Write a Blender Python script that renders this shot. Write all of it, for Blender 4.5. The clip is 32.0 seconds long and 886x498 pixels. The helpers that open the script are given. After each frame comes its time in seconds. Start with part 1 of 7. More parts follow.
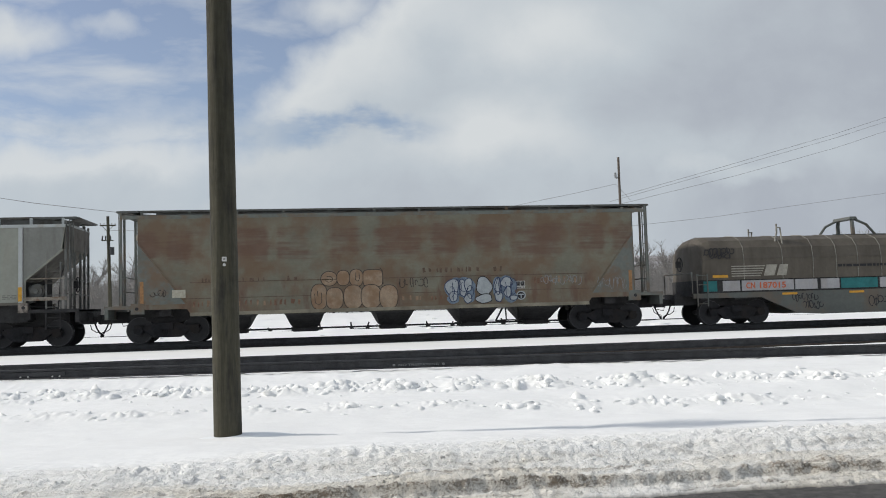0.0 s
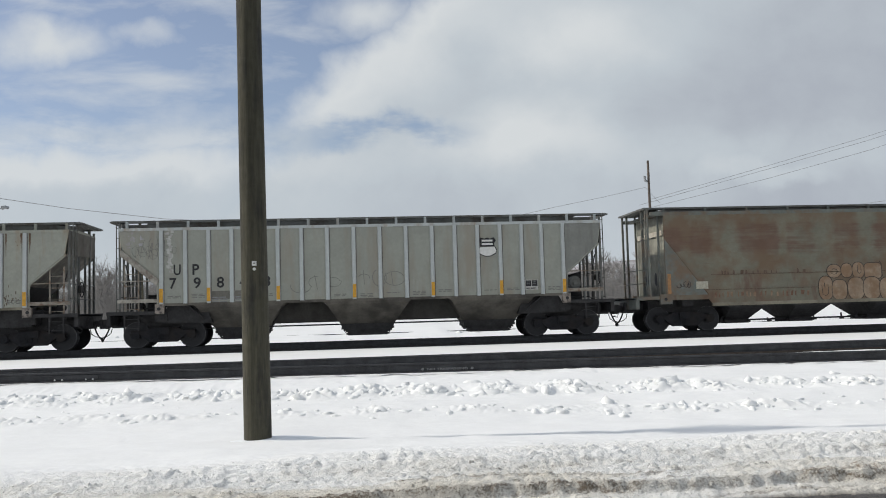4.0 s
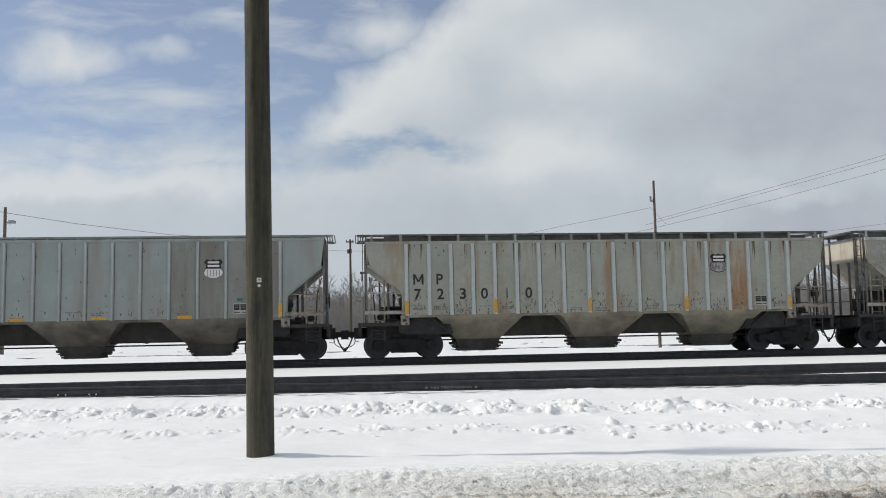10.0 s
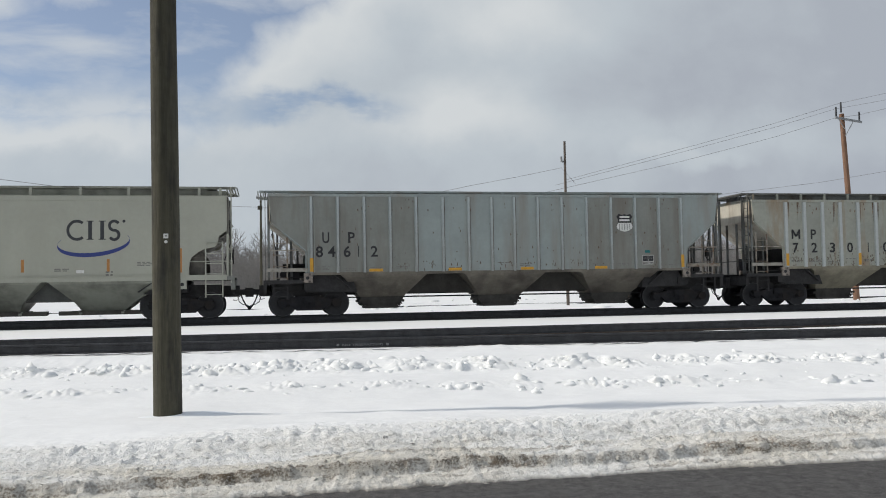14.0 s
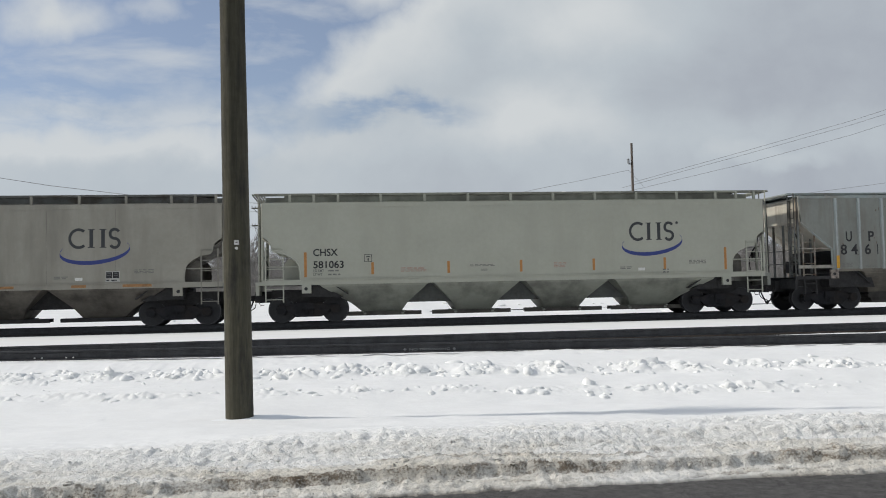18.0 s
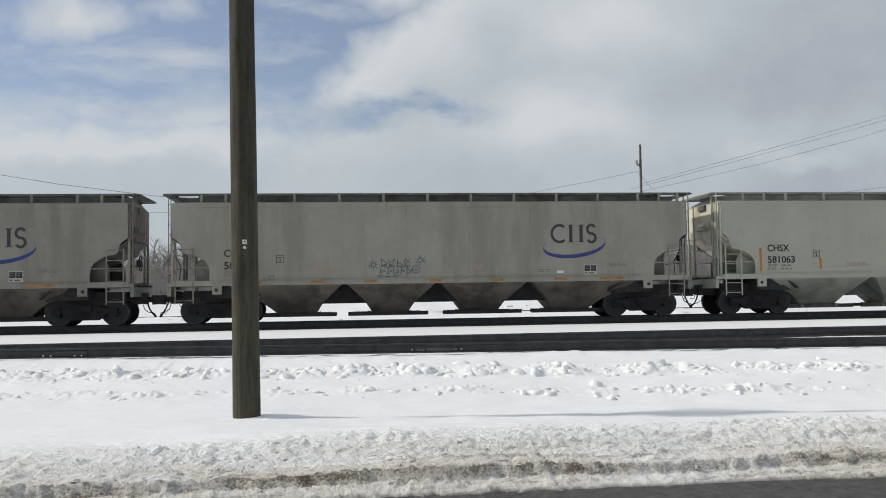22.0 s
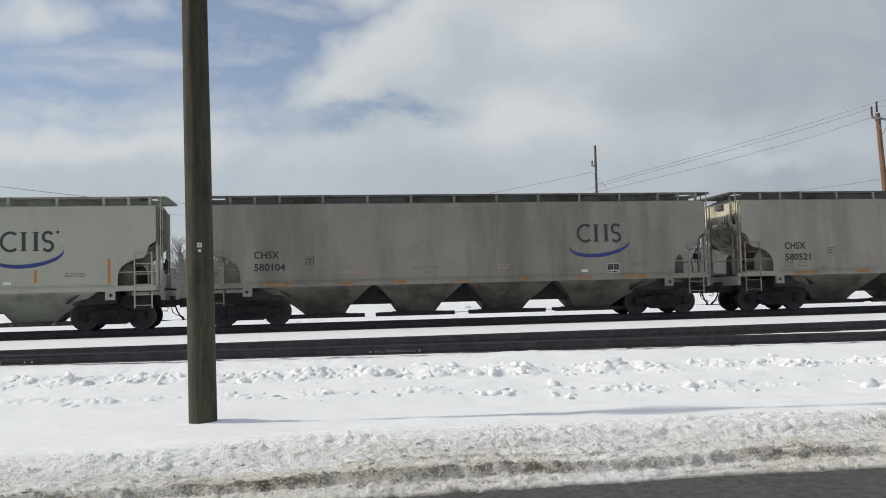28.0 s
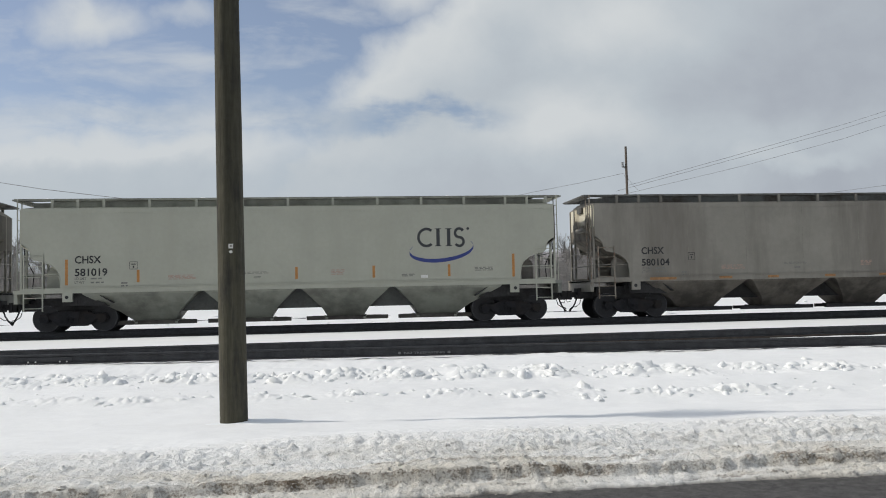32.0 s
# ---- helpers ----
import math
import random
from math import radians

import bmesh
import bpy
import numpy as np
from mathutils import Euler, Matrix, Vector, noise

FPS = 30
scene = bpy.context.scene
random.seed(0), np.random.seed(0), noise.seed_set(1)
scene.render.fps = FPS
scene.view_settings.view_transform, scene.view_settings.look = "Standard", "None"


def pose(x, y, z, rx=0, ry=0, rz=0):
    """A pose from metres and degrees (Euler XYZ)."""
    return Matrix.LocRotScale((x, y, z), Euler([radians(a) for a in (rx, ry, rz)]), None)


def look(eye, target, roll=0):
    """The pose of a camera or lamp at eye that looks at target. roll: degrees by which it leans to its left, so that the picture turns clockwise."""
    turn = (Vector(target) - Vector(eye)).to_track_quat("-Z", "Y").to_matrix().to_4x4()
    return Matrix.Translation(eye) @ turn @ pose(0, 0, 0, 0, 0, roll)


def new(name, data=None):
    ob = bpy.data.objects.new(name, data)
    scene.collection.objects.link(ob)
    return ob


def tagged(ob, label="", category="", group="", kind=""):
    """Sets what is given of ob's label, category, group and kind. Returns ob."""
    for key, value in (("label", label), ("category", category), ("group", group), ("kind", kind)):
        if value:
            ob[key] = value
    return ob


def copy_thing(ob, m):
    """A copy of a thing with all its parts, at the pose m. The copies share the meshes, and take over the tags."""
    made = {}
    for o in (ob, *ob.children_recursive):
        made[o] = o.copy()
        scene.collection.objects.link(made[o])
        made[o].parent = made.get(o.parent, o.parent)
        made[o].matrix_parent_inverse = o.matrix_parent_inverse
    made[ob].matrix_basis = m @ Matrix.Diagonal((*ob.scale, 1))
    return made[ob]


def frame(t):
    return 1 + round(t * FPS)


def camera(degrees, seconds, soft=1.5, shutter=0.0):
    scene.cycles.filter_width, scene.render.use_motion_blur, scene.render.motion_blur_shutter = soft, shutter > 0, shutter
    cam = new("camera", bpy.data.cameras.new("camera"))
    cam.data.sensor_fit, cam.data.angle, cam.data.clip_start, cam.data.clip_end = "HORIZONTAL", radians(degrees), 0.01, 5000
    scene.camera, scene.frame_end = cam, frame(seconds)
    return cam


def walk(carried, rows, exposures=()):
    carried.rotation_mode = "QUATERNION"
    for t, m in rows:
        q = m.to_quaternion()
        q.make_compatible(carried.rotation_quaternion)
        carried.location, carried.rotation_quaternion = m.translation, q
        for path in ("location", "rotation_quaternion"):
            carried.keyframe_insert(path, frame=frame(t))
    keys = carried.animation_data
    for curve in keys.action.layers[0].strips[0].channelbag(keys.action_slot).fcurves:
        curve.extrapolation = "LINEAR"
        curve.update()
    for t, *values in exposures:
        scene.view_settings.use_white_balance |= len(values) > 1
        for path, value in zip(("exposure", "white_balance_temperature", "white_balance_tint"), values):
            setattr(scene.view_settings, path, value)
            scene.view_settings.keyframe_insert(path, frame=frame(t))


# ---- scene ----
cam = camera(52.6, 32.0, soft=1.0)
EYE_Z = 1.5
# seconds, turn to the left, tilt up, lean: the camera is held by hand at one spot
PATH = [
    (0.0, -7.84, 3.81, 1.69),
    (0.5, -7.16, 3.94, 1.91),
    (1.0, -7.03, 3.95, 1.83),
    (1.5, -6.73, 3.89, 1.73),
    (2.0, -6.61, 3.67, 1.69),
    (2.5, -6.67, 3.55, 1.78),
    (4.5, -5.78, 4.25, 1.48),
    (5.0, -5.63, 4.26, 1.30),
    (5.5, -5.56, 4.23, 1.25),
    (6.0, -5.59, 4.24, 1.26),
    (6.5, -5.61, 4.46, 1.44),
    (7.0, -5.47, 4.57, 1.43),
    (7.5, -5.36, 4.66, 1.39),
    (8.0, -5.33, 4.78, 1.15),
    (8.5, -5.38, 4.94, 0.98),
    (9.0, -5.55, 5.07, 0.87),
    (9.5, -5.68, 5.12, 0.86),
    (10.0, -5.73, 5.30, 1.11),
    (10.5, -5.79, 5.35, 1.24),
    (11.0, -5.88, 5.34, 0.88),
    (11.5, -7.09, 5.37, 0.55),
    (12.0, -9.54, 4.73, 0.76),
    (12.5, -11.25, 4.00, 1.24),
    (13.0, -11.60, 3.33, 1.33),
    (13.5, -11.42, 2.86, 1.11),
    (15.5, -10.34, 2.03, 1.04),
    (16.0, -8.64, 3.19, 1.42),
    (16.5, -7.53, 3.41, 1.72),
    (17.0, -7.18, 2.89, 1.51),
    (17.5, -7.03, 2.72, 1.38),
    (18.0, -7.07, 2.87, 1.22),
    (18.5, -7.03, 2.89, 1.35),
    (19.0, -6.94, 2.97, 1.19),
    (19.5, -6.78, 3.01, 0.86),
    (20.0, -6.67, 3.09, 0.80),
    (20.5, -6.59, 2.97, 0.91),
    (21.0, -6.45, 3.04, 0.82),
    (21.5, -6.52, 3.05, 0.84),
    (22.0, -6.58, 2.91, 0.88),
    (22.5, -6.22, 2.81, 0.61),
    (23.0, -6.06, 2.76, 0.09),
    (23.5, -6.21, 2.91, 0.12),
    (24.0, -6.45, 3.44, 0.61),
    (24.5, -6.42, 3.95, 1.09),
    (25.0, -6.21, 4.10, 1.11),
    (25.5, -5.87, 3.88, 1.15),
    (27.5, -8.16, 3.30, 1.84),
    (28.0, -9.30, 2.94, 1.49),
    (28.5, -8.74, 2.98, 1.62),
    (29.0, -8.04, 2.97, 1.76),
    (29.5, -8.02, 2.92, 1.78),
    (30.0, -7.94, 2.79, 1.81),
    (30.5, -7.87, 2.76, 1.85),
    (31.0, -7.93, 3.03, 1.75),
    (31.5, -7.80, 3.08, 1.57),
    (32.0, -7.42, 3.08, 1.29),
]
walk(cam, [(t, pose(0, 0, EYE_Z, 90 + tilt, 0, turn) @ pose(0, 0, 0, 0, 0, -lean)) for t, turn, tilt, lean in PATH],
     exposures=((0.0, -0.03), (9.0, -0.02), (17.0, -0.11), (32.0, -0.11)))

# ---- light ----
SUN_AZ, SUN_EL = radians(-78), radians(36)      # from the left, a little behind the train
world = bpy.data.worlds.new("sky")
scene.world = world
world.use_nodes = True


def sky_pattern(nt, a, e, ahead, blue_air):
    """Broken cloud over slopes a (to the right) and e (up): a blue opening on the left with a puff and wisps in it, a
    bright-edged deck that greys to the right, a low bank along the horizon. Returns the colour."""
    N, Lk = nt.nodes.new, nt.links.new

    def calc(op, p, q=None, clamp=False):
        n = N("ShaderNodeMath")
        n.operation, n.use_clamp = op, clamp
        for i, v in enumerate((p, q)):
            if isinstance(v, (int, float)):
                n.inputs[i].default_value = v
            elif v is not None:
                Lk(v, n.inputs[i])
        return n.outputs[0]

    add, mul, sub = (lambda p, q: calc("ADD", p, q)), (lambda p, q: calc("MULTIPLY", p, q)), (lambda p, q: calc("SUBTRACT", p, q))

    def smooth(v, lo, hi, p=0.0, q=1.0):
        n = N("ShaderNodeMapRange")
        n.interpolation_type = "SMOOTHSTEP"
        Lk(v, n.inputs["Value"])
        for k, x in zip(("From Min", "From Max", "To Min", "To Max"), (lo, hi, p, q)):
            n.inputs[k].default_value = x
        return n.outputs[0]

    def fbm(scale, detail, rough, off, squash=1.0, dist=0.0):
        c = N("ShaderNodeCombineXYZ")
        Lk(a, c.inputs[0])
        Lk(mul(e, squash), c.inputs[1])
        c.inputs[2].default_value = off
        n = N("ShaderNodeTexNoise")
        Lk(c.outputs[0], n.inputs["Vector"])
        for k, x in (("Scale", scale), ("Detail", detail), ("Roughness", rough), ("Distortion", dist)):
            n.inputs[k].default_value = x
        return n.outputs["Fac"]

    def centred(v, amount):
        return mul(sub(v, 0.5), amount)

    # billows bend every edge
    big, fine = fbm(9.0, 3, 0.5, 1.7), fbm(26.0, 8, 0.6, 4.2)
    a1 = add(a, add(centred(big, 0.13), centred(fine, 0.052)))
    e1 = add(e, add(centred(fbm(9.0, 3, 0.5, 7.1), 0.055), centred(fbm(26.0, 8, 0.6, 9.3), 0.032)))

    def puff(ca, ce, ra, re, lo=0.20, hi=1.08):
        r = calc("SQRT", add(calc("POWER", calc("ABSOLUTE", calc("DIVIDE", sub(a1, ca), ra)), 2.0), calc("POWER", calc("ABSOLUTE", calc("DIVIDE", sub(e1, ce), re)), 2.0)))
        return smooth(r, lo, hi, 1.0, 0.0)

    past_edge = sub(a1, add(mul(sub(e1, 0.22), 1.00), -0.052))
    deck = smooth(past_edge, -0.030, 0.062)
    # a strip of thinner cloud under the deck's foot lets some blue through
    strip = mul(mul(smooth(calc("ABSOLUTE", sub(e1, 0.2085)), 0.004, 0.022, 1.0, 0.0), mul(smooth(a, -0.06, 0.02), smooth(a, 0.10, 0.19, 1.0, 0.0))), 0.75)
    deck = mul(deck, sub(1.0, mul(strip, smooth(fbm(12.0, 6, 0.6, 3.3, 3.0), 0.30, 0.62))))
    bank = mul(smooth(e1, 0.168, 0.208, 0.95, 0.0), smooth(a, -0.17, -0.02, 1.0, 0.72))
    veil = mul(mul(smooth(e1, 0.185, 0.270, 0.80, 0.0), smooth(fbm(7.0, 7, 0.62, 5.5, 2.6, 0.3), 0.22, 0.66)), sub(1.0, strip))
    wisps = mul(smooth(fbm(7.0, 6, 0.56, 12.0, 3.0, 0.25), 0.34, 0.82), 0.72)
    near = calc("MAXIMUM", mul(puff(-0.295, 0.312, 0.115, 0.046, 0.0), 0.95), mul(puff(-0.185, 0.318, 0.060, 0.026, 0.0), 0.60))
    near = calc("MAXIMUM", near, mul(puff(0.045, 0.348, 0.105, 0.050, 0.0), 0.88))
    cover = calc("MAXIMUM", calc("MAXIMUM", deck, bank), calc("MAXIMUM", near, calc("MAXIMUM", veil, wisps)))
    cover = calc("MAXIMUM", cover, add(0.16, smooth(ahead, -0.1, 0.25, 0.9, 0.0)), clamp=True)
    # how brightly the cloud stands: its sunlit rim, patches in the deck, tops of the bank and of the puffs
    rim = mul(smooth(past_edge, 0.02, 0.19, 1.0, 0.0), smooth(e, 0.195, 0.235))
    patches = add(mul(puff(0.285, 0.318, 0.17, 0.075, 0.0, 1.0), 0.55), mul(puff(0.235, 0.205, 0.15, 0.055, 0.0, 1.0), 0.52))
    patches = add(patches, mul(puff(0.52, 0.155, 0.10, 0.020, 0.1, 1.0), 0.30))
    tops = mul(mul(smooth(calc("ABSOLUTE", sub(e1, 0.178)), 0.0, 0.040, 1.0, 0.0), smooth(a, -0.20, -0.02, 1.0, 0.25)), 0.80)
    lum = add(add(mul(rim, 0.72), patches), add(tops, mul(near, 0.55)))
    lum = add(lum, add(centred(fbm(5.0, 8, 0.55, 15.0, 1.4, 0.2), 0.80), centred(fine, 0.16)))
    lum = sub(lum, add(smooth(a, 0.30, 0.75, 0.0, 0.30), smooth(ahead, -0.2, 0.25, 0.55, 0.0)))
    lum = add(lum, smooth(a, -0.30, 0.35, 0.22, 0.05))
    ramp = N("ShaderNodeValToRGB")
    ramp.color_ramp.elements[0].color = (0.418, 0.455, 0.512, 1)
    ramp.color_ramp.elements[1].color = (0.668, 0.700, 0.718, 1)
    ramp.color_ramp.elements[1].position = 0.95
    mid = ramp.color_ramp.elements.new(0.40)
    mid.color = (0.520, 0.572, 0.618, 1)
    Lk(calc("ADD", lum, 0.25, clamp=True), ramp.inputs[0])
    mix = N("ShaderNodeMix")
    mix.data_type = "RGBA"
    Lk(cover, mix.inputs["Factor"])
    Lk(blue_air, mix.inputs[6])
    Lk(ramp.outputs[0], mix.inputs[7])
    return mix.outputs[2]


def clear_air(nt, toward=None):
    """The clear sky between the clouds."""
    air = nt.nodes.new("ShaderNodeTexSky")
    air.sky_type, air.sun_disc = "NISHITA", False
    air.sun_elevation, air.sun_rotation = SUN_EL, SUN_AZ
    if toward:
        nt.links.new(toward, air.inputs[0])
    scaled = nt.nodes.new("ShaderNodeVectorMath")
    scaled.operation = "MULTIPLY"
    nt.links.new(air.outputs[0], scaled.inputs[0])
    scaled.inputs[1].default_value = (0.098, 0.098, 0.106)
    return scaled.outputs[0]


def build_sky():
    nt = world.node_tree
    nt.nodes.clear()
    N, Lk = nt.nodes.new, nt.links.new

    def calc(op, p, q):
        n = N("ShaderNodeMath")
        n.operation = op
        for i, v in enumerate((p, q)):
            if isinstance(v, (int, float)):
                n.inputs[i].default_value = v
            else:
                Lk(v, n.inputs[i])
        return n.outputs[0]

    sep = N("ShaderNodeSeparateXYZ")
    Lk(N("ShaderNodeTexCoord").outputs["Generated"], sep.inputs[0])
    X, Y, Z = sep.outputs
    ahead = calc("MAXIMUM", Y, 0.12)
    colour = sky_pattern(nt, calc("DIVIDE", X, ahead), calc("DIVIDE", calc("MAXIMUM", Z, 0.02), ahead), Y, clear_air(nt))
    bg = N("ShaderNodeBackground")
    Lk(colour, bg.inputs[0])
    bg.inputs[1].default_value = 1.0
    Lk(bg.outputs[0], N("ShaderNodeOutputWorld").inputs[0])


build_sky()
SKY_FAR = 2500.0


def cloud_backdrop():
    """The part of the cloud field that drifts past, far beyond the yard; it fades into the sky round it."""
    m = bpy.data.materials.new("drifting_cloud")
    m.use_nodes = True
    nt = m.node_tree
    nt.nodes.clear()
    N, Lk = nt.nodes.new, nt.links.new
    sep = N("ShaderNodeSeparateXYZ")
    Lk(N("ShaderNodeTexCoord").outputs["Object"], sep.inputs[0])

    def calc(op, p, q, clamp=False):
        n = N("ShaderNodeMath")
        n.operation, n.use_clamp = op, clamp
        for i, v in enumerate((p, q)):
            if isinstance(v, (int, float)):
                n.inputs[i].default_value = v
            else:
                Lk(v, n.inputs[i])
        return n.outputs[0]

    a, e = calc("DIVIDE", sep.outputs[0], SKY_FAR), calc("DIVIDE", sep.outputs[2], SKY_FAR)
    toward = N("ShaderNodeCombineXYZ")
    Lk(a, toward.inputs[0])
    toward.inputs[1].default_value = 1.0
    Lk(e, toward.inputs[2])
    ahead = N("ShaderNodeValue")
    ahead.outputs[0].default_value = 0.9
    glow = N("ShaderNodeEmission")
    Lk(sky_pattern(nt, a, e, ahead.outputs[0], clear_air(nt, toward.outputs[0])), glow.inputs[0])
    fade = None
    for v, lo, hi in ((a, -0.60, -0.48), (a, 1.00, 0.88), (e, 0.02, 0.06), (e, 0.58, 0.46)):
        n = N("ShaderNodeMapRange")
        n.interpolation_type = "SMOOTHSTEP"
        Lk(v, n.inputs["Value"])
        n.inputs["From Min"].default_value, n.inputs["From Max"].default_value = lo, hi
        fade = n.outputs[0] if fade is None else calc("MULTIPLY", fade, n.outputs[0])
    mix = N("ShaderNodeMixShader")
    Lk(fade, mix.inputs[0])
    Lk(N("ShaderNodeBsdfTransparent").outputs[0], mix.inputs[1])
    Lk(glow.outputs[0], mix.inputs[2])
    Lk(mix.outputs[0], N("ShaderNodeOutputMaterial").inputs[0])
    me = bpy.data.meshes.new("backdrop")
    me.from_pydata([(x * SKY_FAR, 0, z * SKY_FAR) for x, z in ((-0.61, 0.015), (1.01, 0.015), (1.01, 0.59), (-0.61, 0.59))], [], [(0, 1, 2, 3)])
    me.materials.append(m)
    return tagged(new("backdrop", me), "broken cloud drifting over a pale blue sky", "sky", kind="structure")


clouds = cloud_backdrop()
sun = new("sun", bpy.data.lights.new("sun", "SUN"))
sun.data.energy, sun.data.angle, sun.data.color = 2.75, radians(2.5), (1.0, 0.94, 0.84)
sun.matrix_world = look((0, 0, 60), (-60 * math.cos(SUN_EL) * math.sin(SUN_AZ), -60 * math.cos(SUN_EL) * math.cos(SUN_AZ), 60 - 60 * math.sin(SUN_EL)))


# ---- materials ----
def mat(name, base, rough=0.7, metal=0.0, spread=0.15, scale=3.0, stain=None, amount=0.0, stain_scale=1.2, streak=False, bump=0.15, bump_scale=40.0, spec=0.4, stretch=None):
    """Procedural surface: base colour varied at two scales, an optional stain (streaked downwards if asked) and fine relief."""
    m = bpy.data.materials.new(name)
    m.use_nodes = True
    nt = m.node_tree
    bsdf = nt.nodes["Principled BSDF"]
    N, Lk = nt.nodes.new, nt.links.new
    bsdf.inputs["Roughness"].default_value, bsdf.inputs["Metallic"].default_value = rough, metal
    bsdf.inputs["Specular IOR Level"].default_value = spec
    co = N("ShaderNodeTexCoord").outputs["Object"]

    def tex(s, detail, squash=(1, 1, 1)):
        mp = N("ShaderNodeMapping")
        mp.inputs["Scale"].default_value = squash
        Lk(co, mp.inputs[0])
        n = N("ShaderNodeTexNoise")
        n.inputs["Scale"].default_value, n.inputs["Detail"].default_value = s, detail
        n.inputs["Roughness"].default_value = 0.62
        Lk(mp.outputs[0], n.inputs["Vector"])
        return n.outputs["Fac"]

    def remap(v, lo, hi, a, b):
        n = N("ShaderNodeMapRange")
        Lk(v, n.inputs["Value"])
        for k, q in zip(("From Min", "From Max", "To Min", "To Max"), (lo, hi, a, b)):
            n.inputs[k].default_value = q
        return n.outputs[0]

    def shade(col, f):
        n = N("ShaderNodeVectorMath")
        n.operation = "SCALE"
        if isinstance(col, tuple):
            n.inputs[0].default_value = col
        else:
            Lk(col, n.inputs[0])
        Lk(f, n.inputs["Scale"])
        return n.outputs[0]

    sq = stretch or (1, 1, 1)
    col = shade(base, remap(tex(scale, 5, sq), 0.3, 0.7, 1 - spread, 1 + spread))
    col = shade(col, remap(tex(scale * 9, 4, sq), 0.3, 0.7, 1 - spread * 0.5, 1 + spread * 0.5))
    if stain:
        mask = tex(stain_scale, 7, (1, 1, 0.16) if streak else (1, 1, 1))
        mask = remap(mask, 0.62 - 0.3 * amount, 0.80 - 0.3 * amount, 0, min(1, 0.5 + amount))
        mix = N("ShaderNodeMix")
        mix.data_type = "RGBA"
        Lk(mask, mix.inputs["Factor"])
        Lk(col, mix.inputs[6])
        mix.inputs[7].default_value = (*stain, 1)
        col = mix.outputs[2]
    Lk(col, bsdf.inputs["Base Color"])
    Lk(remap(tex(scale * 3, 3), 0.3, 0.7, max(0.05, rough - 0.12), min(1, rough + 0.1)), bsdf.inputs["Roughness"])
    if bump:
        b = N("ShaderNodeBump")
        b.inputs["Strength"].default_value, b.inputs["Distance"].default_value = bump, 0.02
        Lk(tex(bump_scale, 4, sq), b.inputs["Height"])
        Lk(b.outputs[0], bsdf.inputs["Normal"])
    return m


M_SNOW = mat("snow_clean", (0.86, 0.88, 0.90), 0.75, spread=0.03, scale=0.8, bump=0.35, bump_scale=9, spec=0.25)
M_ICE = mat("snow_clod", (0.855, 0.862, 0.862), 0.7, spread=0.05, scale=3, bump=0.4, bump_scale=18, spec=0.25)
M_ROAD = mat("wet_asphalt", (0.078, 0.074, 0.071), 0.75, spread=0.55, scale=12, stain=(0.17, 0.16, 0.15), amount=0.32, stain_scale=75, bump=0.7, bump_scale=120)
M_RAIL = mat("rail_steel", (0.040, 0.041, 0.045), 0.75, spread=0.35, scale=4, bump=0.2)
M_BALLAST = mat("dark_ballast", (0.034, 0.033, 0.034), 0.9, spread=0.5, scale=12, bump=0.8, bump_scale=22)
M_TIE = mat("tie_wood", (0.045, 0.036, 0.03), 0.9, spread=0.4, scale=8)
M_TRUCK = mat("truck_steel", (0.020, 0.020, 0.023), 0.8, spread=0.4, scale=5, stain=(0.027, 0.022, 0.019), amount=0.4, spec=0.2)
M_WHEEL = mat("wheel_steel", (0.018, 0.018, 0.021), 0.55, spread=0.3, scale=6)
M_UNDER = mat("dark_underframe", (0.031, 0.030, 0.031), 0.85, spread=0.35, scale=3)
M_HOSE = mat("rubber_hose", (0.015, 0.015, 0.015), 0.6, bump=0)
M_INK = mat("black_paint", (0.022, 0.022, 0.025), 0.6, spread=0.25, scale=14, bump=0)
M_NAVY = mat("navy_paint", (0.030, 0.045, 0.19), 0.5, spread=0.1, bump=0)
M_SLATE = mat("slate_paint", (0.035, 0.037, 0.042), 0.5, spread=0.1, bump=0)
M_WHITE = mat("white_paint", (0.62, 0.62, 0.60), 0.6, spread=0.12, scale=10, bump=0)
M_PANEL = mat("dusty_white_panel", (0.33, 0.33, 0.345), 0.65, spread=0.15, scale=3, stain=(0.28, 0.26, 0.24), amount=0.5, streak=True, bump=0)
M_STENCIL = mat("dull_white_stencil", (0.40, 0.40, 0.38), 0.7, spread=0.2, scale=8, stain=(0.25, 0.23, 0.20), amount=0.4, stain_scale=5, bump=0)
M_YELLOW = mat("yellow_stripe", (0.55, 0.29, 0.035), 0.6, spread=0.15, scale=9, bump=0)
M_ORANGE = mat("orange_stripe", (0.40, 0.185, 0.055), 0.6, spread=0.15, scale=9, bump=0)
M_DULL_ORANGE = mat("worn_orange_stripe", (0.30, 0.16, 0.07), 0.7, spread=0.3, scale=9, bump=0)
M_PRINT = mat("grey_print", (0.16, 0.16, 0.15), 0.7, spread=0.3, scale=20, bump=0)
M_REDPRINT = mat("faded_red_print", (0.36, 0.25, 0.21), 0.7, spread=0.2, scale=20, bump=0)
M_CHALK = mat("faded_chalk", (0.20, 0.205, 0.21), 0.8, spread=0.3, scale=20, bump=0)
M_TEAL = mat("teal_paint", (0.015, 0.135, 0.14), 0.6, spread=0.2, bump=0)
M_TAGBLUE = mat("slate_blue_spray", (0.07, 0.10, 0.13), 0.7, spread=0.3, scale=8, bump=0)
M_TAGBLACK = mat("black_spray", (0.05, 0.04, 0.035), 0.7, spread=0.3, scale=8, bump=0)
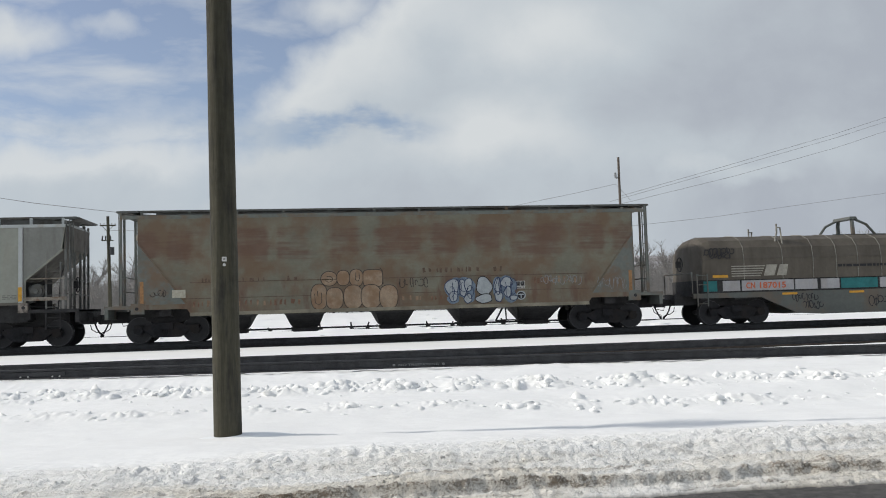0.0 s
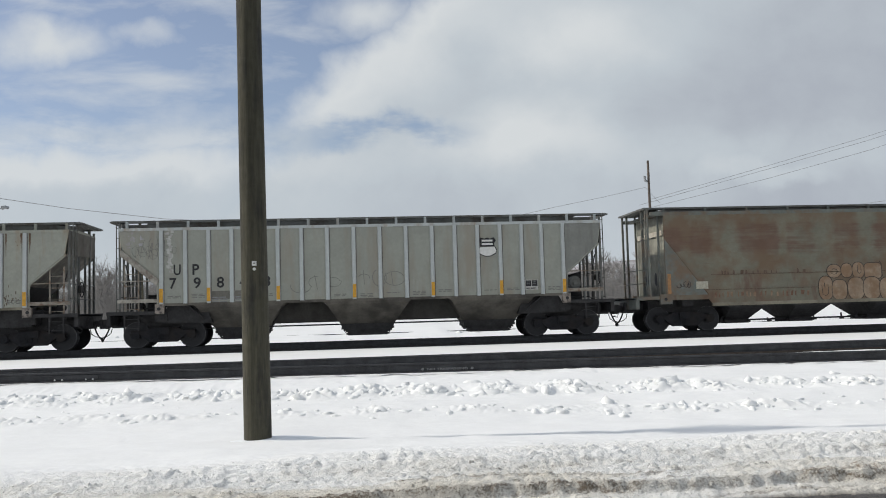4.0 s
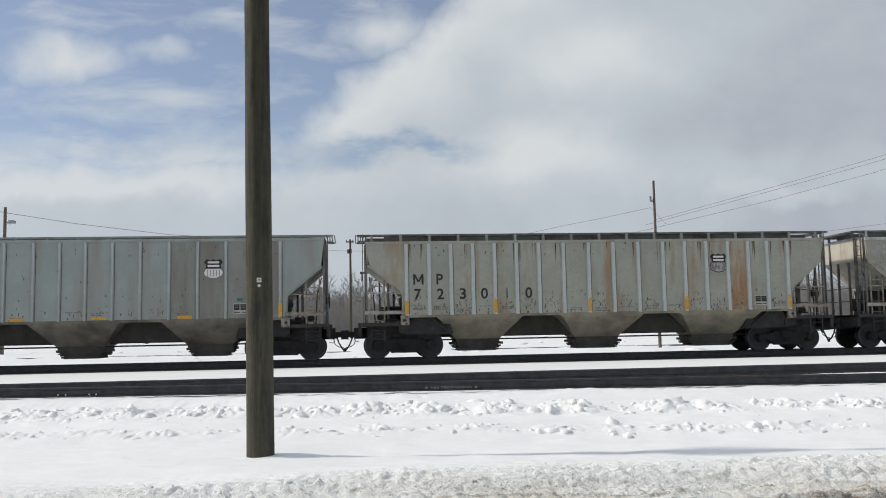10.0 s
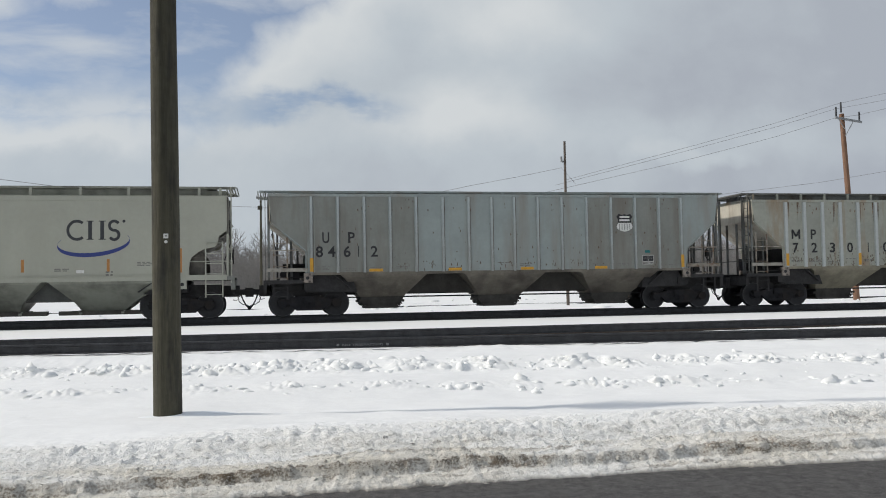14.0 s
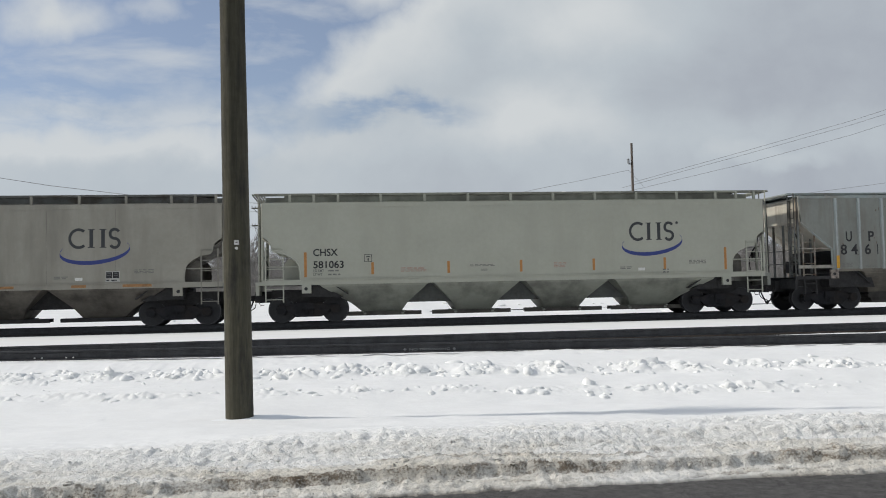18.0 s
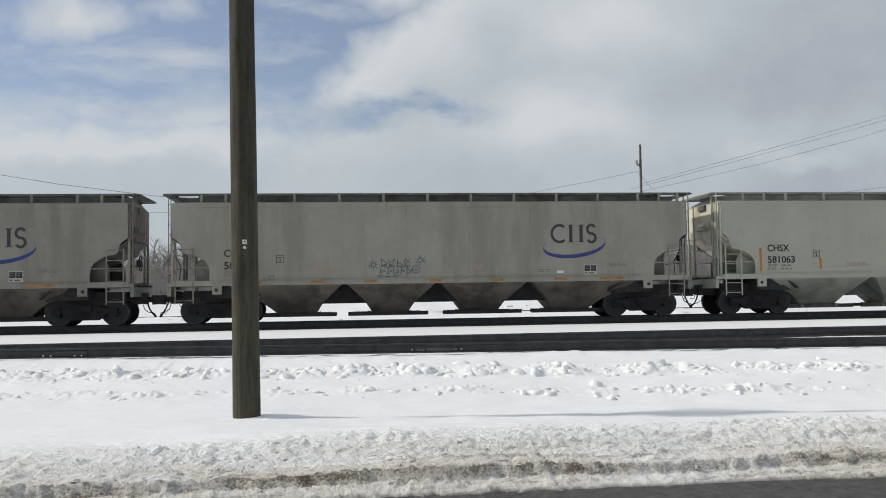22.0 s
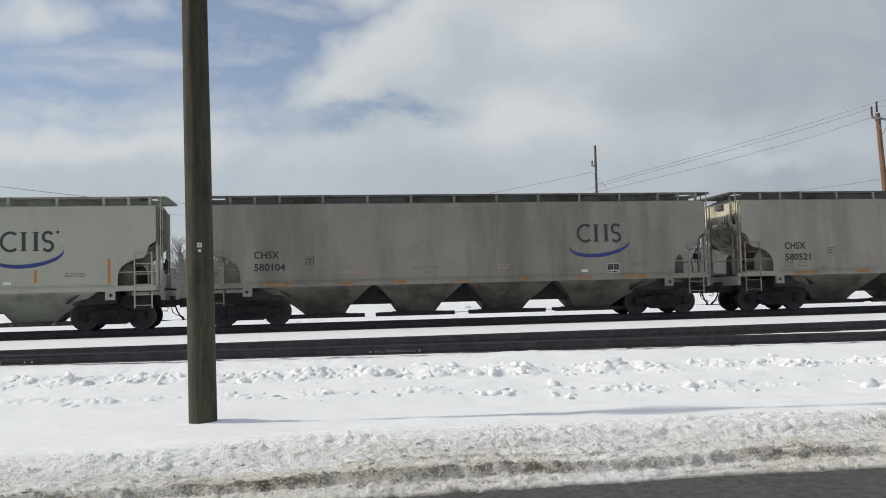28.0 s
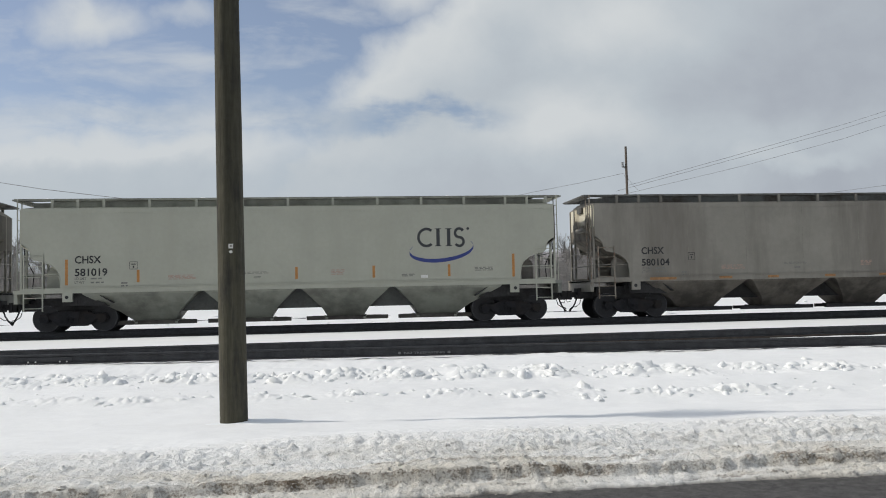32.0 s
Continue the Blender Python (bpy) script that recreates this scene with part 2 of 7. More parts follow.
M_TAGCREAM = mat("cream_spray", (0.285, 0.215, 0.152), 0.75, spread=0.25, scale=4, stain=(0.22, 0.14, 0.085), amount=0.75, stain_scale=1.6, bump=0)
M_TAGWHITE = mat("white_spray", (0.33, 0.36, 0.38), 0.75, spread=0.2, scale=5, bump=0)
M_TAGNAVY = mat("dark_blue_spray", (0.035, 0.05, 0.10), 0.7, spread=0.3, scale=6, bump=0)
M_TAGSKY = mat("blue_spray", (0.135, 0.18, 0.235), 0.7, spread=0.3, scale=5, bump=0)

P_CLEAN = mat("pale_green_grey_paint", (0.362, 0.367, 0.312), 0.55, spread=0.06, scale=0.7, stain=(0.335, 0.338, 0.285), amount=0.35, stain_scale=0.9, streak=True, bump=0.04, bump_scale=3)
# bays and roof gear of the clean cars, darker than their sides
P_CLEAN_LOW = mat("pale_green_grey_paint_dark", (0.26, 0.268, 0.228), 0.65, spread=0.08, scale=0.9, stain=(0.15, 0.15, 0.13), amount=0.5, stain_scale=0.8, bump=0.05)
P_DIRTY = mat("weathered_beige_paint", (0.285, 0.274, 0.236), 0.65, spread=0.09, scale=0.8, stain=(0.215, 0.204, 0.176), amount=0.5, stain_scale=0.8, streak=True, bump=0.05, bump_scale=3)
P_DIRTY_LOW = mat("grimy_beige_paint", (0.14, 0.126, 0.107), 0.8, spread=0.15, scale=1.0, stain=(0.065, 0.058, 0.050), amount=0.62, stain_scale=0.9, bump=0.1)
P_DUSTY = mat("dusty_brown_grey_paint", (0.238, 0.226, 0.198), 0.65, spread=0.09, scale=0.8, stain=(0.165, 0.152, 0.132), amount=0.52, stain_scale=0.7, streak=True, bump=0.05, bump_scale=3)
P_SEAM = mat("grimy_seam_paint", (0.215, 0.205, 0.178), 0.8, spread=0.25, scale=1.5, bump=0.1)
P_MP = mat("rust_streaked_grey_paint", (0.300, 0.308, 0.268), 0.65, spread=0.12, scale=1.0, stain=(0.25, 0.165, 0.095), amount=0.36, stain_scale=1.7, streak=True, bump=0.06)
P_843 = mat("weathered_grey_paint", (0.278, 0.288, 0.254), 0.65, spread=0.1, scale=1.0, stain=(0.26, 0.24, 0.20), amount=0.5, stain_scale=1.6, streak=True, bump=0.06)
P_846 = mat("bluish_grey_paint", (0.268, 0.305, 0.300), 0.6, spread=0.08, scale=0.8, stain=(0.24, 0.24, 0.22), amount=0.5, stain_scale=1.2, streak=True, bump=0.06)
P_RIB846 = mat("pale_blue_grey_rib_paint", (0.36, 0.40, 0.405), 0.6, spread=0.12, scale=2, stain=(0.24, 0.23, 0.21), amount=0.45, stain_scale=2.2, streak=True, bump=0.05)
# beige brightened for sunlight on the left-hand ends
P_SUNEND = mat("sunlit_beige_paint", (0.50, 0.475, 0.41), 0.7, spread=0.12, scale=1.5, stain=(0.26, 0.20, 0.14), amount=0.42, stain_scale=1.6, streak=True, bump=0.05)
P_846D = mat("brownish_grey_panel_paint", (0.205, 0.215, 0.198), 0.65, spread=0.1, scale=0.9, stain=(0.17, 0.16, 0.14), amount=0.52, stain_scale=1.4, streak=True, bump=0.06)
P_STREAK = mat("orange_rust_streaked_paint", (0.32, 0.295, 0.235), 0.7, spread=0.15, scale=1.0, stain=(0.27, 0.15, 0.075), amount=0.62, stain_scale=1.9, streak=True, bump=0.06)
# grime plus the shade of the right-hand ends in one colour
P_DIMGRIME = mat("dim_grimy_paint", (0.15, 0.142, 0.125), 0.8, spread=0.2, scale=2, stain=(0.08, 0.07, 0.06), amount=0.5, streak=True)
P_RIB = mat("galvanised_rib_paint", (0.415, 0.44, 0.44), 0.55, spread=0.1, scale=2, stain=(0.30, 0.26, 0.21), amount=0.35, stain_scale=2.5, streak=True, bump=0.05)
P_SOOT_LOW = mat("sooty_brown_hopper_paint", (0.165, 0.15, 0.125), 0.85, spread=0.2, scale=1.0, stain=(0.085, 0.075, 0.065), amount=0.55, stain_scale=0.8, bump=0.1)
# bays of one ribbed car, darker than on the others
P_DARKBAY = mat("dark_hopper_paint", (0.122, 0.112, 0.096), 0.85, spread=0.22, scale=1.0, stain=(0.055, 0.05, 0.045), amount=0.58, stain_scale=0.8, bump=0.1)
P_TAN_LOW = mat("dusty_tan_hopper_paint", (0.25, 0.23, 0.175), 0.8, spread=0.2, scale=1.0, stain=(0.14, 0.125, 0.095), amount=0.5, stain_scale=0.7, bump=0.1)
P_LADDER = mat("rust_stained_ladder_paint", (0.22, 0.20, 0.17), 0.75, spread=0.3, scale=4, stain=(0.13, 0.075, 0.045), amount=0.5, stain_scale=5, bump=0.05)
P_DIMRIDGE = mat("dim_ridge_paint", (0.060, 0.057, 0.052), 0.85, spread=0.25, scale=2, stain=(0.04, 0.037, 0.034), amount=0.5)
P_RIDGE = mat("dusty_ridge_paint", (0.085, 0.08, 0.07), 0.85, spread=0.2, scale=2, stain=(0.05, 0.045, 0.04), amount=0.5)
P_ENDSIDE = mat("dim_grey_side_paint", (0.195, 0.20, 0.185), 0.7, spread=0.12, scale=1.2, stain=(0.12, 0.11, 0.10), amount=0.5, stain_scale=1.6, streak=True, bump=0.06)
P_RIBSHADE = mat("rib_shade_paint", (0.13, 0.122, 0.105), 0.85, spread=0.35, scale=3, stain=(0.06, 0.05, 0.04), amount=0.5, stain_scale=3, bump=0)
P_ENDWALL = mat("stained_end_wall_paint", (0.27, 0.27, 0.225), 0.75, spread=0.15, scale=1.2, stain=(0.13, 0.125, 0.11), amount=0.6, stain_scale=0.8, bump=0.06)
P_SLOPE = mat("grimy_slope_sheet_paint", (0.20, 0.18, 0.145), 0.8, spread=0.22, scale=1.6, stain=(0.09, 0.075, 0.06), amount=0.55, stain_scale=1.3, bump=0.08)
P_PAD = mat("chipped_pad_paint", (0.27, 0.235, 0.205), 0.8, spread=0.3, scale=6, stain=(0.07, 0.06, 0.055), amount=0.62, stain_scale=7, bump=0.1)
P_BEAM = mat("dusty_beam_paint", (0.30, 0.285, 0.25), 0.75, spread=0.2, scale=2, stain=(0.15, 0.12, 0.10), amount=0.5, stain_scale=3, bump=0.1)
P_RUSTCAR = mat("rusted_green_grey_paint", (0.165, 0.160, 0.124), 0.75, spread=0.14, scale=0.7, stain=(0.150, 0.106, 0.070), amount=0.7, stain_scale=0.9, bump=0.08, stretch=(1, 1, 1.8))


def add_rust_panels(m):
    """Paint gone in broad smears along the upper side, with hard drawn-out lower edges, and thin runs along the belt."""
    nt = m.node_tree
    N, Lk = nt.nodes.new, nt.links.new
    bsdf = nt.nodes["Principled BSDF"]
    old = bsdf.inputs["Base Color"].links[0].from_socket
    co = N("ShaderNodeTexCoord").outputs["Object"]
    sep = N("ShaderNodeSeparateXYZ")
    Lk(co, sep.inputs[0])

    def noise_node(s, d, sq):
        mp = N("ShaderNodeMapping")
        mp.inputs["Scale"].default_value = sq
        Lk(co, mp.inputs[0])
        n = N("ShaderNodeTexNoise")
        n.inputs["Scale"].default_value, n.inputs["Detail"].default_value, n.inputs["Roughness"].default_value = s, d, 0.6
        Lk(mp.outputs[0], n.inputs["Vector"])
        return n.outputs["Fac"]

    def rng(v, lo, hi, a, b):
        n = N("ShaderNodeMapRange")
        n.interpolation_type = "SMOOTHSTEP"
        Lk(v, n.inputs["Value"])
        for k, q in zip(("From Min", "From Max", "To Min", "To Max"), (lo, hi, a, b)):
            n.inputs[k].default_value = q
        return n.outputs[0]

    def op(o, a, b):
        n = N("ShaderNodeMath")
        n.operation = o
        for i, q in enumerate((a, b)):
            if isinstance(q, (int, float)):
                n.inputs[i].default_value = q
            else:
                Lk(q, n.inputs[i])
        return n.outputs[0]

    smear = noise_node(0.9, 5, (0.7, 1, 1.5))
    scratch = noise_node(2.4, 6, (0.30, 1, 5.0))
    z = sep.outputs[2]
    upper = op("MULTIPLY", rng(z, 2.55, 3.05, 0.0, 1.0), rng(z, 3.72, 4.05, 1.0, 0.0))
    # seams between the plates keep their paint; their pitch drifts along the side
    drift = op("MULTIPLY", noise_node(0.35, 1, (1, 0, 0)), 3.2)
    panel = op("ABSOLUTE", op("SUBTRACT", op("FRACT", op("DIVIDE", op("ADD", op("ADD", sep.outputs[0], 20.3), drift), 1.75), 0.0), 0.5), 0.0)
    gap = rng(panel, 0.26, 0.46, 0.0, 0.15)
    v = op("ADD", op("MULTIPLY", smear, 0.62), op("MULTIPLY", scratch, 0.40))
    v = op("SUBTRACT", op("ADD", v, op("MULTIPLY", upper, 0.20)), gap)
    mask = rng(v, 0.54, 0.78, 0.0, 0.85)
    belt = op("MULTIPLY", rng(noise_node(3.0, 6, (0.9, 1, 0.25)), 0.48, 0.68, 0.0, 0.8), rng(op("ABSOLUTE", op("SUBTRACT", z, 1.5), 0.0), 0.30, 0.85, 1.0, 0.0))
    mask = op("MAXIMUM", mask, belt)
    mix = N("ShaderNodeMix")
    mix.data_type = "RGBA"
    Lk(mask, mix.inputs["Factor"])
    Lk(old, mix.inputs[6])
    tone = N("ShaderNodeMix")
    tone.data_type = "RGBA"
    Lk(noise_node(2.2, 5, (1, 1, 2)), tone.inputs["Factor"])
    tone.inputs[6].default_value, tone.inputs[7].default_value = (0.098, 0.054, 0.040, 1), (0.158, 0.098, 0.069, 1)
    Lk(tone.outputs[2], mix.inputs[7])
    Lk(mix.outputs[2], bsdf.inputs["Base Color"])


add_rust_panels(P_RUSTCAR)
P_RUSTEND = mat("faded_blue_grey_paint", (0.138, 0.150, 0.138), 0.75, spread=0.15, scale=1.2, stain=(0.155, 0.112, 0.078), amount=0.5, stain_scale=1.5, bump=0.06)
P_RUSTPATCH = mat("bare_rust", (0.15, 0.085, 0.058), 0.85, spread=0.3, scale=1.6, stain=(0.27, 0.19, 0.13), amount=0.55, stain_scale=1.4, streak=False, bump=0.1, stretch=(1, 1, 3))
P_COIL = mat("tan_brown_hood_paint", (0.100, 0.087, 0.070), 0.7, spread=0.15, scale=1.0, stain=(0.070, 0.060, 0.048), amount=0.5, streak=True, bump=0.05)
P_COILSIDE = mat("grey_green_sill_paint", (0.098, 0.107, 0.101), 0.7, spread=0.15, scale=1.0, stain=(0.12, 0.10, 0.08), amount=0.5, bump=0.05)
P_DARK = mat("dark_grey_paint", (0.12, 0.125, 0.12), 0.7, spread=0.2, scale=1.5, stain=(0.06, 0.05, 0.04), amount=0.5)
# cream that carries the sunlit patch at the top of left ends
M_CREAM = mat("sunlit_cream_end_paint", (0.66, 0.62, 0.50), 0.6, spread=0.08, stain=(0.35, 0.30, 0.2), amount=0.4, streak=True)
M_POLE = mat("creosoted_pole_wood", (0.062, 0.058, 0.040), 0.9, spread=0.34, scale=4.0, stain=(0.026, 0.025, 0.022), amount=0.40, stain_scale=7, streak=True, bump=0.45, bump_scale=14, stretch=(3.5, 3.5, 0.16))
M_POLERED = mat("reddish_pole_wood", (0.20, 0.115, 0.075), 0.9, spread=0.2, stretch=(3, 3, 0.3))
M_POLEFAR = mat("weathered_pole_wood", (0.12, 0.10, 0.085), 0.9, spread=0.2, stretch=(3, 3, 0.3))
M_BARK = mat("bare_bark", (0.225, 0.212, 0.202), 0.95, spread=0.2, bump=0)
M_TWIG = mat("bare_twigs", (0.25, 0.238, 0.228), 0.95, spread=0.25, scale=0.4, bump=0)
M_WIRE = mat("wire", (0.24, 0.24, 0.25), 0.6, bump=0)
M_METAL = mat("grey_hardware", (0.30, 0.31, 0.32), 0.5, metal=0.3, bump=0)
M_HILL = mat("snowy_wooded_hill", (0.42, 0.42, 0.44), 0.95, spread=0.35, scale=0.05, stain=(0.24, 0.22, 0.22), amount=0.6, stain_scale=0.03, bump=0)


# ---- building helpers ----
class Shape:
    """Collects faces for one mesh."""

    def __init__(self):
        self.v, self.f = [], []

    def add(self, verts, faces):
        n = len(self.v)
        self.v += [tuple(p) for p in verts]
        self.f += [tuple(i + n for i in f) for f in faces]
        return self

    def box(self, x0, x1, y0, y1, z0, z1):
        p = [(x, y, z) for z in (z0, z1) for y in (y0, y1) for x in (x0, x1)]
        return self.add(p, [(0, 2, 3, 1), (4, 5, 7, 6), (0, 1, 5, 4), (2, 6, 7, 3), (0, 4, 6, 2), (1, 3, 7, 5)])

    def slab(self, poly, y0, y1):
        """A polygon in x and z (counter-clockwise seen from -y), thick from y0 to y1."""
        n = len(poly)
        v = [(x, y0, z) for x, z in poly] + [(x, y1, z) for x, z in poly]
        f = [tuple(range(n)), tuple(range(2 * n - 1, n - 1, -1))]
        f += [(i, i + n, (i + 1) % n + n, (i + 1) % n) for i in range(n)]
        return self.add(v, f)

    def loft(self, rings, caps=True):
        """Skin through rings with equal point counts."""
        n = len(rings[0])
        v = [p for r in rings for p in r]
        f = []
        for k in range(len(rings) - 1):
            a, b = k * n, (k + 1) * n
            f += [(a + i, a + (i + 1) % n, b + (i + 1) % n, b + i) for i in range(n)]
        if caps:
            f += [tuple(range(n - 1, -1, -1)), tuple(range(len(v) - n, len(v)))]
        return self.add(v, f)

    def rod(self, pts, r, n=6, r_end=None):
        """A round bar along a line of points."""
        pts = [Vector(p) for p in pts]
        rings = []
        for i, p in enumerate(pts):
            d = (pts[min(i + 1, len(pts) - 1)] - pts[max(i - 1, 0)]).normalized()
            a = d.cross(Vector((0, 0, 1)) if abs(d.z) < 0.9 else Vector((1, 0, 0))).normalized()
            b = d.cross(a)
            q = r if r_end is None else r + (r_end - r) * i / max(1, len(pts) - 1)
            rings.append([p + q * (math.cos(t) * a + math.sin(t) * b) for t in [2 * math.pi * k / n for k in range(n)]])
        return self.loft(rings)

    def disc(self, c, r, y0, y1, n=28):
        """A drum across the track (axis along y)."""
        ring = lambda y: [(c[0] + r * math.sin(2 * math.pi * k / n), y, c[1] + r * math.cos(2 * math.pi * k / n)) for k in range(n)]
        return self.loft([ring(y0), ring(y1)])

    def mesh(self, name, material, smooth=False):
        me = bpy.data.meshes.new(name)
        me.from_pydata(self.v, [], self.f)
        bm = bmesh.new()
        bm.from_mesh(me)
        if len(bm.faces) < 60000:
            bmesh.ops.recalc_face_normals(bm, faces=bm.faces)
        bm.to_mesh(me)
        bm.free()
        me.materials.append(material)
        if smooth:
            me.polygons.foreach_set("use_smooth", [True] * len(me.polygons))
        return me


def part(name, shape, material, parent, label="", smooth=False, at=None):
    ob = new(name, shape if isinstance(shape, bpy.types.Mesh) else shape.mesh(name, material, smooth))
    ob.parent = parent
    if at is not None:
        ob.matrix_basis = at
    if label:
        ob["label"] = label
    return ob


def thing(name, label, category, group="", kind=""):
    return tagged(new(name), label, category, group, kind)


def solid(name, shape, material, label, category, kind="", smooth=False, group=""):
    return tagged(new(name, shape.mesh(name, material, smooth)), label, category, group, kind)


GLYPHS = {}


def words(text, size, material):
    """Raised lettering as a mesh, lying in x and z, its lower left corner at the origin."""
    key = (text, size, material.name)
    if key not in GLYPHS:
        cu = bpy.data.curves.new("letters", "FONT")
        cu.body, cu.size, cu.extrude, cu.resolution_u, cu.offset = text, size, 0.003, 3, size * (0.004 if text == "M" else 0.019 if len(text) > 1 else 0.018)
        ob = new("letters", cu)
        bpy.context.view_layer.update()
        me = bpy.data.meshes.new_from_object(ob.evaluated_get(bpy.context.evaluated_depsgraph_get()))
        bpy.data.objects.remove(ob)
        me.transform(pose(0, 0, 0, 90, 0, 0))
        me.materials.clear()
        me.materials.append(material)
        GLYPHS[key] = me
    return GLYPHS[key]


def lettering(text, x, z, height, material, parent, width=None, y=-1.605, name="lettering", label="", centred=False):
    me = words(text, height / 0.70, material)
    ob = part(name, me, material, parent, label)
    w = max(v.co.x for v in me.vertices)
    ob.matrix_basis = Matrix.LocRotScale((x - (width or w) / 2 if centred else x, y, z), None, ((width / w) if width else 1, 1, 1))
    return ob


def bars(x, z, w, h, rows, material, parent, y=-1.603, seed=0, name="small_print"):
    """Lines of writing too small to read, as plain bars."""
    rng = random.Random(seed + int(x * 100))
    s = Shape()
    for r in range(rows):
        zz = z - r * h * 1.9
        xx = x
        while xx < x + w - 0.03:
            q = min(rng.uniform(0.08, 0.25), x + w - xx)
            s.box(xx, xx + q, y - 0.003, y, zz, zz + h)
            xx += q + 0.05
    return part(name, s, material, parent)


def ribbon(shape, pts, w, y):
    """A flat painted stroke through points in x and z."""
    pts = [Vector((p[0], 0, p[1])) for p in pts]
    a, b = [], []
    for i, p in enumerate(pts):
        d = (pts[min(i + 1, len(pts) - 1)] - pts[max(i - 1, 0)]).normalized()
        nrm = Vector((-d.z, 0, d.x)) * w / 2
        a.append((p.x + nrm.x, y, p.z + nrm.z))
        b.append((p.x - nrm.x, y, p.z - nrm.z))
    n = len(pts)
    return shape.add(a + b, [(i, i + 1, n + i + 1, n + i) for i in range(n - 1)])


def blob(cx, cz, rx, rz, n=20, lump=0.0, seed=0):
    rng = random.Random(seed)
    ph = rng.uniform(0, 6)
    return [(cx + rx * math.cos(t) * (1 + lump * math.sin(3 * t + ph)), cz + rz * math.sin(t) * (1 + lump * math.cos(2 * t + ph))) for t in [2 * math.pi * k / n for k in range(n)]]


# ---- rolling stock ----
RAIL_Z, TRACK_Y = 0.6, 33.0
WHEEL_R = 0.46
WHEELSETS = []


def wheel_shape():
    s = Shape()
    for side in (-1, 1):
        y0, y1 = side * 0.69, side * 0.82
        s.disc((0, 0), WHEEL_R, min(y0, y1), max(y0, y1), 32)
        s.disc((0, 0), WHEEL_R + 0.025, min(side * 0.66, side * 0.69), max(side * 0.66, side * 0.69), 32)
        ring = [(1.0, 0.823), (0.90, 0.826), (0.86, 0.80), (0.45, 0.79), (0.40, 0.84), (0.2, 0.85)]
        n = 28
        s.loft([[(q * WHEEL_R * math.sin(2 * math.pi * k / n), side * y, q * WHEEL_R * math.cos(2 * math.pi * k / n)) for k in range(n)] for q, y in ring])
        s.disc((0, 0), 0.11, min(side * 0.84, side * 1.06), max(side * 0.84, side * 1.06), 14)
        for k in range(3):
            a = 2 * math.pi * k / 3
            s.disc((0.07 * math.sin(a), 0.07 * math.cos(a)), 0.018, min(side * 1.06, side * 1.075), max(side * 1.06, side * 1.075), 6)
    s.disc((0, 0), 0.085, -0.7, 0.7, 12)
    return s.mesh("wheelset", M_WHEEL)


WHEEL_MESH = wheel_shape()
M_RIM = mat("worn_wheel_rim", (0.085, 0.085, 0.09), 0.45, metal=0.5, spread=0.3, scale=9, bump=0)


def rim_shape():
    """Worn bright edge round the outer face of a wheel."""
    s = Shape()
    n = 32
    for side in (-1,):
        s.loft([[(q * math.sin(2 * math.pi * k / n), side * y, q * math.cos(2 * math.pi * k / n)) for k in range(n)] for q, y in ((0.452, 0.824), (0.452, 0.831), (0.436, 0.831), (0.436, 0.824))], caps=False)
    return s.mesh("wheel_rim", M_RIM)


RIM_MESH = rim_shape()


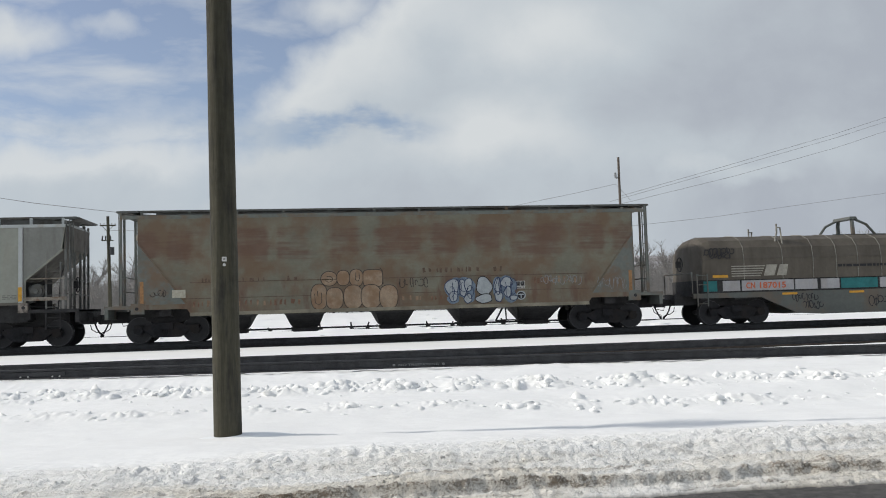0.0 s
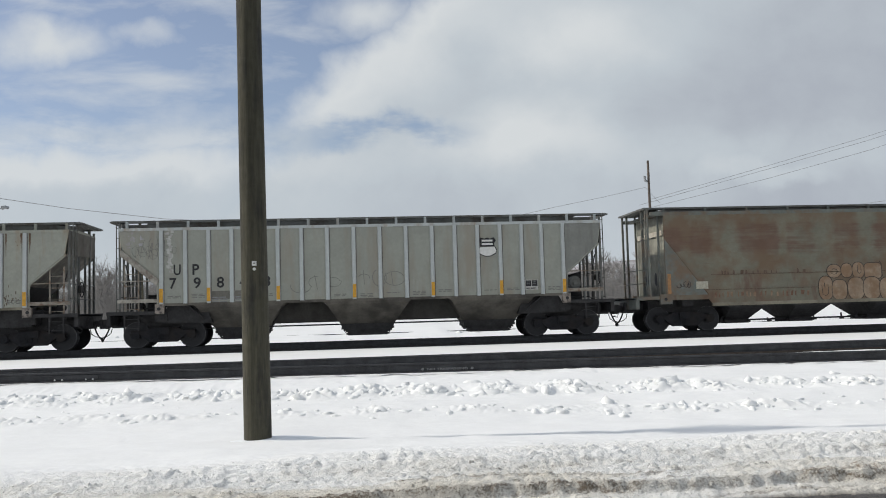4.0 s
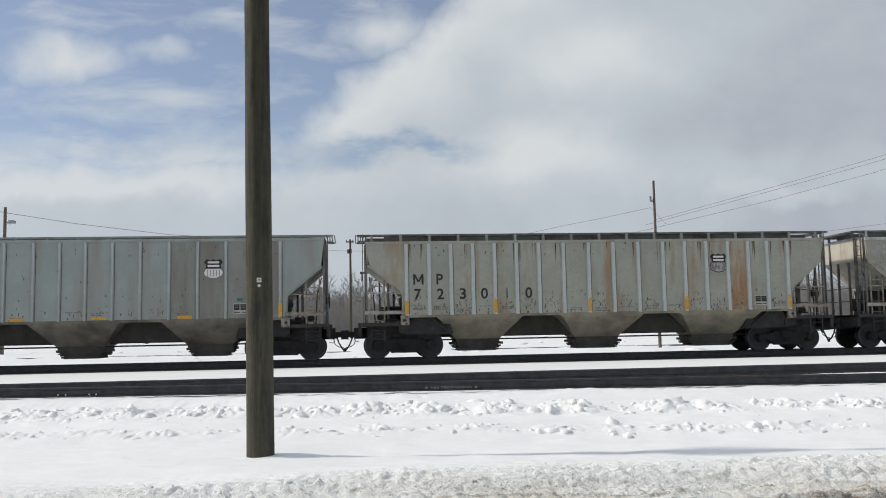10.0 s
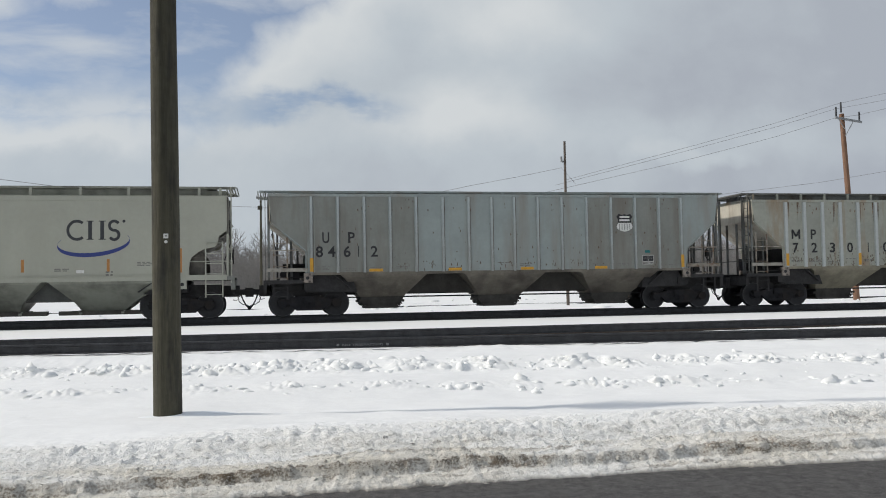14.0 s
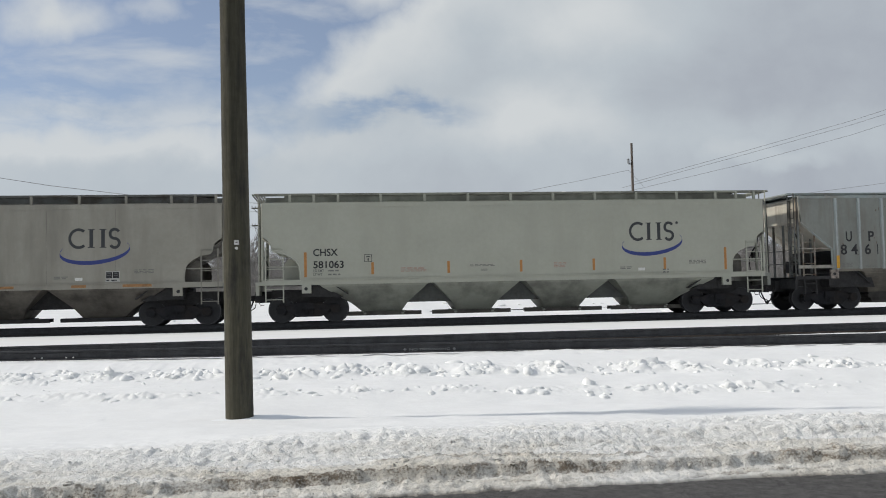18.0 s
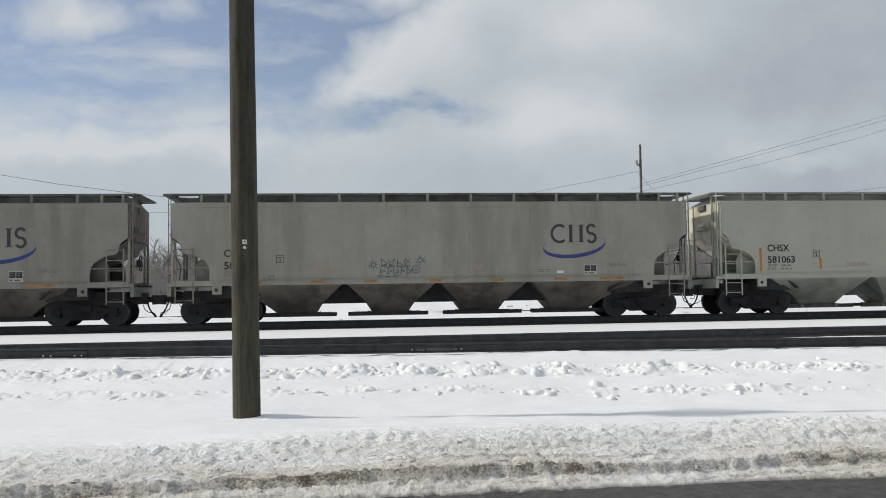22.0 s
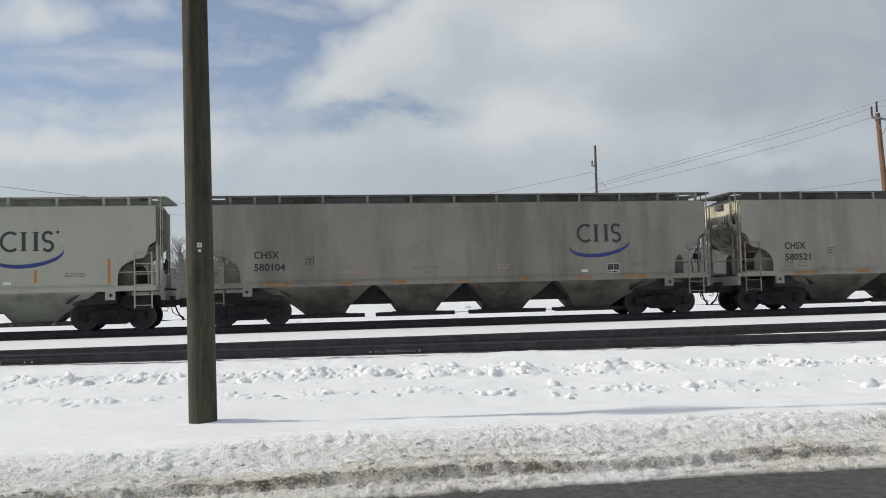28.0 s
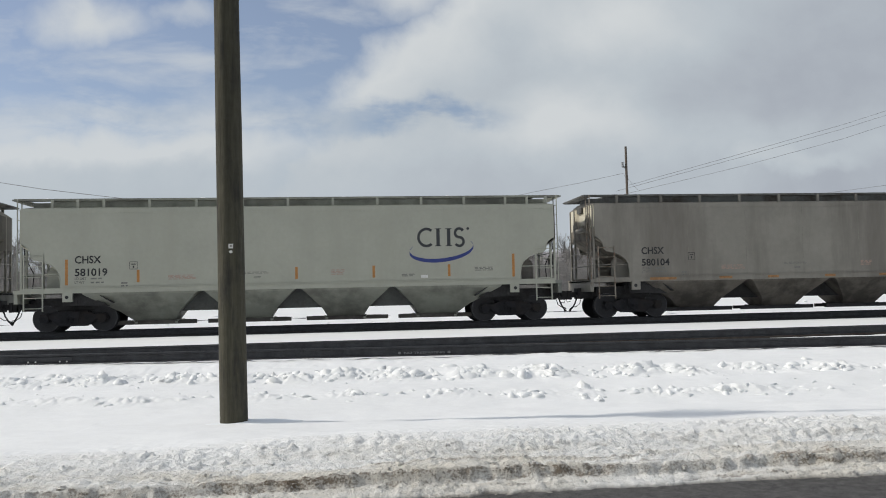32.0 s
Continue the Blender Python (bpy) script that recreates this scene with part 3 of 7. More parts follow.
def truck_meshes():
    frame_poly = [(-1.06, 0.46), (-1.06, 0.57), (-0.70, 0.60), (-0.42, 0.70), (0.42, 0.70), (0.70, 0.60), (1.06, 0.57), (1.06, 0.46), (0.78, 0.46), (0.46, 0.20), (-0.46, 0.20), (-0.78, 0.46)]
    side = {}
    for sgn in (-1, 1):
        s = Shape()
        s.slab(frame_poly, sgn * 1.0 - 0.07, sgn * 1.0 + 0.07)
        s.slab([(-0.48, 0.22), (-0.48, 0.30), (0.48, 0.30), (0.48, 0.22)], sgn * 1.0 - 0.12, sgn * 1.0 + 0.12)
        s.box(-1.08, -0.80, sgn * 1.0 - 0.09, sgn * 1.0 + 0.09, 0.54, 0.61)
        s.box(0.80, 1.08, sgn * 1.0 - 0.09, sgn * 1.0 + 0.09, 0.54, 0.61)
        for dx in (-0.94, 0.94):
            s.disc((dx, 0.46), 0.15, min(sgn * 1.0, sgn * 1.13), max(sgn * 1.0, sgn * 1.13), 14)
            s.slab([(dx - 0.20, 0.50), (dx - 0.13, 0.34), (dx - 0.08, 0.34), (dx - 0.13, 0.52)], sgn * 1.0 - 0.06, sgn * 1.0 + 0.06)
            s.slab([(dx + 0.13, 0.52), (dx + 0.08, 0.34), (dx + 0.13, 0.34), (dx + 0.20, 0.50)], sgn * 1.0 - 0.06, sgn * 1.0 + 0.06)
        s.slab([(-0.40, 0.62), (-0.30, 0.66), (0.30, 0.66), (0.40, 0.62), (0.30, 0.58), (-0.30, 0.58)], sgn * 1.075 - 0.02, sgn * 1.075 + 0.02)
        side[sgn] = s.mesh("side_frame", M_TRUCK)
    bol = Shape().box(-0.22, 0.22, -1.14, 1.14, 0.48, 0.70).box(-0.16, 0.16, -0.45, 0.45, 0.70, 0.86)
    spr = Shape()
    for sgn in (0,):
        for dx in (0,):
            turns = [(dx + 0.07 * math.cos(a * 0.9), 0.07 * math.sin(a * 0.9), 0.30 + 0.18 * a / 34) for a in range(35)]
            spr.rod(turns, 0.018, 4)
    brake = Shape().rod([(-0.45, -0.8, 0.42), (-0.45, 0.8, 0.42)], 0.05).rod([(0.45, -0.8, 0.42), (0.45, 0.8, 0.42)], 0.05).rod([(-0.6, 0.2, 0.5), (0.6, 0.2, 0.5)], 0.03)
    for sgn in (-1, 1):
        for y in (-0.76, 0.76):
            brake.slab([(sgn * 0.43, 0.28), (sgn * 0.50, 0.30), (sgn * 0.475, 0.60), (sgn * 0.40, 0.62)], y - 0.05, y + 0.05)
        brake.rod([(sgn * 0.46, -0.15, 0.30), (sgn * 0.30, -0.15, 0.85)], 0.03, 5)
    return side, bol.mesh("bolster", M_TRUCK), spr.mesh("spring", M_TRUCK), brake.mesh("brake_beam", M_TRUCK)


TRUCK = truck_meshes()


def add_truck(car, x, base=0.94):
    tr = new("truck")
    tr.parent = car
    tr.matrix_basis = pose(x, 0, 0)
    side, bol, spr, brk = TRUCK
    for sgn in (-1, 1):
        part("side_frame", side[sgn], M_TRUCK, tr)
    part("bolster", bol, M_TRUCK, tr)
    for sgn in (-1, 1):
        for dx in (-0.17, 0, 0.17):
            part("spring", spr, M_TRUCK, tr, at=pose(dx, sgn * 1.0, 0))
    part("brake_beam", brk, M_TRUCK, tr)
    # added dark block fills the shaded space above the truck
    part("bolster_filler", Shape().box(x - 1.3, x + 1.3, -0.80, 0.80, 0.80, 1.16).slab([(x - 0.5, 0.70), (x + 0.5, 0.70), (x + 0.8, 0.86), (x - 0.8, 0.86)], -0.85, 0.85).box(x - 0.2, x + 0.2, -1.40, 1.40, 0.92, 1.18), M_UNDER, car)
    for dx in (-base, base):
        w = part("wheelset", WHEEL_MESH, M_WHEEL, car, "dark steel wheels on an axle")
        w.matrix_basis = pose(x + dx, 0, WHEEL_R)
        part("wheel_rim", RIM_MESH, M_RIM, w)
        WHEELSETS.append((w, x + dx))


def coupler_meshes():
    s = Shape().box(-0.55, 0.0, -0.10, 0.10, 0.78, 0.98)
    s.slab([(-0.05, 0.70), (0.20, 0.72), (0.22, 1.02), (-0.05, 1.04)], -0.17, 0.14)
    s.box(0.08, 0.13, 0.12, 0.22, 0.72, 1.0)
    hose = Shape()
    hose.rod([(-0.18, -0.28, 0.74), (-0.12, -0.30, 0.58), (-0.02, -0.28, 0.40), (0.05, -0.25, 0.33), (0.10, -0.22, 0.30)], 0.028, 6)
    hose.rod([(-0.22, -0.28, 0.86), (-0.18, -0.28, 0.74)], 0.04, 6)
    hose.rod([(-0.30, -0.40, 0.70), (-0.26, -0.42, 0.54), (-0.12, -0.40, 0.44), (0.02, -0.36, 0.42), (0.09, -0.30, 0.36)], 0.016, 5)
    hose.rod([(0.04, -0.24, 0.36), (0.07, -0.23, 0.29), (0.10, -0.22, 0.27)], 0.04, 6)
    lever = Shape().rod([(-0.44, -1.50, 0.62), (-0.30, -1.50, 0.60), (-0.26, -1.48, 0.70), (-0.42, -1.42, 0.82), (-0.42, -1.25, 0.92), (-0.38, -1.1, 0.80), (-0.36, -0.5, 0.80), (-0.12, -0.3, 0.88), (-0.08, 0, 0.98)], 0.014, 5)
    return s.mesh("coupler", M_UNDER), hose.mesh("air_hose", M_HOSE), lever.mesh("uncoupling_lever", M_UNDER)


COUPLER = coupler_meshes()


def add_couplers(car, half):
    for sgn in (-1, 1):
        m = pose(sgn * (half - 0.10), 0, 0, 0, 0, 0 if sgn > 0 else 180)
        for name, me in zip(("coupler", "air_hose", "uncoupling_lever"), COUPLER):
            part(name, me, M_UNDER, car, at=m if name != "air_hose" else pose(sgn * (half - 0.10), 0, 0) @ Matrix.Diagonal((sgn, 1, 1, 1)))


def ladder(car, x0, x1, z0, z1, y, material, step=0.33, name="ladder", rail=0.022):
    s = Shape()
    s.box(x0 - rail, x0 + rail, y - 0.012, y + 0.012, z0, z1)
    s.box(x1 - rail, x1 + rail, y - 0.012, y + 0.012, z0, z1)
    z = z0 + 0.1
    while z < z1 - 0.02:
        s.rod([(x0, y - 0.01, z), (x1, y - 0.01, z)], 0.014, 5)
        z += step
    return part(name, s, material, car)


def end_ladder(car, x, y0, y1, z0, z1, material):
    s = Shape()
    for y in (y0, y1):
        s.box(x - 0.012, x + 0.012, y - 0.025, y + 0.025, z0, z1)
    z = z0 + 0.15
    while z < z1:
        s.rod([(x, y0, z), (x, y1, z)], 0.014, 5)
        z += 0.35
    return part("end_ladder", s, material, car)


def brake_wheel(car, x, y, z):
    n = 18
    s = Shape()
    ring = [(x, y + 0.26 * math.cos(2 * math.pi * k / n), z + 0.26 * math.sin(2 * math.pi * k / n)) for k in range(n + 1)]
    s.rod(ring, 0.02, 5)
    for k in range(3):
        a = 2 * math.pi * k / 3
        s.rod([(x, y, z), (x, y + 0.26 * math.cos(a), z + 0.26 * math.sin(a))], 0.016, 4)
    s.box(x - 0.12, x + 0.02, y - 0.1, y + 0.1, z - 0.12, z + 0.12)
    return part("brake_wheel", s, M_UNDER, car)


def roof_walk(car, half, z_eave, z_top, y_edge, posts, material, dark):
    """Roof sheet, hatch coaming, running board and its brackets."""
    s = Shape()
    prof = [(-1.57, z_eave - 0.02), (-1.50, z_eave + 0.04), (-0.55, z_top - 0.20), (0.55, z_top - 0.20), (1.50, z_eave + 0.04), (1.57, z_eave - 0.02)]
    s.loft([[(x, y, z) for y, z in prof] for x in (-half, half)])
    part("roof", s, material, car)
    # dark coaming colour holds the shadow under the running board
    hatch = Shape().box(-half + 0.06, half - 0.06, -0.42, 0.42, z_top - 0.25, z_top - 0.02)
    hatch.box(-half + 0.7, half - 0.7, -0.40, 0.40, z_top - 0.04, z_top + 0.05)
    part("hatch_coaming", hatch, dark, car)
    x = -half + 0.9
    while x < half - 1.0:
        lid = Shape().box(x, x + 1.45, -0.46, 0.46, z_top + 0.05, z_top + 0.085)
        lid.box(x + 0.65, x + 0.72, -0.50, 0.50, z_top + 0.05, z_top + 0.10)
        part("hatch_cover", lid, dark, car)
        x += 1.55
    for sgn in (-1, 1):
        b = Shape()
        y0, y1 = sorted((sgn * (y_edge - 0.02), sgn * (y_edge - 0.55)))
        b.box(-half - 0.26, half + 0.26, y0, y1, z_top - 0.015, z_top + 0.02)
        b.box(-half - 0.30, half + 0.30, sgn * y_edge - 0.015, sgn * y_edge + 0.015, z_top - 0.05, z_top + 0.02)
        part("running_board", b, dark, car, "grated steel running board")
        grate = Shape()
        for k in range(5):
            x = sgn * (half - 0.02 + 0.09 * k)
            grate.box(x - 0.018, x + 0.018, -y_edge, y_edge, z_top - 0.04, z_top + 0.005)
        part("crossover_board", grate, dark, car, "open grating of a crossover board")
        for px in posts:
            q = Shape().box(px - 0.045, px + 0.045, sgn * y_edge - 0.03, sgn * y_edge + 0.03, z_eave + 0.0, z_top - 0.015)
            part("bracket", q, material, car)


def roof_snow(car, half, z_top, seed):
    """Scraps of old snow along the running board."""
    rng = random.Random(seed)
    for k in range(9):
        x, w, h = rng.uniform(-half, half), rng.uniform(0.1, 0.45), rng.uniform(0.02, 0.05)
        n = 7
        rings = [[(x + w * q * math.cos(2 * math.pi * i / n) * rng.uniform(0.7, 1), -1.05 + 0.2 * q * math.sin(2 * math.pi * i / n), z_top + 0.02 + h * (1 - q * q)) for i in range(n)] for q in (1.0, 0.6, 0.15)]
        part("snow_scrap", Shape().loft(rings), M_ICE, car, "scrap of snow left on the roof")


def hopper_bay(car, cx, top, gate, z_top, z_gate, material, low, waist=None, tall=0.13, skirt=None, outer=None):
    """One funnel below the side sheets, with its outlet gate."""
    waist = waist or (gate + 0.10, 0.80, z_gate + 0.20)
    s = Shape()
    rings = ((top, 1.565, z_top), (top - 0.12, 1.56, z_top - 0.10), (*waist,), (gate, 0.56, z_gate + tall - 0.01))
    # an end bay's outer wall slopes out over the truck
    reach = (outer[1], outer[1] - 0.10, outer[2], gate + 0.1) if outer else (0, 0, 0, 0)
    s.loft([[(cx + (max(a, o) if outer and sx == outer[0] else a) * sx, b * sy, z) for sx, sy in ((-1, -1), (1, -1), (1, 1), (-1, 1))] for (a, b, z), o in zip(rings, reach)])
    bay = part("hopper_bay", s, material, car)
    g = Shape()
    if tall > 0.2:
        wide = waist[0]
        g.loft([[(cx + a * sx, b * sy, z) for sx, sy in ((-1, -1), (1, -1), (1, 1), (-1, 1))] for a, b, z in ((wide - 0.01, 0.70, waist[2] - 0.02), (gate + (wide - gate) * 0.6, 0.66, z_gate + 0.20), (gate, 0.62, z_gate + 0.08), (gate + 0.03, 0.62, z_gate))])
    else:
        g.box(cx - gate - 0.04, cx + gate + 0.04, -0.62, 0.62, z_gate, z_gate + tall)
    for k in (-1, 1):
        g.box(cx + k * (gate + 0.04) - 0.05, cx + k * (gate + 0.04) + 0.05, -0.68, -0.54, z_gate + 0.02, z_gate + 0.09)
        g.rod([(cx + k * (gate + 0.1), -0.70, z_gate + 0.12), (cx + k * (gate + 0.1), 0.7, z_gate + 0.12)], 0.03, 6)
        if tall > 0.2:
            g.box(cx + k * (gate + 0.20) - 0.06, cx + k * (gate + 0.20) + 0.06, -0.72, 0.6, z_gate + 0.22, z_gate + 0.31)
            g.rod([(cx + k * (gate + 0.16), -0.74, z_gate + 0.17), (cx + k * (gate + 0.16), 0.6, z_gate + 0.17)], 0.03, 6)
    if skirt:
        part("gate_track", Shape().box(cx - skirt[0], cx + skirt[1], -0.66, -0.50, z_gate - 0.01, z_gate + 0.13).box(cx - skirt[0] + 0.2, cx + skirt[1] - 0.2, 0.45, 0.58, z_gate, z_gate + 0.12), M_UNDER if low is M_UNDER else P_RIDGE, bay)
    part("outlet_gate", g, low, bay)


def underframe(car, half, z, material, span, stub=0.0):
    for a, b in (((-half + 0.35, -stub), (stub, half - 0.35)) if stub else ((-half + 0.35, half - 0.35),)):
        part("centre_sill", Shape().box(a, b, -0.28, 0.28, 0.72, 1.12), material, car)
    r = Shape().rod([(-span, -0.55, z), (span, -0.55, z)], 0.022, 6).rod([(-span, 0.5, z), (span, 0.5, z)], 0.03, 6)
    part("brake_pipe", r, material, car)


def end_platform(car, x_in, x_out, z, post_x, material, dark, tall, z_slope, posts=3, pad=None, sill_mat=None, pad_box=(0.22, 0.24, 0.12)):
    """Deck, corner posts, end sill and hand rails at one end; x_in and x_out may be negative for the left end."""
    sgn = 1 if x_out > 0 else -1
    a, b = sorted((x_in, x_out))
    part("end_deck", Shape().box(a, b, -1.42, 1.42, z - 0.05, z), dark, car)
    sill = Shape().box(min(x_out, x_out - sgn * 0.12), max(x_out, x_out - sgn * 0.12), -1.5, 1.5, z - 0.40, z + 0.02)
    for s in (-1, 1):
        sill.box(a, b, s * 1.52 - 0.05, s * 1.52 + 0.05, z - 0.07, z + 0.05)
    part("end_sill", sill, sill_mat or material, car)
    for s in (-1, 1):
        for k in range(posts):
            y = s * (1.48 - 0.55 * k)
            q = Shape().box(post_x - 0.035, post_x + 0.035, y - 0.035, y + 0.035, z, tall if k < 2 else z_slope)
            part("corner_post" if k == 0 else "end_post", q, material, car)
    rail = Shape()
    for h in (0.55, 1.05):
        rail.rod([(post_x + sgn * 0.02, -1.48, z + h), (post_x + sgn * 0.02, 1.48, z + h)], 0.018, 5)
    part("hand_rail", rail, material, car)
    for s in (-1, 1):
        jack = part("jacking_pad", Shape().box(x_in - pad_box[0], x_in + pad_box[0], s * 1.56 - 0.06, s * 1.56 + 0.06, z - pad_box[1], z + pad_box[2]), pad or material, car)
        part("pad_hole", Shape().disc((x_in + sgn * 0.02, z + (pad_box[2] - pad_box[1]) / 2), 0.06, s * 1.62 - 0.006, s * 1.62 + 0.006, 12), M_INK, jack)


def slope_sheet(car, pts, material, width=1.55, name="slope_sheet", label=""):
    """End sheet of the hold: a bent plate across the car through points in x and z."""
    s = Shape()
    t = 0.03
    for (xa, za), (xb, zb) in zip(pts, pts[1:]):
        d = Vector((xb - xa, 0, zb - za)).normalized()
        n = Vector((-d.z, 0, d.x)) * t
        s.loft([[(xa, y, za), (xb, y, zb), (xb + n.x, y, zb + n.z), (xa + n.x, y, za + n.z)] for y in (-width, width)])
    return part(name, s, material, car, label)


def shield(car, cx, cz, w, h, faded, ruled):
    """Two-colour railway shield: plain shapes."""
    y = -1.605
    top = [(cx - w * 0.42, cz + h * 0.02), (cx + w * 0.42, cz + h * 0.02), (cx + w * 0.38, cz + h * 0.18), (cx + w * 0.5, cz + h * 0.34), (cx + w * 0.36, cz + h * 0.5), (cx + w * 0.14, cz + h * 0.43), (cx, cz + h * 0.5), (cx - w * 0.14, cz + h * 0.43), (cx - w * 0.36, cz + h * 0.5), (cx - w * 0.5, cz + h * 0.34), (cx - w * 0.38, cz + h * 0.18)]
    bot = [(cx - w * 0.42, cz), (cx - w * 0.52, cz - h * 0.18), (cx - w * 0.46, cz - h * 0.34), (cx - w * 0.22, cz - h * 0.46), (cx, cz - h * 0.5), (cx + w * 0.22, cz - h * 0.46), (cx + w * 0.46, cz - h * 0.34), (cx + w * 0.52, cz - h * 0.18), (cx + w * 0.42, cz)]
    em = new("emblem")
    em.parent = car
    em["label"] = "black and white shield emblem"
    part("shield_top", Shape().slab(top, y, y + 0.004), M_INK, em)
    part("shield_field", Shape().slab(bot, y, y + 0.004), M_PANEL if faded else M_WHITE, em)
    edge = Shape()
    ribbon(edge, bot, 0.030, y - 0.001)
    part("shield_edge", edge, M_PRINT if ruled else M_INK, em)
    s = Shape()
    for dz, ww in ((0.33, 0.60), (0.15, 0.62)):
        s.box(cx - w * ww / 2, cx + w * ww / 2, y - 0.004, y, cz + h * (dz - 0.05), cz + h * (dz + 0.05))
    part("emblem_bars", s, M_WHITE, em)
    if ruled:
        s = Shape()
        for k in range(-2, 3):
            s.box(cx + k * w * 0.16 - 0.012, cx + k * w * 0.16 + 0.012, y - 0.003, y, cz - h * 0.38, cz - h * 0.05)
        part("emblem_stripes", s, M_CHALK, em)
    if faded:
        s = Shape()
        rng = random.Random(4)
        for k in range(14):
            px, pz = cx + rng.uniform(-0.42, 0.42) * w, cz + rng.uniform(-0.36, 0.0) * h
            s.slab(blob(px, pz, rng.uniform(0.015, 0.05), rng.uniform(0.03, 0.10), 7, 0.3, k), y - 0.003 - 0.0004 * k, y)
        part("worn_patch", s, M_PRINT, em, "patches worn through the emblem")


def lube_plate(car, x, z, material=M_INK, k=0.85):
    """White-framed service stencil: two dark squares over a strip of print."""
    w, h = 0.27 * k, 0.21 * k
    plate = part("stencil_panel", Shape().box(x - w, x + w, -1.606, -1.602, z - h, z + h), M_STENCIL, car)
    for a, b in ((-w + 0.02, -0.012), (0.012, w - 0.02)):
        part("panel_square", Shape().box(x + a, x + b, -1.609, -1.605, z - h * 0.28, z + h - 0.025), material, plate)
    s = Shape()
    for a, b in ((-w + 0.05, -0.05), (0.04, w - 0.06)):
        for dz in (0.16, 0.52):
            s.box(x + a, x + b, -1.612, -1.608, z + h * dz, z + h * dz + 0.012)
    part("print_line", s, M_CHALK, plate)["kind"] = "stuff"
    bars(x - w + 0.03, z - h * 0.78, 2 * w - 0.06, 0.040 * k, 1, material, plate, y=-1.605, seed=int(x * 10))


def ribbed_hopper(label, paint, ribs, marks, number, opts):
    """Three-bay covered hopper with outside ribs."""
    car = thing("covered_hopper", label, "freight car", "cars of the passing train")
    half = opts["half"]
    zs, (ze, zt) = 1.50, opts["roof"]
    P = 7.05
    # side sheets: full height between the end ribs, cut back below the slope at each end
    poly = [(-P, zs), (P, zs), (P + 0.10, 2.30), (8.30, 3.30), (8.42, ze), (-8.42, ze), (-8.30, 3.30), (-P - 0.10, 2.30)]
    for sgn in (-1, 1):
        part("side_sheet", Shape().slab(poly, sgn * 1.56 - 0.03, sgn * 1.56 + 0.03), paint, car)
        sill = Shape().box(-P, P, sgn * 1.57 - 0.04, sgn * 1.57 + 0.04, zs - 0.07, zs + 0.02)
        part("side_sill", sill, opts["low"], car)
        top = Shape().box(-8.42, 8.42, sgn * 1.58 - 0.035, sgn * 1.58 + 0.035, ze - 0.07, ze + 0.03)
        part("top_chord", top, opts["chord"], car)
    xs = opts["ribs"]
    n = len(xs)
    rib = Shape()
    rw = opts.get("rib_w", 0.075)
    rib.loft([[(dx, y, z) for dx, y in ((-rw, -1.59), (-rw + 0.02, -1.66), (rw - 0.02, -1.66), (rw, -1.59))] for z in (zs, ze - 0.07)])
    rib_me = rib.mesh("rib", ribs)
    far = Shape().loft([[(dx, y, z) for dx, y in ((-0.075, 1.59), (-0.055, 1.66), (0.055, 1.66), (0.075, 1.59))] for z in (zs, ze - 0.07)]).mesh("rib", ribs)
    for k, x in enumerate(xs):
        part("rib", rib_me, ribs, car, at=pose(x, 0, 0))
        part("rib", far, ribs, car, at=pose(x, 0, 0))
    # dark strip paints in the shadow line right of each rib
    seam = Shape().box(rw, rw + 0.022, -1.5945, -1.588, zs + 0.02, ze - 0.07).mesh("rib_shade_line", P_RIBSHADE)
    for k, x in enumerate(xs):
        part("rib_shade_line", seam, P_RIBSHADE, car, at=pose(x, 0, 0))
    for k in opts["stripes"]:
        x = xs[k]
        part("reflective_stripe", Shape().box(x - 0.06, x + 0.06, -1.667, -1.661, zs + 0.05, zs + 0.52), M_YELLOW, car)
    for x0, x1, m in opts.get("panels", ()):
        part("side_panel", Shape().box(x0 + 0.07, x1 - 0.07, -1.5965, -1.589, zs + 0.02, ze - 0.07), m, car, "panel of a different weathered tone")
    for x in opts.get("flat", ()):
        part("reflective_stripe", Shape().box(x - 0.24, x + 0.24, -1.600, -1.592, zs + 0.03, zs + 0.13), M_YELLOW, car)
    for sgn in (-1, 1):
        # sun on the left slope and shade on the right come from the paint
        slope_sheet(car, [(sgn * 8.40, ze), (sgn * 8.38, 3.30), (sgn * 7.10, 2.22)], opts["end"] if sgn < 0 else P_DIMGRIME)
        # the sheet goes on near black below the hold
        slope_sheet(car, [(sgn * 7.10, 2.22), (sgn * 5.6, 0.95)], M_UNDER, name="lower_slope_sheet")
        brace = Shape().rod([(sgn * 8.32, -1.56, 3.28), (sgn * (P + 0.08), -1.56, 2.28), (sgn * (P + 0.06), -1.56, zs)], 0.05, 4)
        part("slope_flange", brace, paint, car)
        if opts.get("beam") and sgn < 0:
            band = [(sgn * 8.36, 3.40), (sgn * 8.36, 3.16), (sgn * 7.16, 2.13), (sgn * 7.06, 2.32)]
            part("slope_beam", Shape().slab(band, -1.64, -1.575), opts["beam"], car, "dusty beam along the slope of the hold")
    roof_walk(car, 8.42, ze, zt, 1.32, [-8.2 + 1.03 * k for k in range(17)], opts["chord"], opts["roofdark"])
    for cx in (-4.4, 0.0, 4.4):
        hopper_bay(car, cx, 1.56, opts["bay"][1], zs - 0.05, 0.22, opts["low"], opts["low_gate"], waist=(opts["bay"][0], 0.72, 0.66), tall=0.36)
    # ridge colour takes in the shadow between the bays
    for cx in (-2.2, 2.2):
        ridge = Shape().loft([[(cx - 1.36, y, 0.75), (cx + 1.36, y, 0.75), (cx + 0.62, y, zs - 0.06), (cx - 0.62, y, zs - 0.06)] for y in (-0.5, 0.5)])
        part("cross_ridge", ridge, opts.get("ridge", M_UNDER), car)
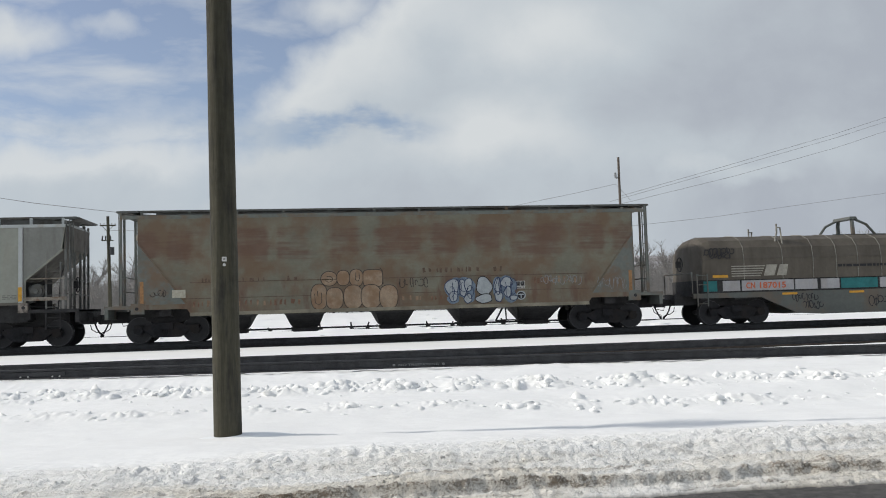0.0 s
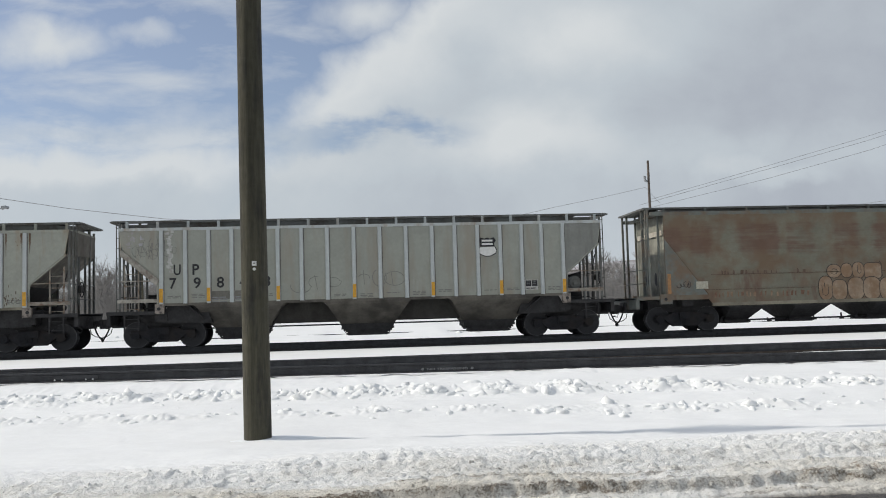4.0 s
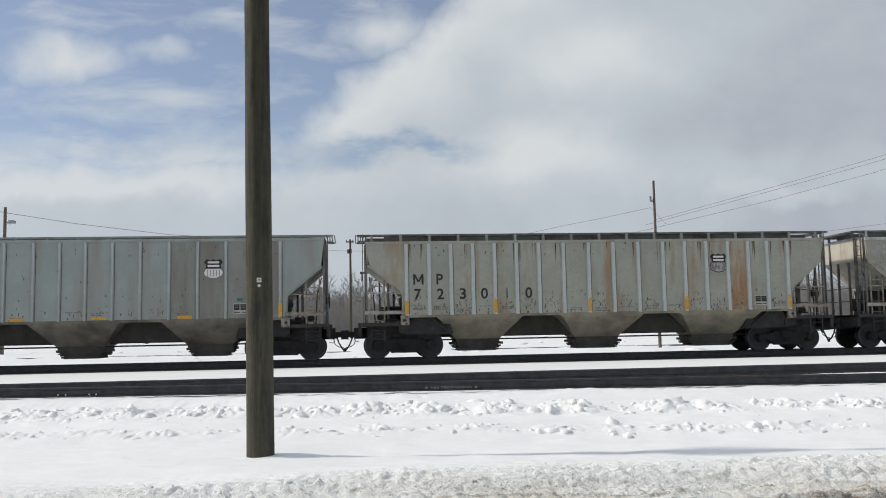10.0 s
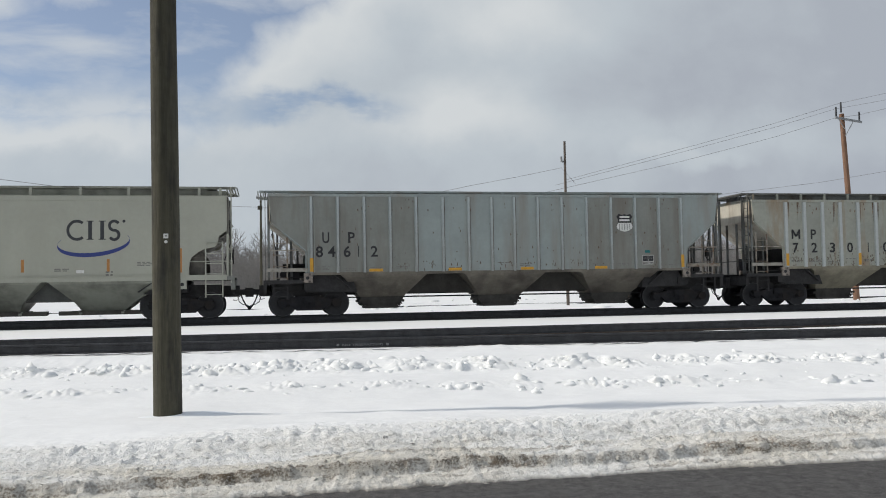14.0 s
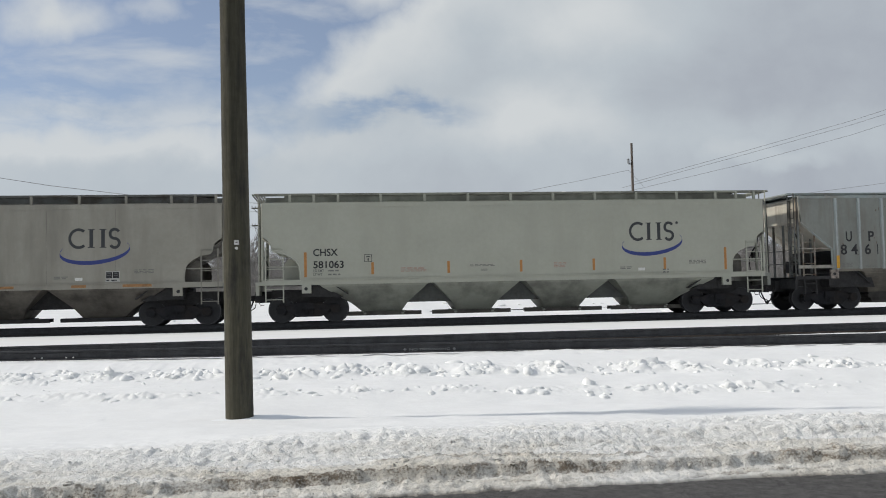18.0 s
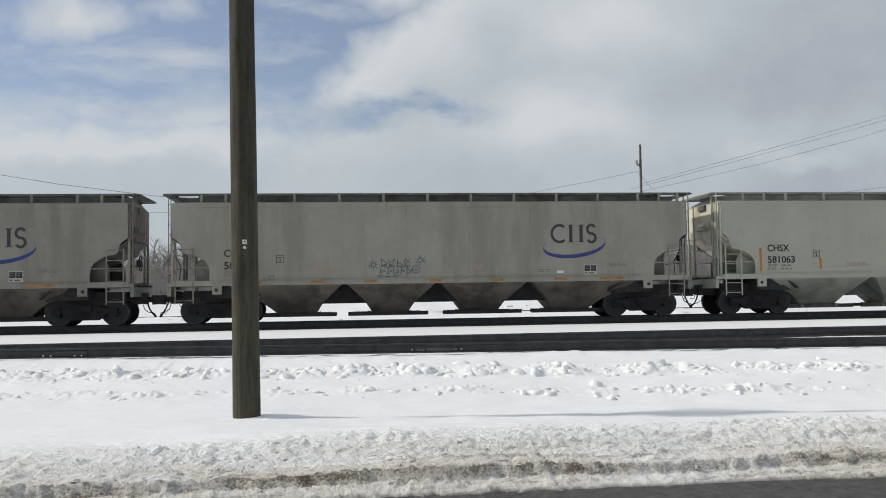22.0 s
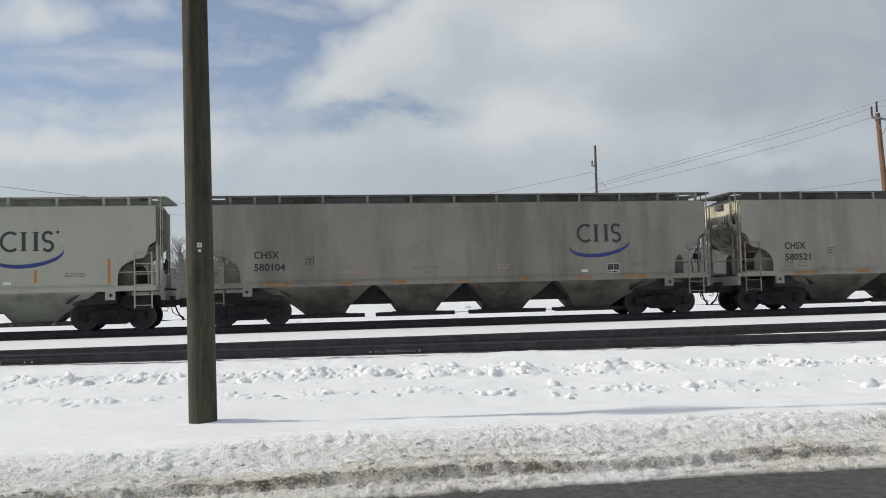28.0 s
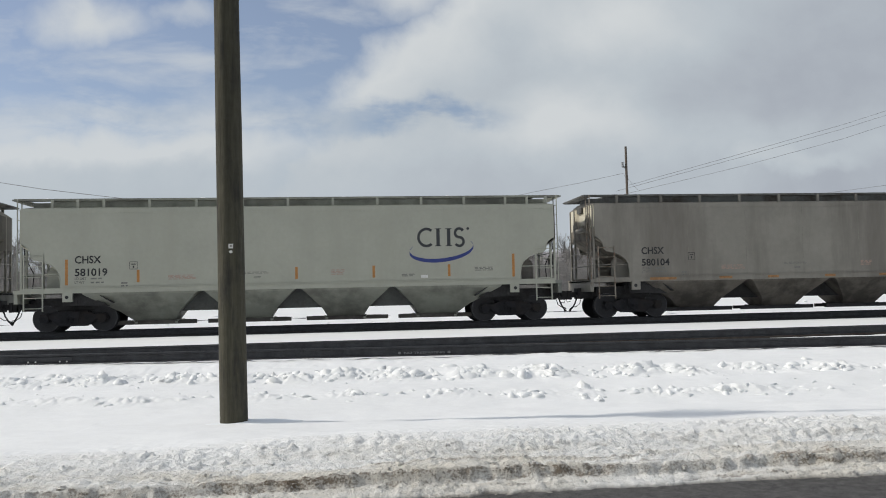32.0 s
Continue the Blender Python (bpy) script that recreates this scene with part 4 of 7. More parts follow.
    underframe(car, half, 0.62, M_UNDER, 5.8)
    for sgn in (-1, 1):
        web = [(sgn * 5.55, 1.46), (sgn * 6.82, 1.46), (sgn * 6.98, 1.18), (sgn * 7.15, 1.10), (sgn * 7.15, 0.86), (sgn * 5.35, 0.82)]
        part("bolster_web", Shape().slab(web[::-1] if sgn > 0 else web, -1.36, 1.36), M_UNDER, car, "dark web over the truck")
    for sgn in (-1, 1):
        end_platform(car, sgn * (P + 0.02), sgn * (half - 0.50), 1.22, sgn * 8.40, opts["post"], M_UNDER, zt - 0.12, 3.25, pad=P_PAD, sill_mat=M_UNDER, pad_box=(0.15, 0.05, 0.28))
        ladder(car, sgn * 7.78, sgn * 8.24, 1.24, 2.85, -1.50, P_LADDER if sgn < 0 or not opts.get("web") else P_DARK, 0.40, rail=0.026)
        ladder(car, sgn * 7.78, sgn * 8.24, 0.60, 1.24, -1.55, M_UNDER, 0.30, name="step", rail=0.024)
        end_ladder(car, sgn * 8.52, -1.45, -1.0, 1.2, zt, opts["post"])
        # right-hand rails and beams use darker paint for the shaded end
        rails = Shape().rod([(sgn * 7.12, -1.5, 2.30), (sgn * 8.4, -1.5, 2.30)], 0.022, 5)
        part("side_rail", rails, P_BEAM if sgn < 0 else P_LADDER, car)
        part("platform_beam", Shape().box(min(sgn * 7.08, sgn * 8.46), max(sgn * 7.08, sgn * 8.46), -1.60, -1.52, 1.56, 1.68), P_BEAM if sgn < 0 else P_LADDER, car, "dusty beam over the end platform")
        add_truck(car, sgn * opts["truck"])
        if sgn < 0 and opts.get("dim_end"):
            part("side_panel", Shape().slab([(-7.09, ze - 0.08), (-8.38, ze - 0.08), (-8.27, 3.26), (-7.14, 2.27), (-7.09, zs + 0.05)], -1.597, -1.589), P_846D, car, "panel of a different weathered tone")
        if sgn > 0 and opts.get("web"):
            # added dark sheet in place of the shade behind the brake cylinder
            web = [(7.12, 1.24), (7.80, 1.24), (7.80, 2.30), (7.12, 2.14)]
            part("end_dark_sheet", Shape().slab(web, -0.92, -0.88), M_UNDER, car)
            part("brake_cylinder", Shape().disc((7.44, 1.88), 0.25, -1.36, -0.94, 20).disc((7.44, 1.88), 0.19, -1.42, -1.36, 18).disc((7.44, 1.88), 0.08, -1.50, -1.42, 10).box(7.16, 7.30, -1.3, -0.94, 1.50, 2.05), P_DARK, car)
            part("side_panel", Shape().slab([(7.09, zs + 0.05), (7.14, 2.27), (8.27, 3.26), (8.38, ze - 0.08), (7.09, ze - 0.08)], -1.597, -1.589), P_ENDSIDE, car, "darker end panel")
        else:
            part("brake_valve", Shape().box(sgn * 7.55 - 0.22, sgn * 7.55 + 0.22, -0.75, -0.35, 1.24, 1.52).disc((sgn * 7.9, 1.48), 0.13, -0.8, -0.5, 10), M_UNDER, car)
            for x, y, top in ((7.62, -0.95, 2.70), (7.35, 0.7, 2.45)):
                part("end_strut", Shape().rod([(sgn * x, y, 1.24), (sgn * x, y, top)], 0.045, 5), opts["post"], car)
        pipes = Shape().rod([(sgn * 7.2, -1.3, 1.36), (sgn * 8.0, -1.3, 1.36), (sgn * 8.3, -1.2, 1.1)], 0.025, 5).rod([(sgn * 8.1, -1.25, 1.3), (sgn * 8.15, -1.2, 2.3), (sgn * 8.3, -1.1, 2.9)], 0.022, 5)
        part("brake_pipe", pipes, M_UNDER, car)
    brake_wheel(car, 8.55, -0.55, 2.1)
    res = Shape().rod([(-7.9, 0.35, 1.65), (-7.1, 0.35, 1.65)], 0.24, 14)
    part("air_reservoir", res, M_UNDER, car)
    add_couplers(car, half)
    for ch, x, z in marks + number:
        if ch == "M":
            w, h = opts["letter"] * 0.40, opts["letter"]
            s = Shape()
            for a, b in (((-w, 0), (-w, h)), ((w, 0), (w, h)), ((-w, h), (0, h * 0.25)), ((w, h), (0, h * 0.25))):
                s.slab([(x + a[0] - 0.032, z + a[1]), (x + a[0] + 0.032, z + a[1]), (x + b[0] + 0.032, z + b[1]), (x + b[0] - 0.032, z + b[1])], -1.606 - 0.001 * len(s.f), -1.598)
            part("lettering", s, M_INK, car)
            continue
        lettering(ch, x, z, opts["letter"], M_INK, car, width=opts["letter"] * (0.70 if ch not in "1M" else (0.20 if ch == "1" else 0.86)), centred=True)
    shield(car, opts["shield"], 3.22, 0.64, 0.68, opts.get("faded"), opts.get("ruled"))
    lube_plate(car, opts["plate"], zs + 0.34)
    rng = random.Random(n)
    for k in range(n - 1):
        x = xs[k] + 0.2
        if rng.random() < 0.75:
            bars(x, zs + rng.uniform(0.12, 0.30), 0.45, 0.028, rng.choice((1, 2, 2, 3)), M_PRINT, car, y=-1.595, seed=k)
    return car, xs


def smooth_hopper(label, half, paint, low, stripe, number, dirty, dark, emblem_x=4.9, registered=False, end=None):
    """Four-bay covered hopper with smooth sides."""
    car = thing("covered_hopper", label, "freight car", "cars of the passing train")
    zs, ze, zt = 1.46, 4.14, 4.50
    P, E = 7.75, 9.12
    cut = [(P + 0.12, zs), (P + 0.11, 1.72), (P + 0.15, 1.98), (P + 0.26, 2.16), (P + 0.44, 2.30), (P + 0.66, 2.40), (P + 0.98, 2.46), (P + 1.05, 2.54), (P + 1.09, 2.74), (P + 1.16, 2.86), (E - 0.08, 2.96), (E, 3.0)]
    right = cut + [(E, ze)]
    poly = right + [(-x, z) for x, z in reversed(right)]
    for sgn in (-1, 1):
        part("side_sheet", Shape().slab(poly, sgn * 1.57 - 0.03, sgn * 1.57 + 0.03), paint, car)
        part("top_chord", Shape().box(-E, E, sgn * 1.585 - 0.03, sgn * 1.585 + 0.03, ze - 0.13, ze + 0.03), paint, car)
        part("side_sill", Shape().box(-E, E, sgn * 1.58 - 0.035, sgn * 1.58 + 0.035, zs - 0.15, zs + 0.03), paint, car)
        part("sill_ledge", Shape().slab([(-P + 0.05, zs + 0.02), (P - 0.05, zs + 0.02), (P - 0.05, zs + 0.045), (-P + 0.05, zs + 0.045)], sgn * 1.60 - 0.045, sgn * 1.60 + 0.045), paint, car)
        for k in range(6):
            x = -5.6 + k * 2.24
            part("weld_seam", Shape().box(x - 0.008, x + 0.008, sgn * 1.60 - 0.004, sgn * 1.60 + 0.004, zs + 0.03, ze - 0.13), P_SEAM if dirty else paint, car)
    for sgn in (-1, 1):
        # left end gets sunlit paint, right end grime with shade painted in
        lit_or_dim = (end or paint) if sgn < 0 else P_DIMGRIME
        slope_sheet(car, [(sgn * 9.14, ze), (sgn * 9.14, 3.34)], lit_or_dim, name="end_sheet")
        slope_sheet(car, [(sgn * 9.14, 3.34), (sgn * 9.14, 2.92), (sgn * 8.7, 2.62), (sgn * 7.62, 1.90)], P_SLOPE if dirty and sgn < 0 else lit_or_dim)
        if dirty and sgn < 0:
            stains = random.Random(int(number))
            drip = Shape()
            for k in range(9):
                y, w, h = -1.3 + 0.3 * k + stains.uniform(-0.1, 0.1), stains.uniform(0.06, 0.20), stains.uniform(0.15, 0.55)
                drip.add([(-9.176, y - w, 3.34), (-9.176, y + w, 3.34), (-9.176, y + w * 0.6, 3.34 + h * 0.6), (-9.176, y, 3.34 + h), (-9.176, y - w * 0.6, 3.34 + h * 0.5)], [(0, 1, 2, 3, 4)])
            part("end_grime", drip, P_SLOPE, car, "brown grime up the end sheet")["kind"] = "stuff"
        # lower run of the sheet in near black
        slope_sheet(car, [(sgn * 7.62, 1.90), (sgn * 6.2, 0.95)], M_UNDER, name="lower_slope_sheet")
        for w in (-1, 1):
            web = [(sgn * 7.60, 1.44), (sgn * 8.42, 1.44), (sgn * 8.40, 2.05), (sgn * 8.25, 2.26), (sgn * 8.0, 2.12), (sgn * 7.62, 1.88)]
            part("slope_web", Shape().slab(web if sgn > 0 else web[::-1], w * 1.15 - 0.015, w * 1.15 + 0.015), paint if sgn < 0 else P_DIMGRIME, car)
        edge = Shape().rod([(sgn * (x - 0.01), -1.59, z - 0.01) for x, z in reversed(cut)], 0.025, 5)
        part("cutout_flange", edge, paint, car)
        part("end_stiffener", Shape().rod([(sgn * 9.16, -0.55, 3.30), (sgn * 9.16, 0.55, 3.30)], 0.10, 8), paint if sgn < 0 else P_DIMGRIME, car)
        part("end_hatch", Shape().box(min(sgn * 9.14, sgn * 9.22), max(sgn * 9.14, sgn * 9.22), -0.3, 0.3, 3.95, 4.15), P_DARK, car)
    step = 1.56
    posts = [-8.2 + 0.02, -7.35, -6.5] + [-5.0 + step * k for k in range(7)] + [5.9, 7.4, 8.2, 8.9]
    roof_walk(car, E, ze, zt, 1.36, posts, paint, dark)
    roof_snow(car, E, zt, int(number))
    for cx in (-4.92, -1.64, 1.64, 4.92):
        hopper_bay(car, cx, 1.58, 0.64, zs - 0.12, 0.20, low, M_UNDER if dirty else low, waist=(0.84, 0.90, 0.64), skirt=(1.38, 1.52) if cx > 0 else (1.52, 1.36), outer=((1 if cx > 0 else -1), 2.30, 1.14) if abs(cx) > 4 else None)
    for cx in (-3.28, 0, 3.28):
        ridge = Shape().loft([[(cx - 0.95, y, 0.64), (cx + 0.95, y, 0.64), (cx + 0.18, y, zs - 0.12), (cx - 0.18, y, zs - 0.12)] for y in (-0.6, 0.6)])
        part("cross_ridge", ridge, M_UNDER if dirty else P_DARK, car)
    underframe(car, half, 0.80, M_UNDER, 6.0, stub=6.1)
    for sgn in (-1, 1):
        # right end sill is dimmer: its shade is put into the paint
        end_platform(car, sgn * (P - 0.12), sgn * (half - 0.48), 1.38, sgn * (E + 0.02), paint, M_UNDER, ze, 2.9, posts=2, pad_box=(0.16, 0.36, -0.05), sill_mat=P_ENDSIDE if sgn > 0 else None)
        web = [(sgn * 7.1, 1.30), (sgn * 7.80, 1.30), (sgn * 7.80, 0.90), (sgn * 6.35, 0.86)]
        part("bolster_web", Shape().slab(web[::-1] if sgn > 0 else web, -1.36, 1.36), M_UNDER, car, "dark web over the truck")
        ladder(car, sgn * 8.42, sgn * 8.98 if sgn > 0 else sgn * 9.02, 0.72, 2.62, -1.62, (P_LADDER if sgn < 0 else P_SEAM) if dirty else paint, 0.35)
        end_ladder(car, sgn * (E + 0.14), -1.5, -1.05, 1.2, zt, P_LADDER if dirty else paint)
        add_truck(car, sgn * 7.58)
        part("side_rail", Shape().rod([(sgn * (P + 0.05), -1.5, 1.95), (sgn * E, -1.5, 1.95)], 0.02, 5), paint, car)
        cable = Shape().rod([(sgn * 9.2, -0.9, 3.4), (sgn * 9.22, -0.9, 2.6), (sgn * 9.0, -0.6, 2.0), (sgn * 9.1, -0.5, 1.3)], 0.02, 5)
        part("end_pipe", cable, M_UNDER, car)
    brake_wheel(car, 9.3, -0.5, 2.15)
    part("air_reservoir", Shape().rod([(-8.5, 0.2, 1.66), (-7.6, 0.2, 1.66)], 0.24, 14), paint, car)
    add_couplers(car, half)
    # reporting marks and number
    lettering("CHSX", -7.40, 2.31, 0.245, M_INK, car, width=0.86)
    lettering(number, -7.40, 1.885, 0.245, M_INK, car, width=1.06)
    lettering("LD LMT", -7.40, 1.755, 0.085, M_PRINT, car, width=0.38)
    lettering("LT WT", -7.40, 1.625, 0.085, M_PRINT, car, width=0.32)
    for z in (1.765, 1.635):
        bars(-6.88, z, 0.42, 0.05, 1, M_PRINT, car, seed=int(z * 1000))
    bars(5.2 if emblem_x < 4.9 else -5.9, 1.60, 0.22, 0.05, 2, M_PRINT, car, seed=12)
    box = Shape()
    for a in ((-5.62, -5.36, 2.08, 2.095), (-5.62, -5.36, 2.325, 2.34), (-5.62, -5.605, 2.08, 2.34), (-5.375, -5.36, 2.08, 2.34), (-5.56, -5.42, 2.24, 2.27), (-5.51, -5.47, 2.12, 2.20)):
        box.box(a[0], a[1], -1.606, -1.602, a[2], a[3])
    part("stencil_box", box, M_INK, car)
    # the emblem: three dark figures over a blue swoosh
    em = new("emblem")
    em.parent = car
    em["label"] = "dark grey emblem over a blue swoosh"
    cx, cz = emblem_x, 3.02
    y = -1.605
    fig = Shape()
    ring = lambda r1, r2, a0, a1, ox, oz, sx=1.0, n=18: [(ox + sx * r1 * math.cos(a0 + (a1 - a0) * k / n), oz + r1 * math.sin(a0 + (a1 - a0) * k / n)) for k in range(n + 1)] + [(ox + sx * r2 * math.cos(a1 + (a0 - a1) * k / n), oz + r2 * math.sin(a1 + (a0 - a1) * k / n)) for k in range(n + 1)]
    fig.slab(ring(0.35, 0.255, 0.9, 5.4, cx - 0.55, cz, 0.95), y, y + 0.004)
    part("emblem_figure", fig, M_SLATE, em)
    fig = Shape()
    for dx in (-0.14, 0.24):
        fig.box(cx + dx - 0.06, cx + dx + 0.06, y, y + 0.004, cz - 0.30, cz + 0.30)
        for e in (-0.315, 0.29):
            fig.box(cx + dx - 0.11, cx + dx + 0.11, y, y + 0.004, cz + e, cz + e + 0.028)
    part("emblem_figure", fig, M_SLATE, em)
    fig = Shape()
    ribbon(fig, [(cx + 0.62 + 0.15 * math.cos(0.5 + 4.2 * k / 14), cz + 0.15 + 0.155 * math.sin(0.5 + 4.2 * k / 14)) for k in range(15)] + [(cx + 0.62 + 0.15 * math.cos(1.56 - 4.2 * k / 14), cz - 0.16 + 0.155 * math.sin(1.56 - 4.2 * k / 14)) for k in range(15)], 0.095, y)
    part("emblem_figure", fig, M_SLATE, em)
    sw = Shape()
    a, b = [], []
    n = 40
    for k in range(n + 1):
        t = math.pi * 0.86 + (math.pi * 2.13 - math.pi * 0.86) * k / n
        w = 0.005 + 0.085 * math.sin(math.pi * k / n) ** 0.8
        a.append((cx - 0.02 + 1.13 * math.cos(t), cz - 0.40 + 0.40 * math.sin(t) + 0.10 * math.cos(t) + w * 0.6))
        b.append((cx - 0.02 + (1.13 + w * 0.35) * math.cos(t), cz - 0.40 + 0.40 * math.sin(t) + 0.10 * math.cos(t) - w * 0.9))
    m = len(a)
    sw.add([(p[0], y - 0.001, p[1]) for p in a + b], [(i, i + 1, m + i + 1, m + i) for i in range(m - 1)])
    part("swoosh", sw, M_NAVY, em, "blue swoosh")
    if registered:
        part("emblem_dot", Shape().slab(blob(cx + 0.93, cz + 0.30, 0.05, 0.05), y, y + 0.004), M_SLATE, em)
    # stripes
    if stripe == "tall":
        for x, h in ((-7.66, 0.86), (7.60, 0.82)):
            part("reflective_stripe", Shape().box(x - 0.045, x + 0.045, -1.606, -1.601, 1.58, 1.58 + h), M_ORANGE, car)
        for x in (-5.34, -2.66, -0.05, 2.62, 5.28):
            part("reflective_stripe", Shape().box(x - 0.045, x + 0.045, -1.606, -1.601, 1.64, 2.06), M_ORANGE, car)
    else:
        for x, w in ((-6.6, 1.0), (-4.2, 0.5), (-2.35, 0.42), (-0.1, 0.42), (2.1, 0.45), (4.4, 0.48), (6.3, 0.95)):
            part("reflective_stripe", Shape().box(x - w / 2, x + w / 2, -1.622, -1.616, 1.36, 1.45), M_DULL_ORANGE, car)
        lube_plate(car, 5.50, 1.72)
    bars(-4.35, 1.84, 0.90, 0.022, 4, M_REDPRINT, car, seed=2)
    bars(1.15, 1.92, 0.45, 0.026, 4, M_REDPRINT, car, seed=3)
    bars(6.2, 1.92, 0.65, 0.026, 3, M_PRINT, car, seed=4)
    bars(3.6, 1.72, 0.45, 0.03, 2, M_PRINT, car, seed=5)
    bars(-1.9, 1.90, 0.90, 0.020, 2, M_PRINT, car, seed=6)
    bars(-1.5, 1.74, 0.30, 0.020, 2, M_PRINT, car, seed=7)
    part("placard", Shape().box(4.28, 4.52, -1.606, -1.602, 1.60, 1.70), M_WHITE, car)
    return car


def smudges(car, x0, z0, w, h, material, seed, count=12, y=-1.6):
    """Short dark runs where stencilled print has wept down the paint."""
    rng = random.Random(seed)
    s = Shape()
    for k in range(count):
        x, z = x0 + w * rng.random(), z0 + h * (0.25 + 0.75 * rng.random())
        a, b = rng.uniform(0.004, 0.016), rng.uniform(0.015, 0.05) * rng.choice((1, 1, 1, 2.6))
        s.slab([(x - a, z - 0.01), (x - a * 0.3, z - b), (x + a * 0.4, z - b * 0.9), (x + a, z - 0.01), (x + a * 0.6, z + 0.02), (x - a * 0.7, z + 0.025)], y - 0.0003 * k, y + 0.004)
    ob = part("print_smudge", s, material, car, "weeping smudges of old print")
    ob["kind"] = "stuff"
    return ob


def spray_tag(car, material):
    """Two rows of angular sprayed strokes between starbursts; it cannot be read."""
    rng = random.Random(8)
    tag = new("graffiti_tag")
    tag.parent = car
    tag["label"] = "slate blue sprayed tag"
    y = -1.606
    for x0, z0, h, count, pitch in ((-1.98, 1.93, 0.24, 4, 0.27), (-2.02, 1.66, 0.24, 5, 0.23)):
        for k in range(count):
            s = Shape()
            x = x0 + pitch * k
            tilt = rng.uniform(-0.04, 0.06)
            w = pitch * 0.72
            ribbon(s, [(x, z0 - 0.03), (x + tilt, z0 + h)], 0.028, y)
            for q in range(rng.choice((2, 3, 3))):
                a, b = z0 + h * rng.choice((0.0, 0.5, 1.0)), z0 + h * rng.choice((0.0, 0.25, 0.5, 1.0))
                ribbon(s, [(x + tilt * 0.5, a), (x + w * 0.6, (a + b) / 2 + rng.uniform(-0.05, 0.06)), (x + w, b + 0.02)], 0.026, y - 0.0004 * (q + 1))
            part("letter_stroke", s, material, tag)
    for cx, cz, r, n in ((-2.28, 1.98, 0.15, 8), (-0.62, 2.12, 0.16, 9)):
        s = Shape()
        for k in range(n):
            a = 2 * math.pi * k / n + rng.uniform(-0.2, 0.2)
            ribbon(s, [(cx + 0.35 * r * math.cos(a), cz + 0.35 * r * math.sin(a)), (cx + 1.2 * r * math.cos(a), cz + 1.2 * r * math.sin(a))], 0.022, y - 0.0003 * k)
        ribbon(s, [(cx + 0.45 * r * math.cos(2 * math.pi * k / 12), cz + 0.45 * r * math.sin(2 * math.pi * k / 12)) for k in range(13)], 0.024, y - 0.004)
        part("starburst", s, material, tag)
    s = Shape()
    ribbon(s, [(-0.78 + 0.14 * math.cos(2 * math.pi * k / 14), 1.80 + 0.13 * math.sin(2 * math.pi * k / 14)) for k in range(15)], 0.030, y)
    ribbon(s, [(-0.78 + 0.05 * math.cos(2 * math.pi * k / 10), 1.80 + 0.05 * math.sin(2 * math.pi * k / 10)) for k in range(11)], 0.022, y - 0.001)
    ribbon(s, [(-2.15, 1.60), (-1.70, 1.57), (-1.30, 1.61)], 0.022, y)
    for k in range(3):
        ribbon(s, [(-2.05 + 0.26 * k + 0.07 * math.cos(2 * math.pi * q / 8), 1.525 + 0.035 * math.sin(2 * math.pi * q / 8)) for q in range(9)], 0.018, y - 0.001)
    part("underline", s, material, tag)


def scribble(car, x0, z0, w, h, material, seed, loops=9, width=0.035, y=-1.606, label=""):
    """Sprayed tag that cannot be read: loops and strokes."""
    rng = random.Random(seed)
    s = Shape()
    for k in range(loops):
        cx = x0 + w * (k + 0.5) / loops
        cz = z0 + h * rng.uniform(0.35, 0.65)
        rx, rz = w / loops * rng.uniform(0.35, 0.7), h * rng.uniform(0.2, 0.5)
        a0, span = rng.uniform(0, 6), rng.uniform(2.5, 6.5)
        ribbon(s, [(cx + rx * math.cos(a0 + span * i / 14) + 0.04 * i / 14, cz + rz * math.sin(a0 + span * i / 14)) for i in range(15)], width, y - 0.0005 * k)
        if rng.random() < 0.6:
            xx = cx + rng.uniform(-0.1, 0.1)
            ribbon(s, [(xx, cz - h * 0.4), (xx + rng.uniform(-0.1, 0.1), cz + h * 0.45)], width, y - 0.0005 * k - 0.0002)
    ob = part("graffiti_tag", s, material, car, label)
    ob["kind"] = "stuff"
    return ob


M_BOARD = mat("faded_cream_board", (0.40, 0.38, 0.31), 0.8, spread=0.2, scale=8, bump=0)
M_GHOST = mat("dark_rust_stain", (0.115, 0.08, 0.06), 0.9, spread=0.3, scale=9, bump=0)


